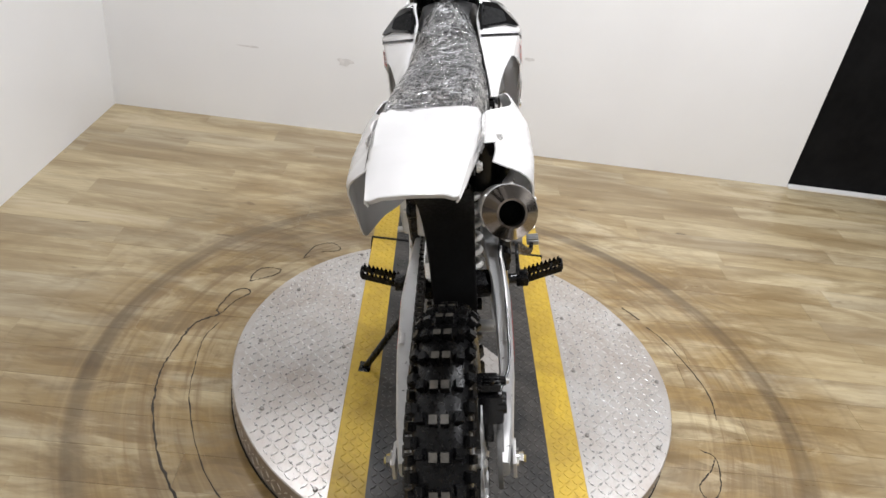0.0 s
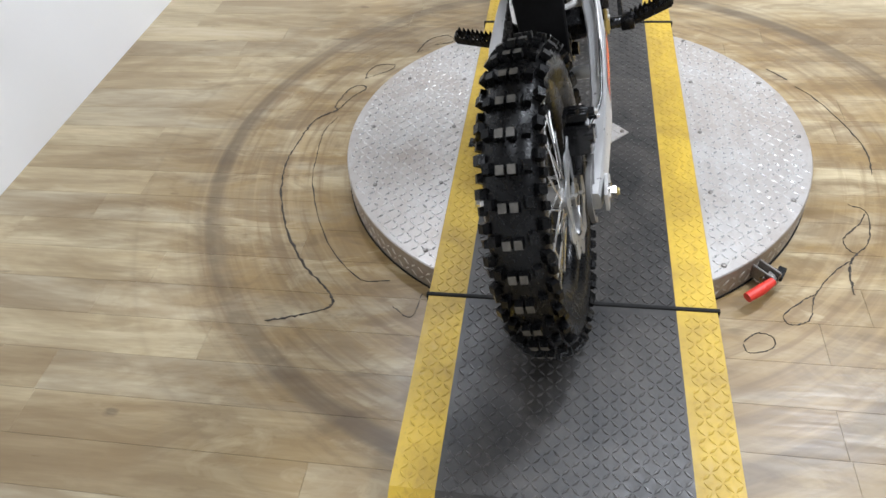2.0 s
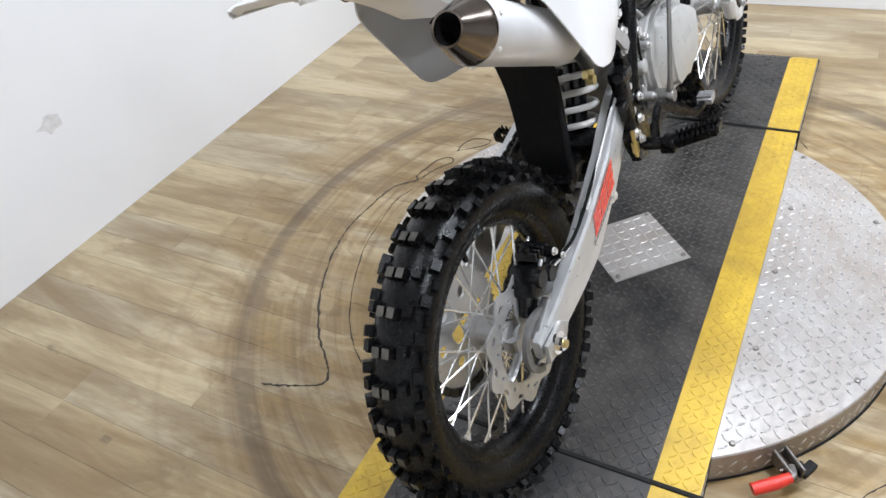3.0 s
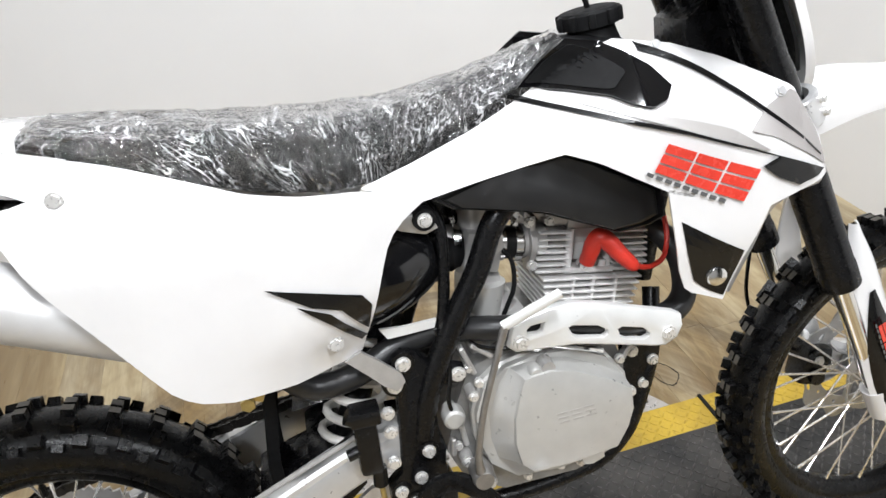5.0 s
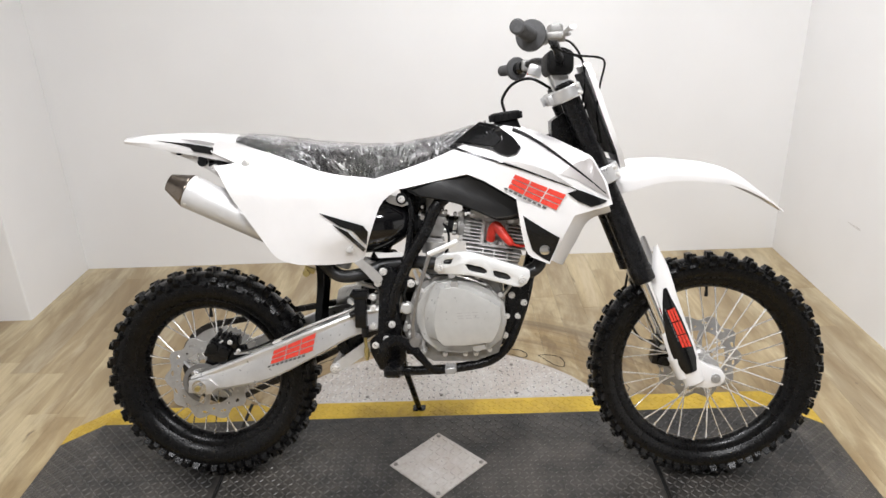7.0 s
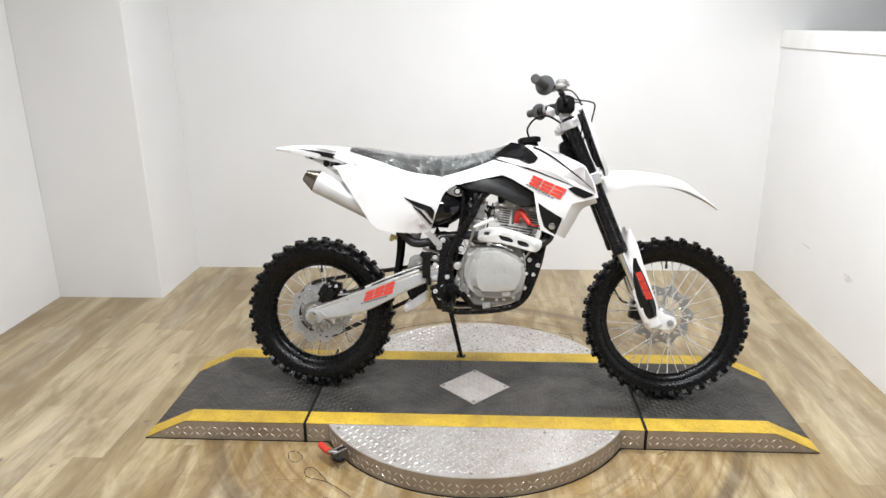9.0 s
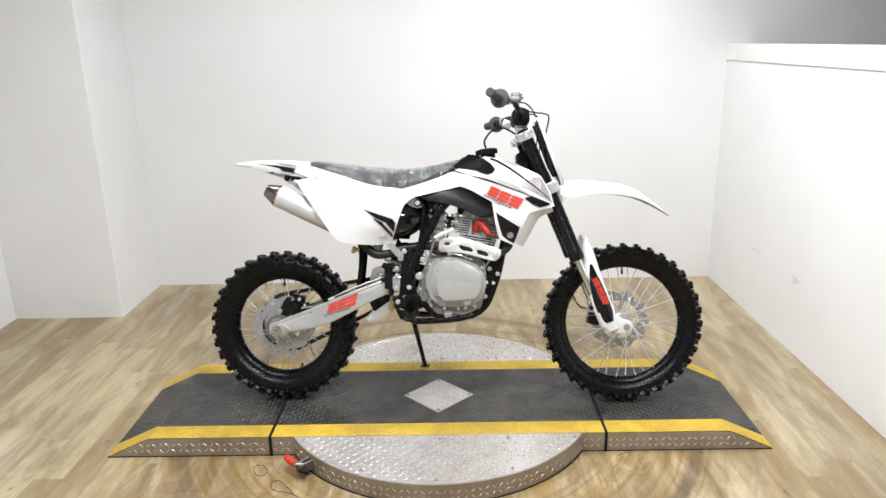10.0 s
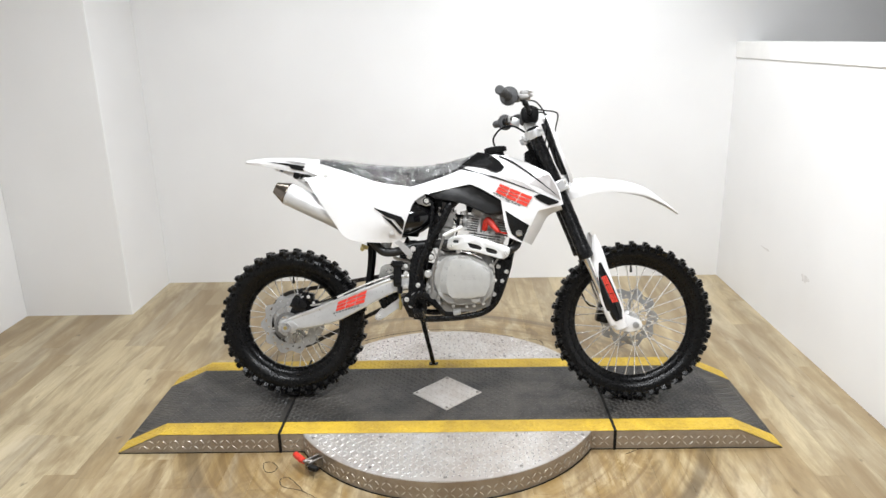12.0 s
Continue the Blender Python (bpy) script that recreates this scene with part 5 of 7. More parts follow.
manifold = part("intake_manifold", bmr, M_CASTALU, engine, "grey cast intake flange")
for z in (0.812, 0.744):
    bolt(manifold, (0.763, -0.062, z), 0.0062)
carb = part("carburettor", bm, M_CASTALU, engine, "grey cast carburettor")
for x in (0.655, 0.721, 0.747):
    bm = bmesh.new()
    z = 0.800 - (x - 0.64) * 0.235
    add_cyl(bm, (x - 0.0055, -0.036, z + 0.0010), (x + 0.0055, -0.036, z - 0.0010), 0.0275, seg=20)
    add_box(bm, (x, -0.036, z + 0.034), (0.010, 0.016, 0.012), None, 0.002)
    add_cyl(bm, (x, -0.050, z + 0.034), (x, -0.022, z + 0.034), 0.0035, seg=8)
    part("hose_clamp", bm, M_CHROME, carb)
bm = bmesh.new()
add_cyl(bm, (0.690, -0.060, 0.735), (0.686, -0.060, 0.688), 0.030, 0.023, seg=22)
add_cyl(bm, (0.6865, -0.060, 0.690), (0.6855, -0.060, 0.680), 0.012, seg=10)
part("float_bowl", bm, M_COVER, carb, "rounded grey float bowl")
bm = bmesh.new()
add_tube(bm, [(0.712, -0.068, 0.790), (0.728, -0.076, 0.765), (0.728, -0.078, 0.725), (0.716, -0.076, 0.695), (0.702, -0.07, 0.660)], 0.0035, 6, 8)
part("drain_hose", bm, M_MATTBLACK, carb, "thin black drain hose")
# black blocks and bar added to darken the see-through gap under the tank
bm = bmesh.new()
add_box(bm, (0.820, 0.005, 0.848), (0.110, 0.050, 0.070), pose(0, 0, 0, 0, -6, 0), 0.012, 3)
add_box(bm, (0.655, 0.005, 0.850), (0.120, 0.050, 0.085), None, 0.012, 3)
add_tube(bm, [(0.60, 0.0, 0.905), (0.72, 0.0, 0.915), (0.90, 0.0, 0.930)], 0.020, 4, 12)
part("backbone", bm, M_FRAME, bike, "black blocks added to close the bright gap under the tank", 35)
bm = bmesh.new()
add_lathe(bm, [(0.0, -0.030), (0.084, -0.030), (0.083, 0.0), (0.080, 0.025), (0.0745, 0.048), (0.066, 0.070), (0.055, 0.090), (0.0455, 0.104), (0.041, 0.110), (0.036, 0.114)], Matrix.Translation((0.502, -0.062, 0.790)) @ frame_of((1, 0, 0.03)), 44)
air = part("airbox", bm, M_GLOSSBLACK, bike, "gloss black airbox dome", 35)
bm = bmesh.new()
add_lathe(bm, [(0.037, 0.106), (0.036, 0.116), (0.029, 0.121), (0.026, 0.127), (0.029, 0.131), (0.0255, 0.136), (0.0275, 0.141), (0.024, 0.150), (0.024, 0.165)], Matrix.Translation((0.502, -0.062, 0.780)) @ frame_of((1, 0.12, 0.02)), 26)
part("intake_boot", bm, M_MATTBLACK, air, "ribbed black rubber boot", 35)
bm = bmesh.new()
add_plate(bm, [(0.570, 0.872), (0.612, 0.868), (0.622, 0.846), (0.604, 0.840), (0.572, 0.850), (0.560, 0.858)], -0.100, -0.106, (), 0.001)
part("airbox_bracket", bm, M_CASTALU, air, "light grey bracket", 30)
bm = bmesh.new()
add_cyl(bm, (0.604, -0.098, 0.862), (0.604, -0.112, 0.862), 0.017, 0.015, seg=20)
part("rubber_mount", bm, M_MATTBLACK, air)
bm = bmesh.new()
add_plate(bm, [(0.523, 0.714), (0.560, 0.711), (0.604, 0.713), (0.600, 0.700), (0.560, 0.698), (0.533, 0.697)], -0.104, -0.098, (), 0.001)
part("airbox_foot", bm, M_SHIELD, air, "light grey lower airbox bracket", 30)
bolt(air, (0.604, -0.113, 0.862), 0.008)

# exhaust header, heat shield, muffler
bm = bmesh.new()
add_tube(bm, [(0.93, -0.02, 0.765), (0.968, -0.045, 0.758), (0.988, -0.085, 0.722), (0.972, -0.122, 0.672), (0.915, -0.134, 0.655), (0.80, -0.130, 0.672), (0.69, -0.112, 0.682), (0.62, -0.082, 0.680), (0.55, -0.080, 0.672), (0.48, -0.100, 0.650), (0.42, -0.106, 0.650), (0.38, -0.112, 0.690), (0.34, -0.119, 0.738)], 0.0185, 8, 16)
part("exhaust_header", bm, M_HEADER, bike, "black exhaust header pipe")
gout = [(0.690, 0.672), (0.697, 0.706), (0.716, 0.716), (0.752, 0.722), (0.785, 0.721), (0.825, 0.711), (0.890, 0.690), (0.938, 0.675), (0.949, 0.668), (0.950, 0.652), (0.942, 0.634), (0.926, 0.622), (0.910, 0.623), (0.850, 0.640), (0.790, 0.656), (0.730, 0.660), (0.702, 0.660)]
slots = [[(0.716, 0.697), (0.722, 0.702), (0.742, 0.703), (0.738, 0.691), (0.733, 0.688), (0.718, 0.689)], [(0.776, 0.687), (0.782, 0.689), (0.820, 0.680), (0.834, 0.670), (0.834, 0.664), (0.828, 0.660), (0.794, 0.667), (0.784, 0.672)], [(0.850, 0.668), (0.856, 0.670), (0.888, 0.661), (0.898, 0.651), (0.897, 0.645), (0.890, 0.642), (0.864, 0.648), (0.854, 0.654)]]
bm = bmesh.new()
add_plate(bm, gout, -0.152, -0.163, slots, 0.0035)
for v_ in bm.verts:
    v_.co.y += 0.010 * ((v_.co.z - (0.700 - 0.24 * (v_.co.x - 0.72))) / 0.032) ** 2 * 0.6
shield = part("heat_shield", bm, M_SHIELD, bike, "slotted silver heat shield", 40)
for x, z in ((0.707, 0.680), (0.928, 0.644)):
    bolt(shield, (x, -0.162, z), 0.009)
MA, MB = Vector((0.33, -0.112, 0.746)), Vector((-0.026, -0.136, 0.922))
md = (MB - MA)
ml = md.length
MM = Matrix.Translation(MA) @ frame_of(md)
bm = bmesh.new()
add_lathe(bm, [(0.020, -0.02), (0.030, 0.01), (0.042, 0.035), (0.0450, 0.05), (0.0475, ml - 0.058), (0.0460, ml - 0.056)], MM, 40)
muff = part("muffler", bm, M_CAN, bike, "satin silver muffler can")
bm = bmesh.new()
add_lathe(bm, [(0.0460, ml - 0.058), (0.0470, ml - 0.054), (0.0450, ml - 0.049), (0.0260, ml - 0.004), (0.0245, ml), (0.0212, ml - 0.001), (0.0212, ml - 0.03)], MM, 40)
part("end_cap", bm, M_DARKMETAL, muff, "burnished steel end cone")
# flat black lining inside the muffler's mouth
bm = bmesh.new()
add_lathe(bm, [(0.0206, ml - 0.004), (0.0206, ml - 0.05), (0.0, ml - 0.05)], MM, 28)
part("bore", bm, M_BORE, muff)
for k in range(6):
    a = 2 * math.pi * k / 6 + 0.4
    p = MM @ Vector((0.0473 * math.cos(a), 0.0473 * math.sin(a), ml - 0.068))
    bolt(muff, p, 0.0035, MM.to_3x3() @ Vector((math.cos(a), math.sin(a), 0)), None, 0.003)

# ---- seat in its clear wrapping ----
ST = [(0.10, 1.036), (0.16, 1.040), (0.228, 1.034), (0.357, 1.016), (0.486, 1.005), (0.582, 1.005), (0.679, 1.019), (0.743, 1.035), (0.800, 1.052), (0.850, 1.066)]
SB = [(0.10, 1.030), (0.16, 1.022), (0.228, 0.990), (0.357, 0.946), (0.486, 0.916), (0.582, 0.920), (0.679, 0.956), (0.743, 0.985), (0.800, 1.015), (0.850, 1.048)]
SW = [0.068, 0.080, 0.088, 0.094, 0.095, 0.089, 0.077, 0.067, 0.054, 0.026]


def seat_rows(grow, lump):
    rows = []
    n = 200
    for k in range(n + 1):
        x = 0.10 + 0.738 * k / n
        zt = float(np.interp(x, [p[0] for p in ST], [p[1] for p in ST])) + grow
        zb = float(np.interp(x, [p[0] for p in SB], [p[1] for p in SB])) - grow * 0.5
        w = float(np.interp(x, [p[0] for p in ST], SW)) + grow
        wt = w * (0.86 - 0.20 * ease((x - 0.32) / 0.5))
        sec = []
        for s in (-1, 1):
            q = [(w, zb), (w * 1.0, zb + (zt - zb) * 0.35), (wt * 1.06, zt - (zt - zb) * 0.22), (wt * 0.96, zt - 0.010), (wt * 0.80, zt - 0.003), (wt * 0.45, zt)]
            sec += [(s * a, b) for a, b in (q if s < 0 else reversed(q))]
        fine = resample([(x, y, z) for y, z in sec], 100)
        row = []
        for p in fine:
            if lump:
                q = Vector((p.x * 58 + (p.x - 0.5) * (p.z - 0.9) * 160, p.y * 16, p.z * 8))
                q += Vector((1.0, 0.6, 0.8)) * noise.noise(q * 0.5) * 0.9
                d = noise.noise(q * 0.35) * 0.0030 + (0.35 - abs(noise.noise(q))) * 0.0040 + (0.3 - abs(noise.noise(q * 2.3 + Vector((5, 1, 9))))) * 0.0022
                out = Vector((0, p.y * 4, 1.0 if p.z > zt - 0.02 else 0.1)).normalized()
                p = p + out * d
            row.append(p)
        rows.append(row)
    return rows


bm = bmesh.new()
r_ = seat_rows(0.0, False)
vs = add_skin(bm, r_)
bm.faces.new(vs[0])
bm.faces.new(vs[-1])
seat = part("seat", bm, M_SEAT, bike, "black vinyl seat still wrapped in clear plastic", 50)
bm = bmesh.new()
add_skin(bm, seat_rows(0.0035, True))
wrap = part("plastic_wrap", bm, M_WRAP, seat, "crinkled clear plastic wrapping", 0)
wrap.data.shade_smooth()

# ---- side panels ----
def surf(bm, outline, sd, f, lift):
    """A sticker of that outline in (x, z), laid onto the surface y = f(x, z)."""
    fc = bm.faces.new([bm.verts.new((x, 0, z)) for x, z in outline])
    bmesh.ops.triangulate(bm, faces=[fc])
    bmesh.ops.subdivide_edges(bm, edges=list(bm.edges), cuts=5, use_grid_fill=True)
    for v in bm.verts:
        v.co.y = sd * (f(v.co.x, v.co.z) + lift)
    bmesh.ops.solidify(bm, geom=list(bm.faces), thickness=0.0004)


PT = [(0.090, 0.962), (0.130, 0.966), (0.160, 0.972), (0.168, 1.000), (0.175, 1.014), (0.19, 1.010), (0.243, 0.994), (0.387, 0.946), (0.451, 0.932), (0.52, 0.925), (0.560, 0.914), (0.605, 0.893)]
PB = [(0.090, 0.961), (0.125, 0.926), (0.165, 0.870), (0.199, 0.820), (0.246, 0.750), (0.264, 0.724), (0.286, 0.708), (0.33, 0.697), (0.42, 0.691), (0.493, 0.690), (0.519, 0.768), (0.545, 0.842), (0.562, 0.868), (0.605, 0.893)]
for sd in (-1, 1):
    f = d_side if sd < 0 else (lambda x, z: d_side(x, z, 0.95))
    bm = bmesh.new()
    add_panel(bm, PT, PB, f, sd, 40, 12, 0.003)
    panel = part("side_panel", bm, M_WHITE, bike, "glossy white side panel", 50)
    bm = bmesh.new()
    add_panel(bm, [(0.080, 1.001), (0.090, 1.022), (0.100, 1.032), (0.135, 1.028), (0.20, 1.008)], [(0.080, 0.999), (0.110, 0.987), (0.135, 0.977), (0.158, 0.968), (0.20, 0.968)], lambda x, z: f(x, z) + 0.0015, sd, 16, 8, 0.003)
    part("panel_lobe", bm, M_WHITE, panel, "", 50)
    for outl in ([(0.392, 0.838), (0.505, 0.798), (0.516, 0.780), (0.508, 0.742), (0.476, 0.786), (0.442, 0.800)], [(0.424, 0.806), (0.463, 0.784), (0.505, 0.730), (0.497, 0.722), (0.462, 0.768)]):
        bm = bmesh.new()
        surf(bm, outl, sd, f, 0.0034)
        part("black_decal", bm, M_DECALBLACK, panel, "black flash decal", 0)
    for x, z in ((0.183, 0.968), (0.462, 0.732)):
        bolt(panel, (x, sd * (f(x, z) + 0.004), z), 0.0085, (0, sd, 0.1))

# ---- rear fender ----
bm = bmesh.new()
rows = []
FX = [-0.176, -0.11, -0.03, 0.06, 0.15]
FT = [1.043, 1.050, 1.052, 1.049, 1.042]
FB = [1.026, 1.014, 1.000, 0.984, 0.966]
FWD = [0.064, 0.072, 0.080, 0.089, 0.094]
for x in np.linspace(-0.176, 0.15, 24):
    zt, zb, w = (float(np.interp(x, FX, q)) for q in (FT, FB, FWD))
    h = zt - zb
    half = [(w * 0.96, zb), (w * 1.03, zb + h * 0.35), (w * 1.02, zb + h * 0.42), (w * 1.0, zt - h * 0.30), (w * 0.9, zt - 0.006), (w * 0.70, zt - 0.0015), (0.0, zt)]
    rows.append([(x, -a, b) for a, b in half] + [(x, a, b) for a, b in reversed(half[:-1])])
add_skin(bm, rows, 0.003)
tailrow = rows[0]
rf = part("rear_fender", bm, M_WHITE, bike, "glossy white rear fender", 35)
bm = bmesh.new()
add_skin(bm, [tailrow, [(x + 0.010, y * 0.97, max(z - 0.010, 1.026)) for x, y, z in tailrow]], 0.002)
part("tail_lip", bm, M_WHITE, rf, "rolled white edge of the fender's tail")
for sd in (-1, 1):
    for k, (pts, mt) in enumerate((([(-0.085, 1.034), (0.010, 1.025), (0.088, 1.012), (0.084, 0.992), (0.030, 1.002), (0.020, 1.013), (-0.02, 1.023)], M_DECALBLACK), ([(-0.01, 1.037), (0.05, 1.033), (0.092, 1.024), (0.090, 1.017), (0.05, 1.023)], M_DECALGREY))):
        bm = bmesh.new()
        fc = bm.faces.new([bm.verts.new((x, sd * (float(np.interp(x, FX, FWD)) * 1.035 + 0.0015), z)) for x, z in pts])
        bmesh.ops.solidify(bm, geom=[fc], thickness=0.0004)
        part("decal", bm, mt, rf, "dark flash decal", 0)
    bm = bmesh.new()
    add_cyl(bm, (0.046, sd * 0.066, 0.972), (0.046, sd * 0.078, 0.972), 0.013, seg=16)
    add_box(bm, (0.046, sd * 0.072, 0.982), (0.024, 0.010, 0.022), None, 0.002)
    add_cyl(bm, (0.046, sd * 0.078, 0.972), (0.046, sd * 0.081, 0.972), 0.006, seg=10)
    part("fender_grommet", bm, M_BLACKPL, rf)
    bm = bmesh.new()
    add_cyl(bm, (-0.020, sd * 0.062, 1.000), (-0.020, sd * 0.072, 1.000), 0.009, seg=12)
    part("fender_clip", bm, M_BLACKPL, rf)
    bm = bmesh.new()
    add_box(bm, (0.092, sd * 0.076, 0.962), (0.026, 0.014, 0.034), pose(0, 0, 0, 0, 30, 0), 0.004, 2)
    tab = part("fender_bracket", bm, M_BLACKPL, rf)
    bolt(tab, (0.084, sd * 0.084, 0.955), 0.0085, (0, sd, 0))
bm = bmesh.new()
rows = []
for c, w in (((0.19, 0.858), 0.060), ((0.26, 0.808), 0.062), ((0.325, 0.735), 0.060), ((0.343, 0.66), 0.056), ((0.342, 0.60), 0.054), ((0.336, 0.55), 0.053), ((0.330, 0.500), 0.052), ((0.330, 0.440), 0.050)):
    rows.append([(c[0] + 0.020, -w, c[1] + 0.004), (c[0] + 0.003, -w, c[1]), (c[0], -w * 0.94, c[1]), (c[0] + 0.002, 0, c[1] + 0.002), (c[0], w * 0.94, c[1]), (c[0] + 0.003, w, c[1]), (c[0] + 0.020, w, c[1] + 0.004)])
cols = [spline(list(c), 4) for c in zip(*rows)]
add_skin(bm, [list(r) for r in zip(*cols)], 0.003)
part("mud_flap", bm, M_MATTBLACK, bike, "matt black inner mudguard", 40)

bm = bmesh.new()
rows = []
for x, z, w in ((-0.05, 1.000, 0.056), (0.0, 0.982, 0.060), (0.06, 0.948, 0.062), (0.13, 0.895, 0.062)):
    rows.append([(x, -w, z + 0.02), (x, -w * 0.9, z), (x, 0, z - 0.004), (x, w * 0.9, z), (x, w, z + 0.02)])
cols = [spline(list(c), 4) for c in zip(*rows)]
add_skin(bm, [list(r) for r in zip(*cols)], 0.003)
part("inner_fender", bm, M_WHITE, bike, "white inner fender", 50)

# ---- shock absorber ----
bm = bmesh.new()
S0, S1 = Vector((0.440, -0.022, 0.468)), Vector((0.520, -0.022, 0.672))
sdir = (S1 - S0)
SM = Matrix.Translation(S0) @ frame_of(sdir)
turns, pts = 6.5, []
for k in range(int(turns * 16) + 1):
    a = 2 * math.pi * k / 16
    pts.append(SM @ Vector((0.041 * math.cos(a), 0.041 * math.sin(a), sdir.length * k / (turns * 16))))
add_tube(bm, pts, 0.0070, 1, 8, False)
shock = part("shock_spring", bm, M_SPRING, bike, "off-white coil spring of the rear shock")
bm = bmesh.new()
add_lathe(bm, [(0.0, -0.05), (0.012, -0.05), (0.012, -0.004), (0.040, -0.004), (0.040, 0.004), (0.022, 0.006), (0.022, 0.20), (0.041, 0.205), (0.041, 0.215), (0.024, 0.22), (0.024, 0.30), (0.0, 0.30)], SM, 24)
part("shock_body", bm, M_BLACKPL, shock)
bm = bmesh.new()
add_cyl(bm, (0.40, 0.055, 0.64), (0.45, 0.055, 0.80), 0.024, seg=18)
part("shock_reservoir", bm, M_CASTALU, shock)
# linkage under the swingarm
bm = bmesh.new()
add_plate(bm, [(0.378, 0.372), (0.392, 0.356), (0.415, 0.364), (0.505, 0.425), (0.498, 0.448), (0.475, 0.445), (0.40, 0.392)], -0.092, -0.082, (), 0.003)
add_plate(bm, [(0.378, 0.372), (0.392, 0.356), (0.415, 0.364), (0.505, 0.425), (0.498, 0.448), (0.475, 0.445), (0.40, 0.392)], 0.082, 0.092, (), 0.003)
add_cyl(bm, (0.393, -0.096, 0.37), (0.393, 0.096, 0.37), 0.016, seg=20)
lk = part("shock_link", bm, M_SILVER, bike, "silver shock linkage")
bolt(lk, (0.393, -0.097, 0.371), 0.010)
bm = bmesh.new()
add_plate(bm, [(0.38, 0.445), (0.47, 0.47), (0.47, 0.42), (0.43, 0.385), (0.40, 0.40)], -0.045, 0.045, (), 0.004)
add_cyl(bm, (0.41, -0.06, 0.425), (0.41, 0.06, 0.425), 0.016, seg=16)
part("rocker_arm", bm, M_FRAME, bike)

# ---- tank and shrouds ----
bm = bmesh.new()
tk = [(0.615, 0.888), (0.70, 0.918), (0.79, 0.932), (0.835, 0.912), (0.935, 0.852), (0.940, 0.812), (0.915, 0.803), (0.868, 0.800), (0.760, 0.848), (0.728, 0.856), (0.640, 0.872)]
rows = []
for s, y in ((0.84, -0.139), (0.89, -0.1365), (0.920, -0.1290), (0.940, -0.1285), (0.960, -0.1345), (0.985, -0.1335), (1.0, -0.126), (1.0, 0.126), (0.985, 0.1335), (0.960, 0.1345), (0.940, 0.1285), (0.920, 0.1290), (0.89, 0.1365), (0.84, 0.139)):
    rows.append([(0.79 + (x - 0.79) * s, y * float(np.interp(x, [0.60, 0.74], [0.84, 1.0])), 0.868 + (z - 0.868) * s) for x, z in tk])
vs = add_skin(bm, rows, 0, True)
bm.faces.new(vs[0])
bm.faces.new(vs[-1])
tank = part("fuel_tank", bm, M_TANK, bike, "black plastic fuel tank", 25)
bm = bmesh.new()
rows = []
for x, zt, w in ((0.72, 1.005, 0.05), (0.78, 1.035, 0.060), (0.83, 1.056, 0.072), (0.90, 1.052, 0.078), (0.97, 1.028, 0.085), (1.02, 0.985, 0.085)):
    rows.append([(x, -w, 0.90), (x, -w * 1.05, zt - 0.05), (x, -w * 0.85, zt - 0.012), (x, -w * 0.4, zt), (x, w * 0.4, zt), (x, w * 0.85, zt - 0.012), (x, w * 1.05, zt - 0.05), (x, w, 0.90)])
cols = [spline(list(c), 4) for c in zip(*rows)]
vs = add_skin(bm, [list(r) for r in zip(*cols)])
bm.faces.new(vs[0])
bm.faces.new(vs[-1])
part("tank_top", bm, M_TANK, tank, "", 35)
bm = bmesh.new()
CAP = Matrix.Translation((0.897, 0.0, 1.040)) @ pose(0, 0, 0, 0, -7, 0)
add_lathe(bm, [(0.040, 0.0), (0.036, 0.012), (0.033, 0.026), (0.0, 0.026)], CAP, 28)
part("filler_neck", bm, M_MATTBLACK, tank)
bm = bmesh.new()
add_lathe(bm, [(0.0, 0.050), (0.030, 0.050), (0.040, 0.048), (0.0425, 0.044), (0.0425, 0.026), (0.034, 0.026)], CAP, 40)
cap = part("filler_cap", bm, M_MATTBLACK, tank, "ribbed black fuel filler cap", 30)
for k in range(10):
    a = 2 * math.pi * k / 10
    bm = bmesh.new()
    add_box(bm, CAP @ Vector((0.0425 * math.cos(a), 0.0425 * math.sin(a), 0.036)), (0.010, 0.010, 0.020), CAP.to_3x3().to_4x4() @ Matrix.Rotation(a, 4, "Z"), 0.003, 2)
    part("cap_rib", bm, M_MATTBLACK, cap, "", 30)
bm = bmesh.new()
add_tube(bm, [CAP @ Vector((0, 0, 0.048)), CAP @ Vector((-0.002, 0, 0.085)), (0.915, 0.01, 1.165), (0.965, 0.015, 1.178), (1.02, 0.01, 1.15)], 0.0042, 8, 8)
part("breather_hose", bm, M_BLACKPL, tank)

HB = [(0.530, 0.916), (0.603, 0.890), (0.70, 0.912), (0.785, 0.931), (0.827, 0.914), (0.918, 0.862), (0.985, 0.840), (1.053, 0.820), (1.10, 0.833), (1.152, 0.845)]
HL0 = [(0.912, 0.868), (0.924, 0.79), (0.932, 0.748), (0.945, 0.712), (0.970, 0.702), (0.996, 0.690)]
HL1 = [(1.060, 0.826), (1.053, 0.820), (1.036, 0.782), (1.022, 0.752), (1.008, 0.718), (0.998, 0.690)]


def strip(bm, line, widths, sd, f, lift, n=6):
    c = spline([(x, 0, z) for x, z in line], n)
    rows = []
    for k, p in enumerate(c):
        d = (c[min(k + 1, len(c) - 1)] - c[max(k - 1, 0)]).normalized()
        nn = Vector((-d.z, 0, d.x))
        w = float(np.interp(k / (len(c) - 1), np.linspace(0, 1, len(widths)), widths))
        row = []
        for s in (-1, 0, 1):
            q = p + nn * w * s
            row.append((q.x, sd * (f(q.x, q.z) + lift), q.z))
        rows.append(row)
    add_skin(bm, rows, 0.0004)


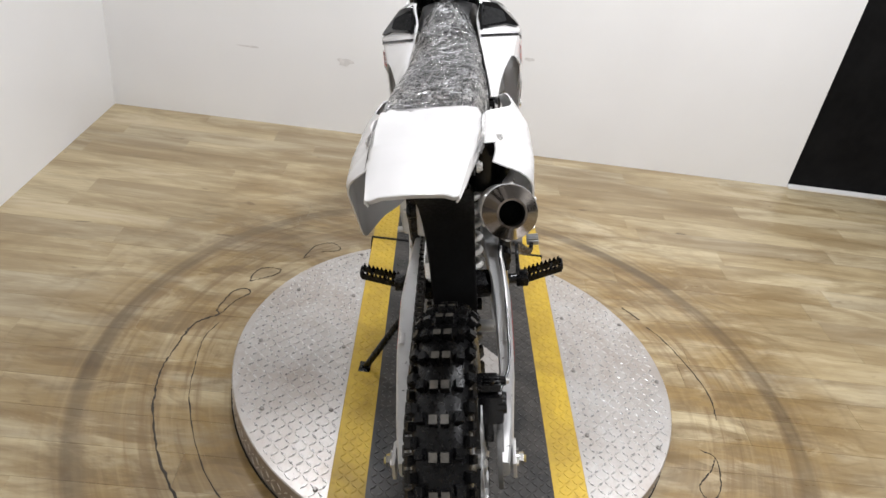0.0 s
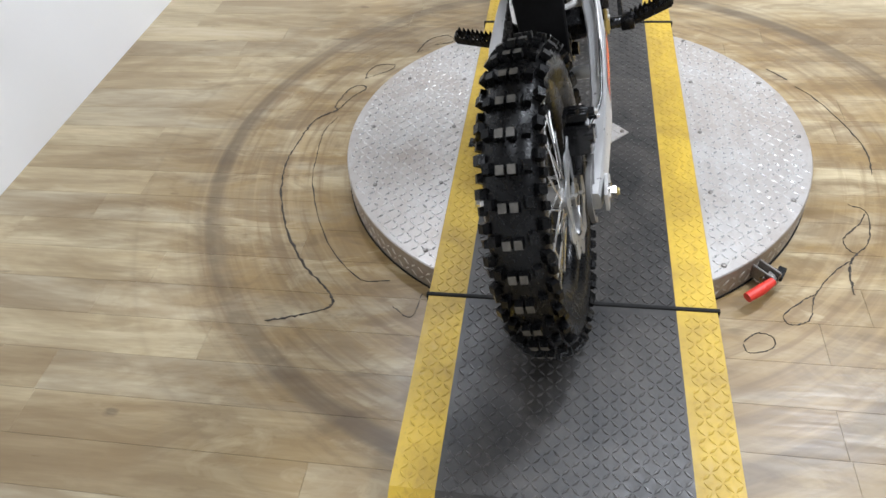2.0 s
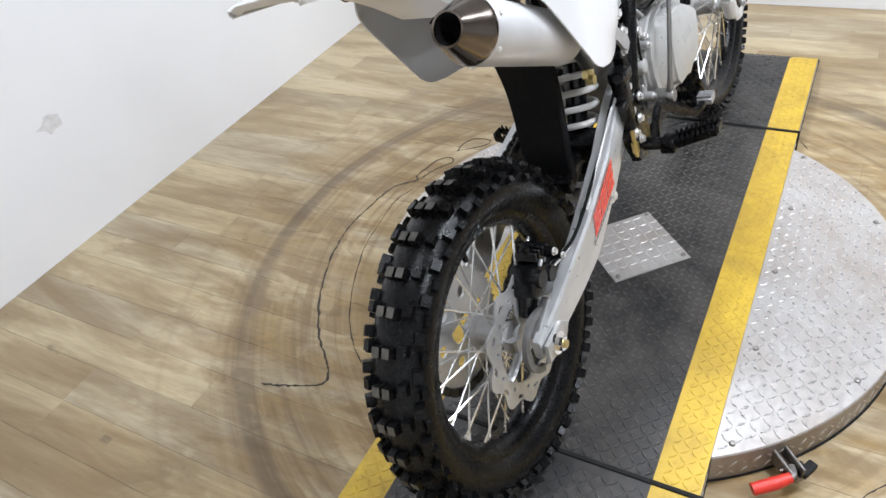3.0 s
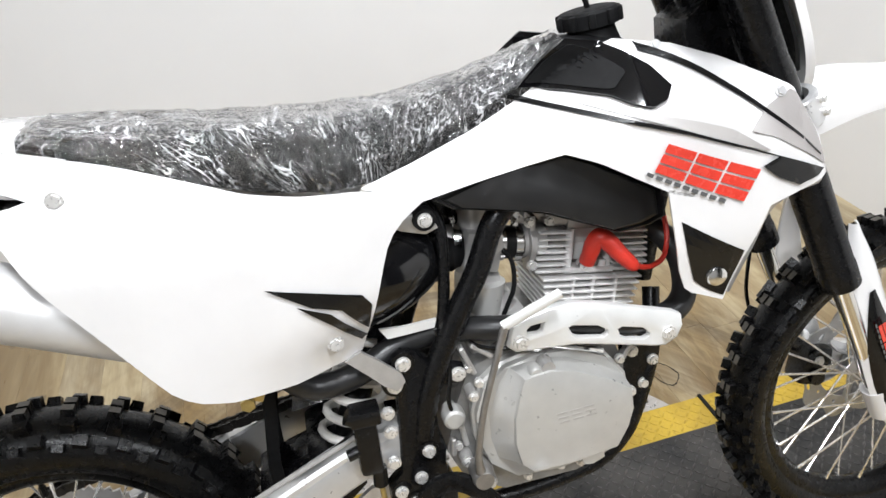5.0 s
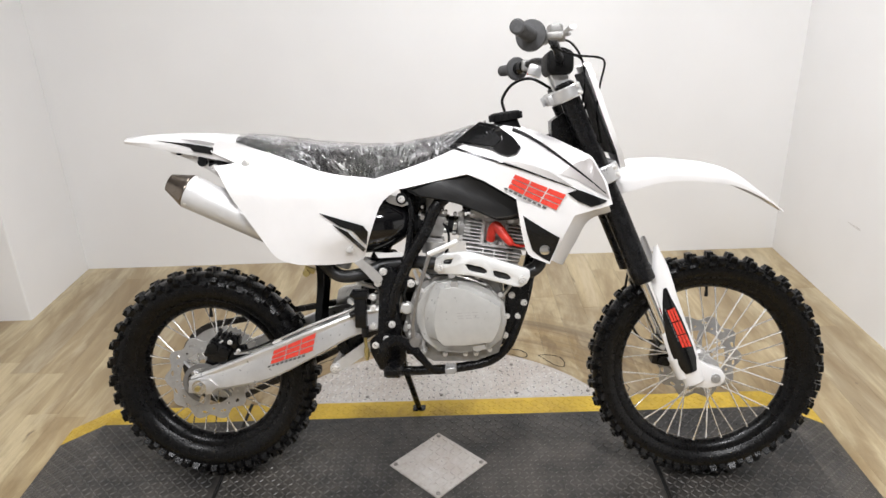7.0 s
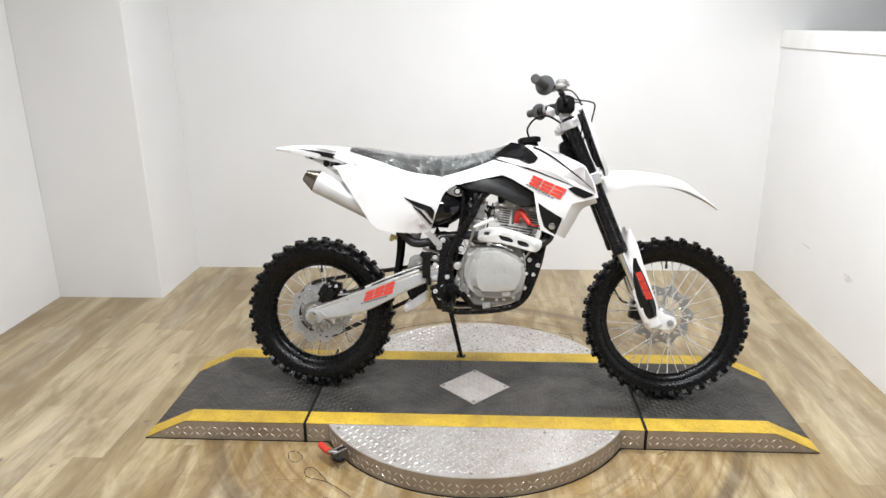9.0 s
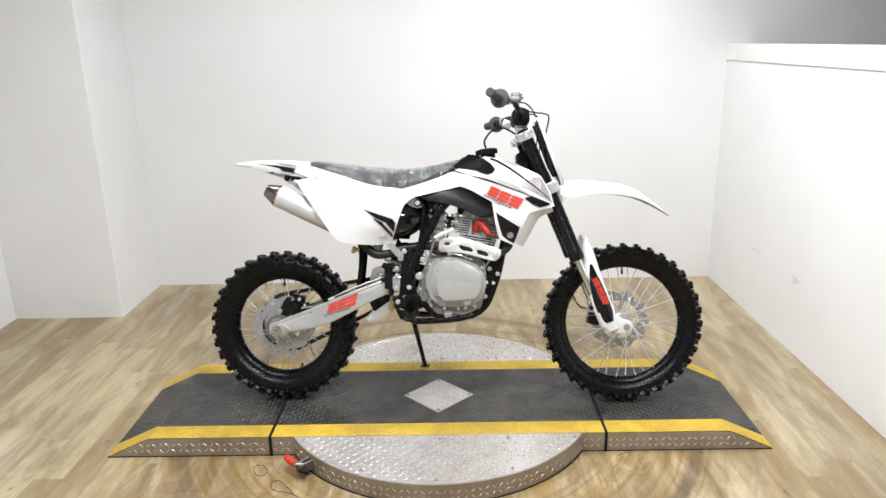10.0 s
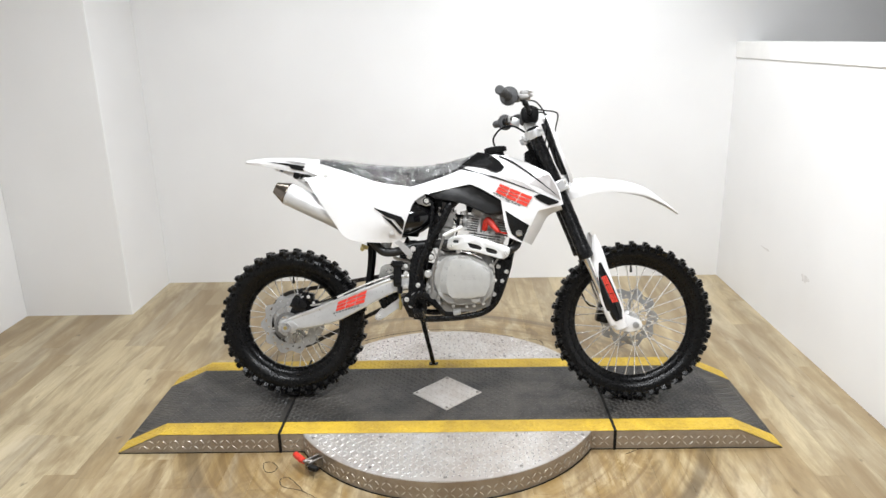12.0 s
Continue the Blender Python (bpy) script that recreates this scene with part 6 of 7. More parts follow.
for sd in (-1, 1):
    bm = bmesh.new()
    add_panel(bm, HT, HB, d_shroud, sd, 80, 28, 0.0035)
    sh = part("tank_shroud", bm, M_WHITE, bike, "glossy white tank shroud with black and grey flashes", 50)
    bm = bmesh.new()
    add_panel(bm, HL0, HL1, d_shroud, sd, 14, 8, 0.0035)
    lowp = part("lower_shroud", bm, M_WHITE, sh, "", 50)
    # scoop that turns in behind the lower shroud
    bm = bmesh.new()
    rows = []
    for (x, z), dx, dy in (((1.140, 0.846), 0.010, 0.020), ((1.055, 0.820), 0.040, 0.055), ((1.030, 0.765), 0.035, 0.055), ((1.002, 0.700), 0.030, 0.045)):
        rows.append([(x, sd * (d_shroud(x, z) - 0.003), z), (x + dx * 0.5, sd * (d_shroud(x, z) - dy * 0.4), z - 0.012), (x + dx, sd * (d_shroud(x, z) - dy), z - 0.022)])
    cols = [spline(list(c), 4) for c in zip(*rows)]
    add_skin(bm, [list(r) for r in zip(*cols)], 0.003)
    part("shroud_scoop", bm, M_WHITE, sh, "", 50)
    # black tank cover set into the shroud
    bm = bmesh.new()
    add_panel(bm, [(0.750, 1.010), (0.785, 1.040), (0.818, 1.063), (0.866, 1.054), (0.908, 1.023), (0.926, 0.998)], [(0.750, 1.010), (0.805, 1.004), (0.850, 0.995), (0.870, 0.984), (0.892, 0.978), (0.914, 0.984), (0.926, 0.998)], lambda x, z: d_shroud(x, z) + 0.0095, sd, 40, 16, 0.006)
    cv = part("tank_cover", bm, M_GLOSSBLACK, sh, "black tank cover insert", 50)
    bm = bmesh.new()
    add_panel(bm, [(0.762, 1.016), (0.790, 1.038), (0.822, 1.056), (0.850, 1.046), (0.874, 1.022)], [(0.762, 1.014), (0.800, 1.010), (0.835, 1.004), (0.855, 1.001), (0.874, 1.018)], lambda x, z: d_shroud(x, z) + 0.0118, sd, 16, 8, 0.003)
    part("grip_pad", bm, M_MATTBLACK, cv, "matt black knee area", 50)
    for nm, line, wd, mt in (("stripe", [(0.907, 1.044), (0.938, 1.030), (0.976, 1.007), (1.021, 0.971), (1.061, 0.936), (1.132, 0.875)], [0.0050, 0.0042, 0.0036, 0.0030, 0.0024, 0.0010], M_DECALBLACK),
                             ("stripe", [(0.737, 1.000), (0.800, 0.982), (0.880, 0.958), (0.945, 0.936), (1.004, 0.912), (1.062, 0.886)], [0.0030, 0.0028, 0.0026, 0.0020, 0.0016, 0.0008], M_DECALBLACK),
                             ("grey_flash", [(0.815, 0.988), (0.88, 0.968), (0.94, 0.948), (0.99, 0.928), (1.045, 0.898)], [0.0006, 0.0040, 0.0070, 0.0085, 0.0010], M_GREYFADE)):
        bm = bmesh.new()
        strip(bm, line, wd, sd, d_shroud, 0.0034 if mt is M_DECALBLACK else 0.0026)
        part(nm, bm, mt, sh, "", 0)
    bm = bmesh.new()
    add_panel(bm, [(1.020, 0.930), (1.052, 0.953), (1.094, 0.968), (1.128, 0.908), (1.142, 0.862)], [(1.020, 0.928), (1.056, 0.913), (1.080, 0.897), (1.110, 0.880), (1.141, 0.860)], lambda x, z: d_shroud(x, z) + 0.0026, sd, 20, 10, 0.0004)
    part("grey_flash", bm, M_GREYFADE, sh, "", 0)
    for outl in ([(1.036, 0.879), (1.064, 0.872), (1.060, 0.888), (1.098, 0.872), (1.136, 0.856), (1.126, 0.850), (1.092, 0.842), (1.060, 0.858)],):
        bm = bmesh.new()
        surf(bm, outl, sd, d_shroud, 0.0040)
        part("black_flash", bm, M_DECALBLACK, sh, "", 0)
    bm = bmesh.new()
    add_panel(bm, [(0.930, 0.822), (0.940, 0.775), (0.955, 0.726), (0.978, 0.708)], [(1.020, 0.762), (1.016, 0.748), (1.006, 0.720), (0.997, 0.697)], lambda x, z: d_shroud(x, z) + 0.0016, sd, 8, 6, 0.0004)
    part("black_flash", bm, M_DECALBLACK, lowp, "", 0)
    bm = bmesh.new()
    y = d_shroud(0.985, 0.730)
    add_lathe(bm, [(0.0, 0.006), (0.006, 0.006), (0.013, 0.004), (0.0145, 0.0), (0.0145, -0.004)], Matrix.Translation((0.985, sd * (y + 0.002), 0.730)) @ (AXLE if sd < 0 else AXLE @ Matrix.Rotation(math.pi, 4, "X")), 20)
    part("shroud_bolt", bm, M_CHROME, lowp)
    for x, z in ((1.075, 0.966), (0.934, 1.041)):
        bolt(sh, (x, sd * (d_shroud(x, z) + 0.003), z), 0.006, (0, sd, 0.5), M_SILVER, 0.004)
    f3 = lambda x, z: (x, sd * (d_shroud(x, z) + 0.003), z)  # noqa: E731
    logo(sh, f3(0.890, 0.897), f3(0.908, 0.931), f3(1.034, 0.875), f3(1.012, 0.836), (0, sd * 0.002, 0))

# the shrouds' noses reach a little further forward
for ob in [o for o in bike.children if o.name.startswith("tank_shroud")]:
    for o in (ob, *ob.children_recursive):
        for v_ in o.data.vertices:
            v_.co.x += 0.013 * ease((v_.co.x - 0.95) / 0.15)

# ---- fork and front end ----
FD = Vector((0.39, 0, -0.921)).normalized()
for sd in (-1, 1):
    y = sd * 0.098
    top, mid = Vector((1.043, y, 1.155)), Vector((1.268, y, 0.624))
    bm = bmesh.new()
    m = Matrix.Translation(top) @ frame_of(mid - top)
    L_ = (mid - top).length
    add_lathe(bm, [(0.0, -0.006), (0.020, -0.006), (0.027, 0.0), (0.0275, L_ * 0.30), (0.030, L_ * 0.34), (0.030, L_ * 0.93), (0.0315, L_ * 0.935), (0.0315, L_), (0.024, L_ + 0.004)], m, 28)
    leg = part("fork_leg", bm, M_FRAME, bike, "black upside-down fork leg")
    bm = bmesh.new()
    low = mid + FD * 0.29
    add_cyl(bm, mid, low, 0.0160, seg=24)
    part("stanchion", bm, M_CHROME, leg, "polished fork stanchion")
    bm = bmesh.new()
    foot = mid + FD * 0.24
    add_cyl(bm, foot, mid + FD * 0.305, 0.023, 0.021, seg=20)
    add_plate(bm, [(1.385, 0.385), (1.415, 0.398), (1.455, 0.374), (1.488, 0.364), (1.499, 0.347), (1.497, 0.330), (1.484, 0.318), (1.450, 0.310), (1.412, 0.316)], y - 0.017 if sd > 0 else y + 0.017, y + 0.012 if sd > 0 else y - 0.012, (), 0.004)
    ft = part("axle_clamp", bm, M_WHITE, leg, "white painted axle clamp")
    bm = bmesh.new()
    add_cyl(bm, (1.471, y, 0.342), (1.471, y + sd * 0.018, 0.342), 0.013, seg=20)
    add_cyl(bm, (1.471, y + sd * 0.010, 0.342), (1.471, y + sd * 0.021, 0.342), 0.008, seg=6)
    part("axle_end", bm, M_DISCSTEEL, ft)
    # guard over the lower leg
    bm = bmesh.new()
    ax = [(1.301, 0.715), (1.313, 0.645), (1.330, 0.560), (1.354, 0.480), (1.384, 0.400), (1.416, 0.328)]
    hw_ = [0.007, 0.027, 0.037, 0.041, 0.041, 0.029]
    rows = []
    for (x, z), w, lean in zip(ax, hw_, (-0.034, -0.020, -0.008, 0.0, 0.002, 0.002)):
        row = []
        for a in np.linspace(-1.15, 1.15, 9):
            u, v = math.sin(a) * w, math.cos(a) * 0.030
            row.append((x + u * 0.921, y + sd * (v * 0.75 + lean), z + u * 0.39))
        rows.append(row)
    cols = [spline(list(c), 4) for c in zip(*rows)]
    add_skin(bm, [list(r) for r in zip(*cols)], 0.0025)
    gd = part("fork_guard", bm, M_WHITE, leg, "white fork guard with black and red decal", 50)
    bm = bmesh.new()
    rows = []
    for t_, w in zip(np.linspace(0.30, 0.90, 8), (0.005, 0.014, 0.022, 0.027, 0.030, 0.031, 0.029, 0.016)):
        i = t_ * (len(ax) - 1)
        k = min(int(i), len(ax) - 2)
        x, z = (ax[k][j] + (ax[k + 1][j] - ax[k][j]) * (i - k) for j in (0, 1))
        gw = float(np.interp(t_, np.linspace(0, 1, 6), hw_))
        lean = float(np.interp(t_, np.linspace(0, 1, 6), (-0.034, -0.020, -0.008, 0.0, 0.002, 0.002)))
        rows.append([(x + u * 0.921, y + sd * (math.cos(1.15 * math.asin(max(-1, min(1, u / gw)))) * 0.0225 + lean + 0.0035), z + u * 0.39) for u in np.linspace(-w, w, 7)])
    add_skin(bm, rows, 0.0004)
    part("black_flash", bm, M_DECALBLACK, gd, "", 50)
    q = sd * 0.1245
    logo(gd, (1.325, q, 0.545), (1.345, q, 0.553), (1.397, q, 0.440), (1.372, q, 0.436), (0, sd * 0.0015, 0), True)

for nm, c, sz, zz in (("top_clamp", (1.050, 0, 1.132), (0.082, 0.285, 0.034), 1), ("lower_clamp", (1.152, 0, 0.918), (0.088, 0.285, 0.046), 0)):
    bm = bmesh.new()
    rot = Matrix.Rotation(radians(-23), 4, "Y")
    add_box(bm, c, (sz[0], 0.16, sz[2]), rot, 0.010, 2)
    for sd in (-1, 1):
        m = Matrix.Translation((c[0], sd * 0.098, c[2])) @ rot
        add_lathe(bm, [(0.0305, -sz[2] / 2), (0.040, -sz[2] / 2), (0.042, -sz[2] / 2 + 0.003), (0.042, sz[2] / 2 - 0.003), (0.040, sz[2] / 2), (0.0305, sz[2] / 2)], m, 28, True)
        add_box(bm, m @ Vector((-0.043, 0, 0)), (0.016, 0.028, sz[2] * 0.8), rot, 0.003, 2)
    cl = part(nm, bm, M_SILVER, bike, "silver fork clamp", 30)
    for sd in (-1, 1):
        for dz in (-0.010, 0.010):
            p = Matrix.Translation((c[0], sd * 0.098, c[2])) @ rot @ Vector((0.030, sd * 0.032, dz))
            bolt(cl, p, 0.0055, (0.6, sd, 0))

# handlebar
bm = bmesh.new()
add_tube(bm, [(0.905, -0.400, 1.272), (0.945, -0.29, 1.262), (1.000, -0.19, 1.262), (1.030, -0.11, 1.220), (1.030, -0.05, 1.205), (1.030, 0.05, 1.205), (1.030, 0.11, 1.214), (0.995, 0.19, 1.236), (0.945, 0.30, 1.222), (0.900, 0.400, 1.222)], 0.0112, 8, 14)
bar = part("handlebar", bm, M_FRAME, bike, "black handlebar")
bm = bmesh.new()
add_cyl(bm, (1.035, -0.095, 1.218), (1.035, 0.095, 1.218), 0.034, seg=24)
add_box(bm, (1.035, 0, 1.215), (0.072, 0.20, 0.066), None, 0.022, 3)
part("bar_pad", bm, M_MATTBLACK, bar, "black foam bar pad")
for sd in (-1, 1):
    bm = bmesh.new()
    add_box(bm, (1.040, sd * 0.045, 1.172), (0.042, 0.030, 0.065), pose(0, 0, 0, 0, -23, 0), 0.005, 2)
    part("bar_mount", bm, M_SILVER, bar)
    e0 = Vector((0.905, -0.400, 1.272)) if sd < 0 else Vector((0.900, 0.400, 1.222))
    e1 = Vector((0.945, -0.29, 1.262)) if sd < 0 else Vector((0.945, 0.30, 1.222))
    gdv = (e1 - e0)
    gm = Matrix.Translation(e0) @ frame_of(gdv)
    g = gdv.length
    prof = [(0.0, -0.006), (0.013, -0.006), (0.0175, -0.003)]
    for k in range(9):
        z = 0.004 + k * 0.0105
        prof += [(0.0175, z), (0.0175, z + 0.006), (0.0158, z + 0.0075), (0.0158, z + 0.009)]
    prof += [(0.0175, g - 0.018), (0.036, g - 0.014), (0.0375, g - 0.008), (0.034, g), (0.020, g + 0.002), (0.012, g + 0.004)]
    bm = bmesh.new()
    add_lathe(bm, prof, gm, 24)
    part("grip", bm, M_RUBBER, bar, "ribbed dark grey rubber grip", 30)
    # perch, lever and switch
    pc = e1.lerp(Vector((1.0, sd * 0.19, 1.262 if sd < 0 else 1.236)), 0.45)
    bm = bmesh.new()
    add_box(bm, pc, (0.034, 0.030, 0.034), None, 0.008, 3)
    add_box(bm, pc + Vector((0.034, sd * 0.014, 0.002)), (0.040, 0.034, 0.018), pose(0, 0, 0, 0, 0, sd * 12), 0.006, 3)
    add_cyl(bm, pc + Vector((0.048, sd * 0.016, -0.012)), pc + Vector((0.048, sd * 0.016, 0.015)), 0.0085, seg=14)
    if sd < 0:
        add_box(bm, pc + Vector((0.036, 0.030, 0.022)), (0.032, 0.046, 0.024), pose(0, 0, 0, 0, 0, 10), 0.008, 3)
    per = part("lever_perch", bm, M_ENGINECASE, bar, "silver lever perch")
    bm = bmesh.new()
    add_tube(bm, [pc + Vector((0.050, sd * 0.015, 0.004)), pc + Vector((0.058, sd * 0.060, 0.002)), pc + Vector((0.045, sd * 0.120, 0.000)), pc + Vector((0.052, sd * 0.185, 0.004))], [0.007, 0.0075, 0.006, 0.0085], 6, 10, True, 0.7)
    part("lever", bm, M_SILVER, per, "silver hand lever")
    bm = bmesh.new()
    add_cyl(bm, e1, e1.lerp(pc, 0.75), 0.020, seg=18)
    part("switch_block", bm, M_BLACKPL, bar)
bm = bmesh.new()
add_box(bm, (0.985, 0.135, 1.205), (0.040, 0.045, 0.032), pose(0, 0, 0, 0, 20, 0), 0.005, 2)
part("kill_switch", bm, M_SILVER, bar)
bm = bmesh.new()
add_box(bm, (0.966, 0.128, 1.204), (0.004, 0.018, 0.020), pose(0, 0, 0, 0, 20, 0), 0.001)
part("switch_button", bm, M_RED, bar)
for pts in ([(1.000, -0.175, 1.245), (1.07, -0.15, 1.226), (1.130, -0.11, 1.222), (1.148, -0.10, 1.206), (1.138, -0.09, 1.15), (1.135, -0.07, 1.08), (1.150, -0.055, 1.00)],
            [(1.02, 0.17, 1.24), (1.10, 0.12, 1.245), (1.128, 0.09, 1.20), (1.125, 0.07, 1.10), (1.10, 0.06, 1.00), (1.02, 0.06, 0.93)],
            [(1.00, -0.18, 1.26), (1.06, -0.10, 1.262), (1.105, -0.03, 1.20), (1.10, 0.0, 1.08), (1.05, 0.02, 0.97)]):
    bm = bmesh.new()
    add_tube(bm, pts, 0.0030, 8, 8)
    part("control_cable", bm, M_BLACKPL, bar)
bm = bmesh.new()
add_tube(bm, [(1.150, 0.08, 0.98), (1.21, 0.132, 0.80), (1.275, 0.142, 0.66), (1.262, 0.125, 0.50), (1.30, 0.10, 0.40), (1.345, 0.085, 0.385)], 0.0038, 8, 8)
part("brake_hose", bm, M_BLACKPL, bar)

# front caliper
bm = bmesh.new()
add_box(bm, (1.365, 0.066, 0.362), (0.058, 0.052, 0.082), pose(0, 0, 0, 0, 12, 0), 0.010, 2)
add_box(bm, (1.398, 0.082, 0.350), (0.06, 0.020, 0.040), None, 0.005, 2)
add_cyl(bm, (1.358, 0.03, 0.385), (1.358, 0.10, 0.385), 0.015, seg=16)
add_cyl(bm, (1.362, 0.03, 0.342), (1.362, 0.10, 0.342), 0.015, seg=16)
fc_ = part("front_caliper", bm, M_BLACKPL, bike, "black front brake caliper")
bolt(fc_, (1.358, 0.028, 0.385), 0.007)

# number plate and front fender
bm = bmesh.new()
rows = []
for (x, z), w in (((1.118, 1.212), 0.070), ((1.130, 1.185), 0.090), ((1.158, 1.105), 0.098), ((1.190, 1.020), 0.098), ((1.214, 0.965), 0.078), ((1.226, 0.930), 0.055)):
    rows.append([(x - (0.022 if abs(s) > 0.99 else 0.007 * abs(s) ** 2), max(-0.96, min(0.96, s)) * w, z) for s in (-1.0, -0.96, -0.9, -0.7, -0.4, 0.0, 0.4, 0.7, 0.9, 0.96, 1.0)])
cols = [spline(list(c), 4) for c in zip(*rows)]
add_skin(bm, [list(r) for r in zip(*cols)], 0.003)
npl = part("number_plate", bm, M_WHITE, bike, "plain white front number plate", 50)
# added black sheet that keeps the plate's shaded back dark
bm = bmesh.new()
rows = []
for (x, z), w in (((1.106, 1.190), 0.062), ((1.118, 1.165), 0.080), ((1.142, 1.100), 0.086), ((1.172, 1.020), 0.091), ((1.196, 0.970), 0.070)):
    rows.append([(x - 0.010 * abs(s) ** 2.2, s * w, z) for s in np.linspace(-1, 1, 9)])
cols = [spline(list(c), 3) for c in zip(*rows)]
add_skin(bm, [list(r) for r in zip(*cols)], 0.006)
part("plate_backing", bm, M_MATTBLACK, npl, "black sheet added to darken the plate's back", 50)
bm = bmesh.new()
rows = []
for x, zt, zb, w in ((1.10, 0.842, 0.832, 0.050), (1.15, 0.885, 0.845, 0.062), (1.21, 0.945, 0.862, 0.070), (1.30, 0.954, 0.888, 0.074), (1.38, 0.947, 0.893, 0.072), (1.46, 0.935, 0.886, 0.068), (1.525, 0.909, 0.872, 0.060), (1.575, 0.872, 0.850, 0.050), (1.62, 0.837, 0.826, 0.036), (1.666, 0.800, 0.795, 0.018)):
    h = zt - zb
    half = [(w, zb), (w * 1.02, zb + h * 0.25), (w * 0.95, zb + h * 0.62), (w * 0.72, zt - h * 0.12), (w * 0.35, zt - h * 0.04), (0, zt)]
    rows.append([(x, -a, b) for a, b in half] + [(x, a, b) for a, b in reversed(half[:-1])])
cols = [spline(list(c), 3) for c in zip(*rows)]
add_skin(bm, [list(r) for r in zip(*cols)], 0.003)
part("front_fender", bm, M_WHITE, bike, "glossy white front fender", 50)

# ---- foot controls and stand ----
for sd in (-1, 1):
    bm = bmesh.new()
    add_cyl(bm, (0.560, sd * 0.105, 0.395), (0.572, sd * 0.165, 0.388), 0.016, 0.013, seg=14)
    add_box(bm, (0.572, sd * 0.165, 0.388), (0.044, 0.034, 0.030), None, 0.006, 2)
    peg = part("foot_peg", bm, M_FRAME, bike, "black toothed foot peg")
    bm = bmesh.new()
    for xo in (-0.018, 0.018):
        add_box(bm, (0.580 + xo, sd * 0.219, 0.384), (0.005, 0.103, 0.018), None, 0.001)
        for k in range(9):
            yy = sd * (0.174 + k * 0.0112)
            add_cyl(bm, (0.580 + xo, yy, 0.392), (0.580 + xo, yy, 0.403), 0.0055, 0.0015, seg=4)
    for yy in (0.172, 0.21, 0.245):
        add_box(bm, (0.580, sd * yy, 0.382), (0.038, 0.006, 0.016), None, 0.001)
    add_box(bm, (0.580, sd * 0.271, 0.386), (0.036, 0.006, 0.018), None, 0.002)
    for v_ in bm.verts:
        v_.co.z += (abs(v_.co.y) - 0.165) * 0.34
    part("peg_tread", bm, M_FRAME, peg, "", 30)
bm = bmesh.new()
mid_ = spline([(0.536, 0, 0.425), (0.553, 0, 0.462), (0.585, 0, 0.473), (0.622, 0, 0.454), (0.655, 0, 0.423), (0.684, 0, 0.400), (0.722, 0, 0.402)], 4)
half_ = [float(np.interp(p.x, [0.536, 0.56, 0.62, 0.67, 0.73], [0.013, 0.014, 0.0150, 0.0105, 0.0075])) for p in mid_]
side_ = [(mid_[min(i + 1, len(mid_) - 1)] - mid_[max(i - 1, 0)]).normalized().cross(Vector((0, 1, 0))) for i in range(len(mid_))]
add_plate(bm, [(p.x + n_.x * h_, p.z + n_.z * h_) for p, n_, h_ in zip(mid_, side_, half_)] + [(p.x - n_.x * h_, p.z - n_.z * h_) for p, n_, h_ in reversed(list(zip(mid_, side_, half_)))], -0.148, -0.158, (), 0.003)
for v_ in bm.verts:
    v_.co.y -= 0.046 * ease((v_.co.x - 0.60) / 0.12)
ped = part("brake_pedal", bm, M_FRAME, bike, "black rear brake pedal")
bm = bmesh.new()
add_box(bm, (0.733, -0.202, 0.408), (0.030, 0.034, 0.016), pose(0, 0, 0, 0, -8, 0), 0.002)
for k in range(4):
    add_box(bm, (0.721 + k * 0.008, -0.202, 0.418), (0.003, 0.032, 0.006), pose(0, 0, 0, 0, -8, 0))
part("pedal_tip", bm, M_DISCSTEEL, ped)
bm = bmesh.new()
add_tube(bm, [(0.60, 0.135, 0.44), (0.66, 0.14, 0.43), (0.72, 0.145, 0.445), (0.745, 0.15, 0.455)], 0.006, 6, 8)
add_cyl(bm, (0.745, 0.145, 0.455), (0.745, 0.185, 0.455), 0.0085, seg=12)
part("gear_lever", bm, M_SILVER, bike, "silver gear lever")
# kick starter
bm = bmesh.new()
add_lathe(bm, [(0.0, 0.02), (0.014, 0.02), (0.017, 0.012), (0.017, -0.02)], Matrix.Translation((0.634, -0.150, 0.472)) @ AXLE, 18)
add_tube(bm, [(0.632, -0.160, 0.475), (0.629, -0.168, 0.52), (0.642, -0.174, 0.595), (0.667, -0.177, 0.676), (0.681, -0.178, 0.720)], [0.009, 0.0054, 0.0048, 0.0048, 0.0060], 6, 10)
kick = part("kick_starter", bm, M_KICK, bike, "grey kick-start lever folded against the engine")
bm = bmesh.new()
add_tube(bm, [(0.678, -0.178, 0.720), (0.715, -0.182, 0.737), (0.758, -0.186, 0.756)], 0.0058, 6, 10, True, 1.3)
part("kick_pedal", bm, M_SHIELD, kick)
# rear master cylinder
bm = bmesh.new()
add_box(bm, (0.480, -0.122, 0.550), (0.034, 0.030, 0.095), None, 0.008, 2)
add_cyl(bm, (0.470, -0.130, 0.598), (0.456, -0.130, 0.606), 0.012, seg=14)
add_cyl(bm, (0.468, -0.128, 0.545), (0.450, -0.128, 0.540), 0.009, seg=14)
add_box(bm, (0.482, -0.124, 0.600), (0.044, 0.036, 0.024), None, 0.005, 2)
add_cyl(bm, (0.490, -0.122, 0.505), (0.489, -0.122, 0.475), 0.011, seg=14)
mc = part("master_cylinder", bm, M_BLACKPL, bike, "black rear brake master cylinder")
bm = bmesh.new()
add_cyl(bm, (0.489, -0.122, 0.478), (0.492, -0.122, 0.405), 0.0045, seg=10)
add_cyl(bm, (0.491, -0.122, 0.440), (0.492, -0.122, 0.415), 0.008, seg=6)
part("push_rod", bm, M_BRASS, mc)
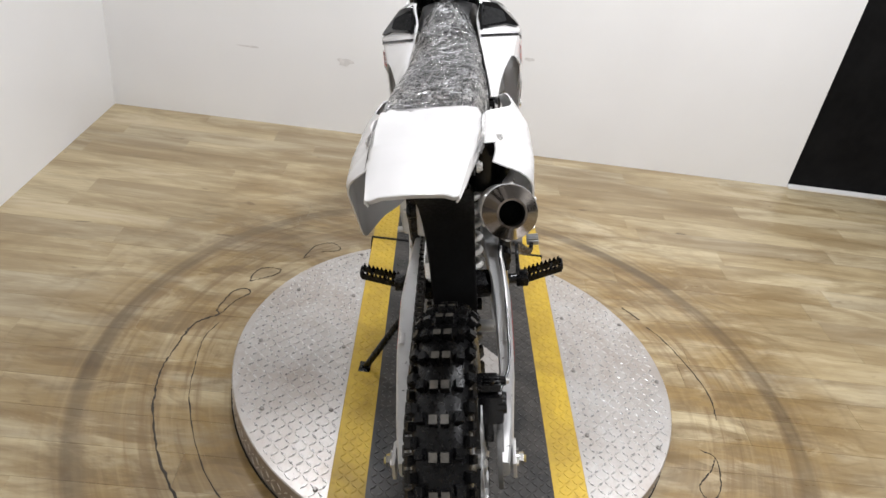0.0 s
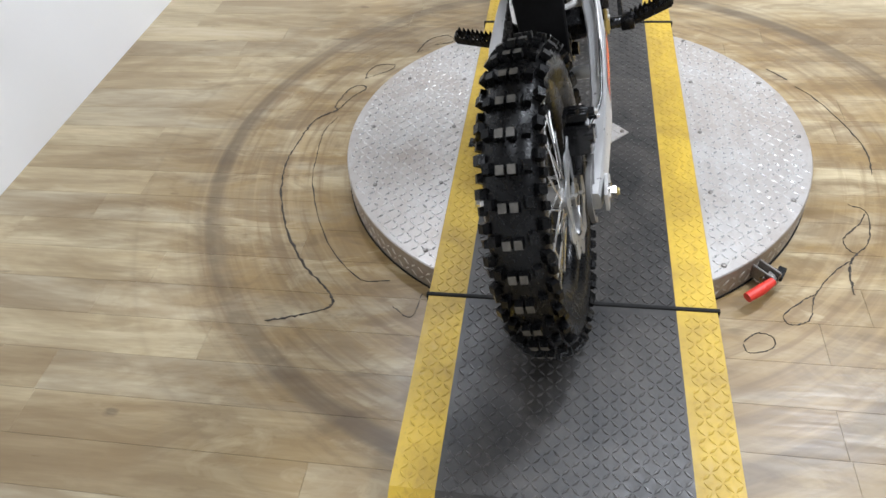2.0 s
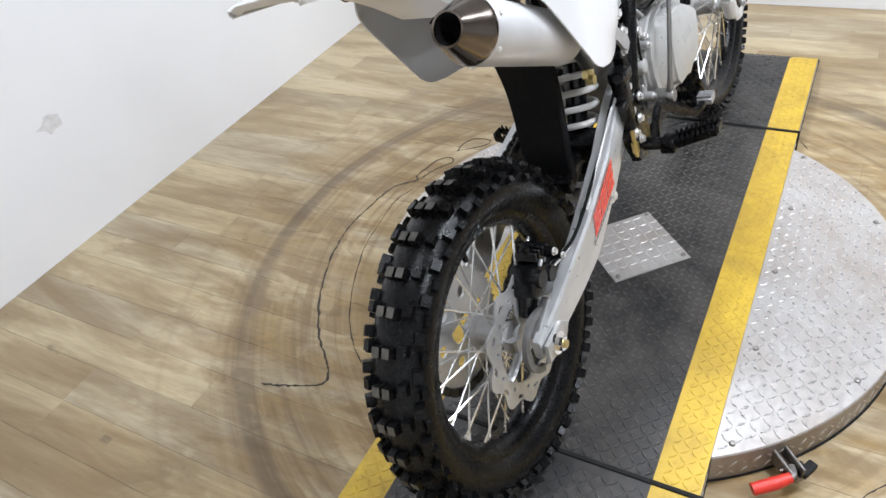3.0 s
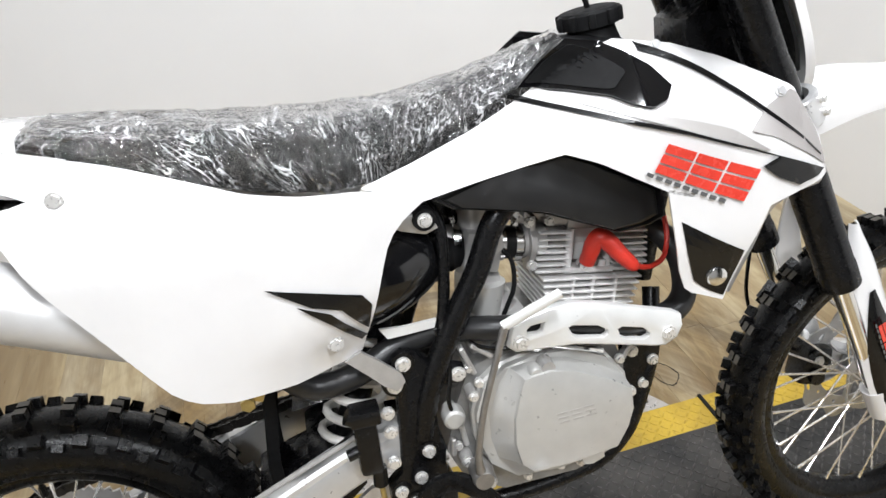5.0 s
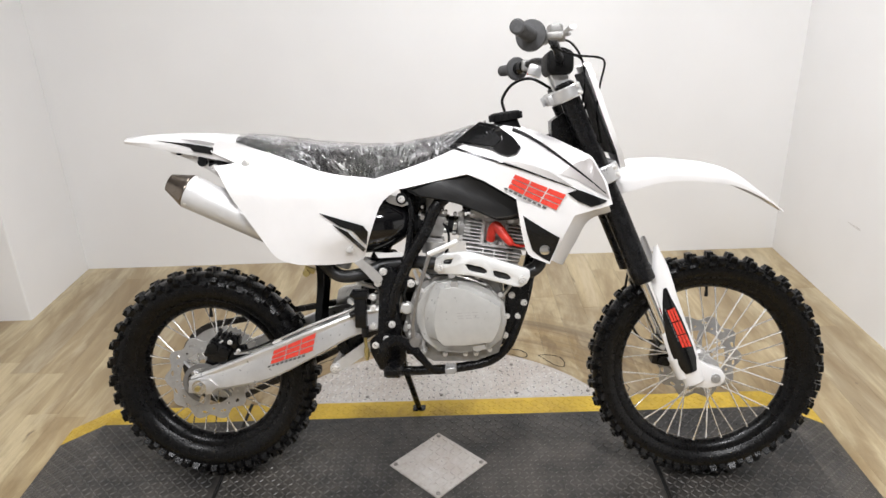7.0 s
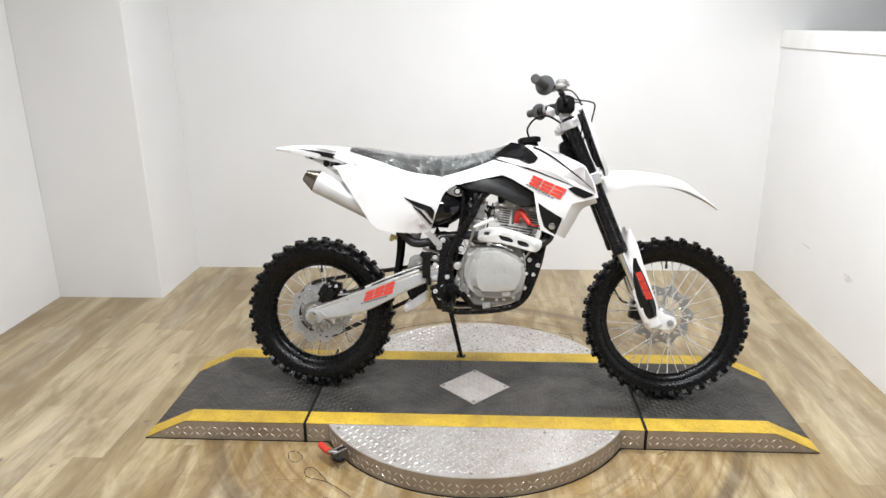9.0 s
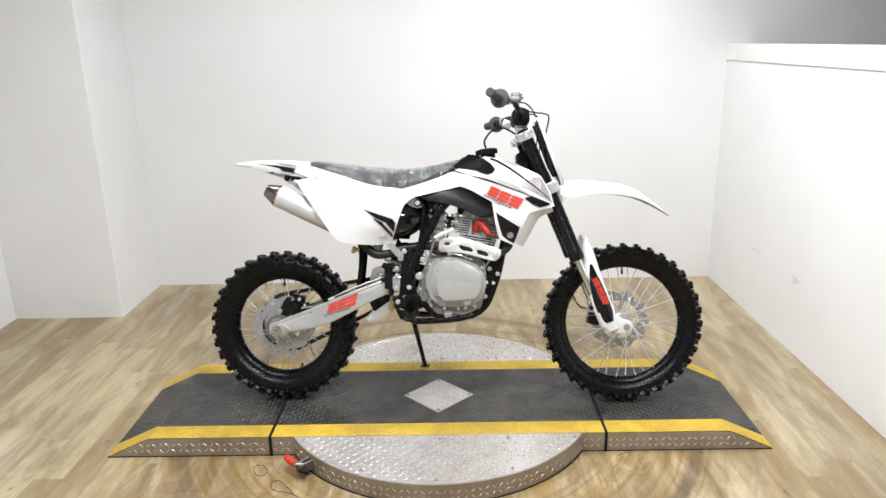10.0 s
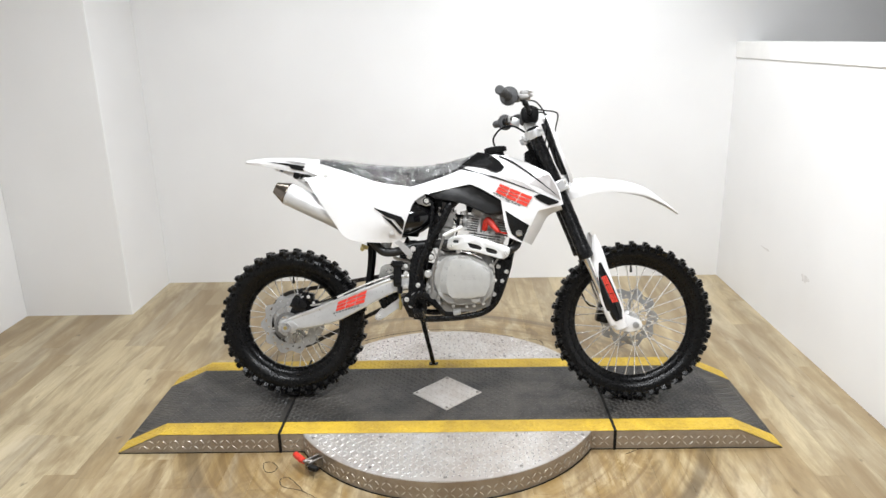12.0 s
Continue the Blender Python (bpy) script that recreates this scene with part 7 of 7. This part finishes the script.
for x, z in ((0.515, 0.590), (0.515, 0.558), (0.513, 0.505)):
    bolt(mc, (x, -0.122, z), 0.008)
# side stand
bm = bmesh.new()
foot = Vector((0.594, 0.311, 0.069))
piv = Vector((0.550, 0.112, 0.365))
add_tube(bm, [piv, piv.lerp(foot, 0.5), foot], [0.012, 0.0105, 0.010], 4, 12)
add_box(bm, foot + Vector((0.0, 0.004, -0.004)), (0.045, 0.036, 0.008), pose(0, 0, 0, 12.1, 0, 0), 0.003, 2)
stand = part("side_stand", bm, M_FRAME, bike, "black side stand resting on the yellow band")
bm = bmesh.new()
pts = [piv.lerp(foot, 0.05 + 0.40 * k / 40) + Vector((0.016 + 0.005 * math.cos(k * 1.3), 0.005 * math.sin(k * 1.3), 0)) for k in range(41)]
add_tube(bm, pts, 0.0016, 1, 5, False)
part("stand_spring", bm, M_CHROME, stand)

# ---- red-handled lock clamp beside the turntable ----
CL = Matrix.Translation((-0.508, -0.480, 0.0)) @ pose(0, 0, 0, 0, 0, 43)
clamp = thing("toggle_clamp", CL, "steel toggle clamp with a red handle at the turntable rim", "clamp")
bm = bmesh.new()
add_box(bm, (0.020, 0.0, 0.045), (0.085, 0.006, 0.040), None, 0.002)
add_box(bm, (0.020, 0.026, 0.045), (0.085, 0.006, 0.040), None, 0.002)
add_box(bm, (0.055, 0.013, 0.042), (0.012, 0.075, 0.060), None, 0.002)
part("bracket", bm, M_SCREW, clamp, "", 0)
bm = bmesh.new()
add_cyl(bm, (0.0, -0.012, 0.050), (0.0, 0.040, 0.050), 0.0065, seg=14)
add_cyl(bm, (-0.025, 0.013, 0.040), (0.06, 0.013, 0.040), 0.0085, seg=14)
part("pin", bm, M_DARKMETAL, clamp)
bm = bmesh.new()
add_tube(bm, [(0.0, 0.013, 0.054), (-0.018, 0.022, 0.058), (-0.026, 0.040, 0.056)], 0.007, 4, 8)
part("arm", bm, M_SCREW, clamp)
bm = bmesh.new()
add_tube(bm, [(-0.022, 0.030, 0.057), (-0.020, 0.065, 0.052), (-0.014, 0.108, 0.046)], [0.0105, 0.0135, 0.0125], 6, 14)
part("handle", bm, M_RED, clamp, "red plastic-dipped handle")
bm = bmesh.new()
add_box(bm, (-0.012, -0.016, 0.044), (0.020, 0.040, 0.016), pose(0, 0, 0, 0, 0, 20), 0.004, 2)
part("hook", bm, M_RUBBERSTRIP, clamp)

# ---- scuffs on the walls ----
for (px, py, pz), ax, wd, ht, sdn in (((X1, 0.615, 0.383), "x", 0.045, 0.022, 1), ((X1, 1.095, 0.40), "x", 0.055, 0.006, 2), ((-0.35, Y1, 0.42), "y", 0.05, 0.03, 3), ((X1, -0.30, 0.52), "x", 0.03, 0.012, 4)):
    rnd = random.Random(sdn)
    bm = bmesh.new()
    ring = []
    for k in range(14):
        a = 2 * math.pi * k / 14
        q_ = 0.6 + 0.6 * rnd.random()
        u, w_ = wd * math.cos(a) * q_, ht * math.sin(a) * q_
        ring.append(bm.verts.new((px - 0.0012, py + u, pz + w_) if ax == "x" else (px + u, py - 0.0012, pz + w_)))
    bm.faces.new(ring)
    finish("wall_scuff", bm, M_SCUFF, None, "faint grey scuff on the white wall", 0, "wall scuff", "wall scuffs")

# ---- torn cut lines in the vinyl round the turntable ----
def tear(polar, width, seed):
    """A ragged dark line on the floor along points of (radius, degrees)."""
    rnd = random.Random(seed)
    c = spline([(r * math.cos(radians(a)), r * math.sin(radians(a)), 0.0) for r, a in polar], 10)
    bm = bmesh.new()
    rows = []
    for k, p in enumerate(c):
        d = (c[min(k + 1, len(c) - 1)] - c[max(k - 1, 0)]).normalized()
        nn = Vector((-d.y, d.x, 0))
        w = width * (0.30 + 1.0 * rnd.random())
        o = (rnd.random() - 0.5) * width * 1.5
        rows.append([p + nn * (o - w) + Vector((0, 0, 0.0042)), p + nn * o + Vector((0, 0, 0.0052)), p + nn * (o + w) + Vector((0, 0, 0.0042))])
    add_skin(bm, rows)
    t_ = finish("floor_tear", bm, M_CRACK, None, "dark ragged tear in the vinyl floor", 0, "floor tear", "floor tears")
    return t_


# the long cut behind the turntable, its loops and the inner line
tear([(1.057, 133.5), (0.981, 135.7), (0.900, 137.5), (0.880, 134), (0.893, 126), (0.903, 115), (0.911, 103.5), (0.912, 95), (0.898, 88), (0.896, 84), (0.886, 80), (0.850, 76.8), (0.836, 75)], 0.0034, 1)
tear([(0.838, 75.6), (0.861, 74), (0.870, 67.1), (0.842, 64.4), (0.817, 65.6), (0.833, 69.8), (0.835, 74.7)], 0.0026, 2)
tear([(0.854, 60.2), (0.866, 61.4), (0.892, 57.4), (0.877, 54.7), (0.837, 53), (0.826, 55.3), (0.850, 60)], 0.0021, 3)
tear([(0.842, 43.3), (0.850, 44.7), (0.895, 39.2), (0.886, 34.8), (0.838, 34.1), (0.828, 36.1), (0.848, 39.5)], 0.0021, 4)
tear([(0.714, 148), (0.790, 150), (0.793, 145.7)], 0.0016, 12)
tear([(0.737, 140.2), (0.795, 135.1), (0.806, 121), (0.814, 104), (0.819, 92.7), (0.832, 84.5), (0.819, 78.5)], 0.0017, 5)
# cuts on the near side
tear([(0.815, -52), (0.822, -58)], 0.0034, 6)
tear([(0.818, -61), (0.828, -67), (0.836, -76.3), (0.848, -85.9), (0.838, -94.1)], 0.0024, 7)
tear([(0.764, -104.6), (0.810, -105.9), (0.827, -113.1), (0.811, -118), (0.778, -116.9), (0.772, -114.4), (0.796, -109.9), (0.806, -106.4)], 0.0020, 8)
tear([(0.812, -118), (0.812, -122.3), (0.839, -126), (0.857, -127.9)], 0.0032, 13)
tear([(0.810, -119.8), (0.788, -125.5), (0.794, -132.6), (0.828, -137.6), (0.813, -141), (0.784, -140.2), (0.784, -134.4), (0.793, -131.8)], 0.0018, 9)
tear([(0.797, -150.1), (0.791, -147.1), (0.814, -145.4), (0.836, -146.1), (0.841, -148), (0.828, -150.8), (0.803, -150.5)], 0.0016, 10)
tear([(0.69, -24), (0.86, -20), (0.80, -27)], 0.0012, 11)

# ---- floor planks ----
PW, PL = 0.118, 0.915
bm = bmesh.new()
add_box(bm, (0, 0, 0), (PW - 0.0005, PL - 0.0005, 0.005))
top = [e for e in bm.edges if all(v.co.z > 0 for v in e.verts)]
bmesh.ops.bevel(bm, geom=top, offset=0.0003, segments=1, affect="EDGES")
plank_me = bpy.data.meshes.new("plank")
bm.to_mesh(plank_me)
bm.free()
plank_me.materials.append(M_FLOOR)
i = 0
x = X0 + PW / 2
while x < X1 + 0.12:
    y = Y0 - random.random() * PL
    while y < Y1:
        ya, yb = max(y, Y0 - 0.01), min(y + PL, Y1 + 0.01)
        if yb - ya > 0.02:
            o = new("plank", plank_me)
            o.location = (x, (ya + yb) / 2, 0.0008)
            o.scale = (1, (yb - ya) / PL, 1)
            o.rotation_euler = (0, 0, math.pi if random.random() < 0.5 else 0)
            o.parent = floor
        y += PL
    x += PW
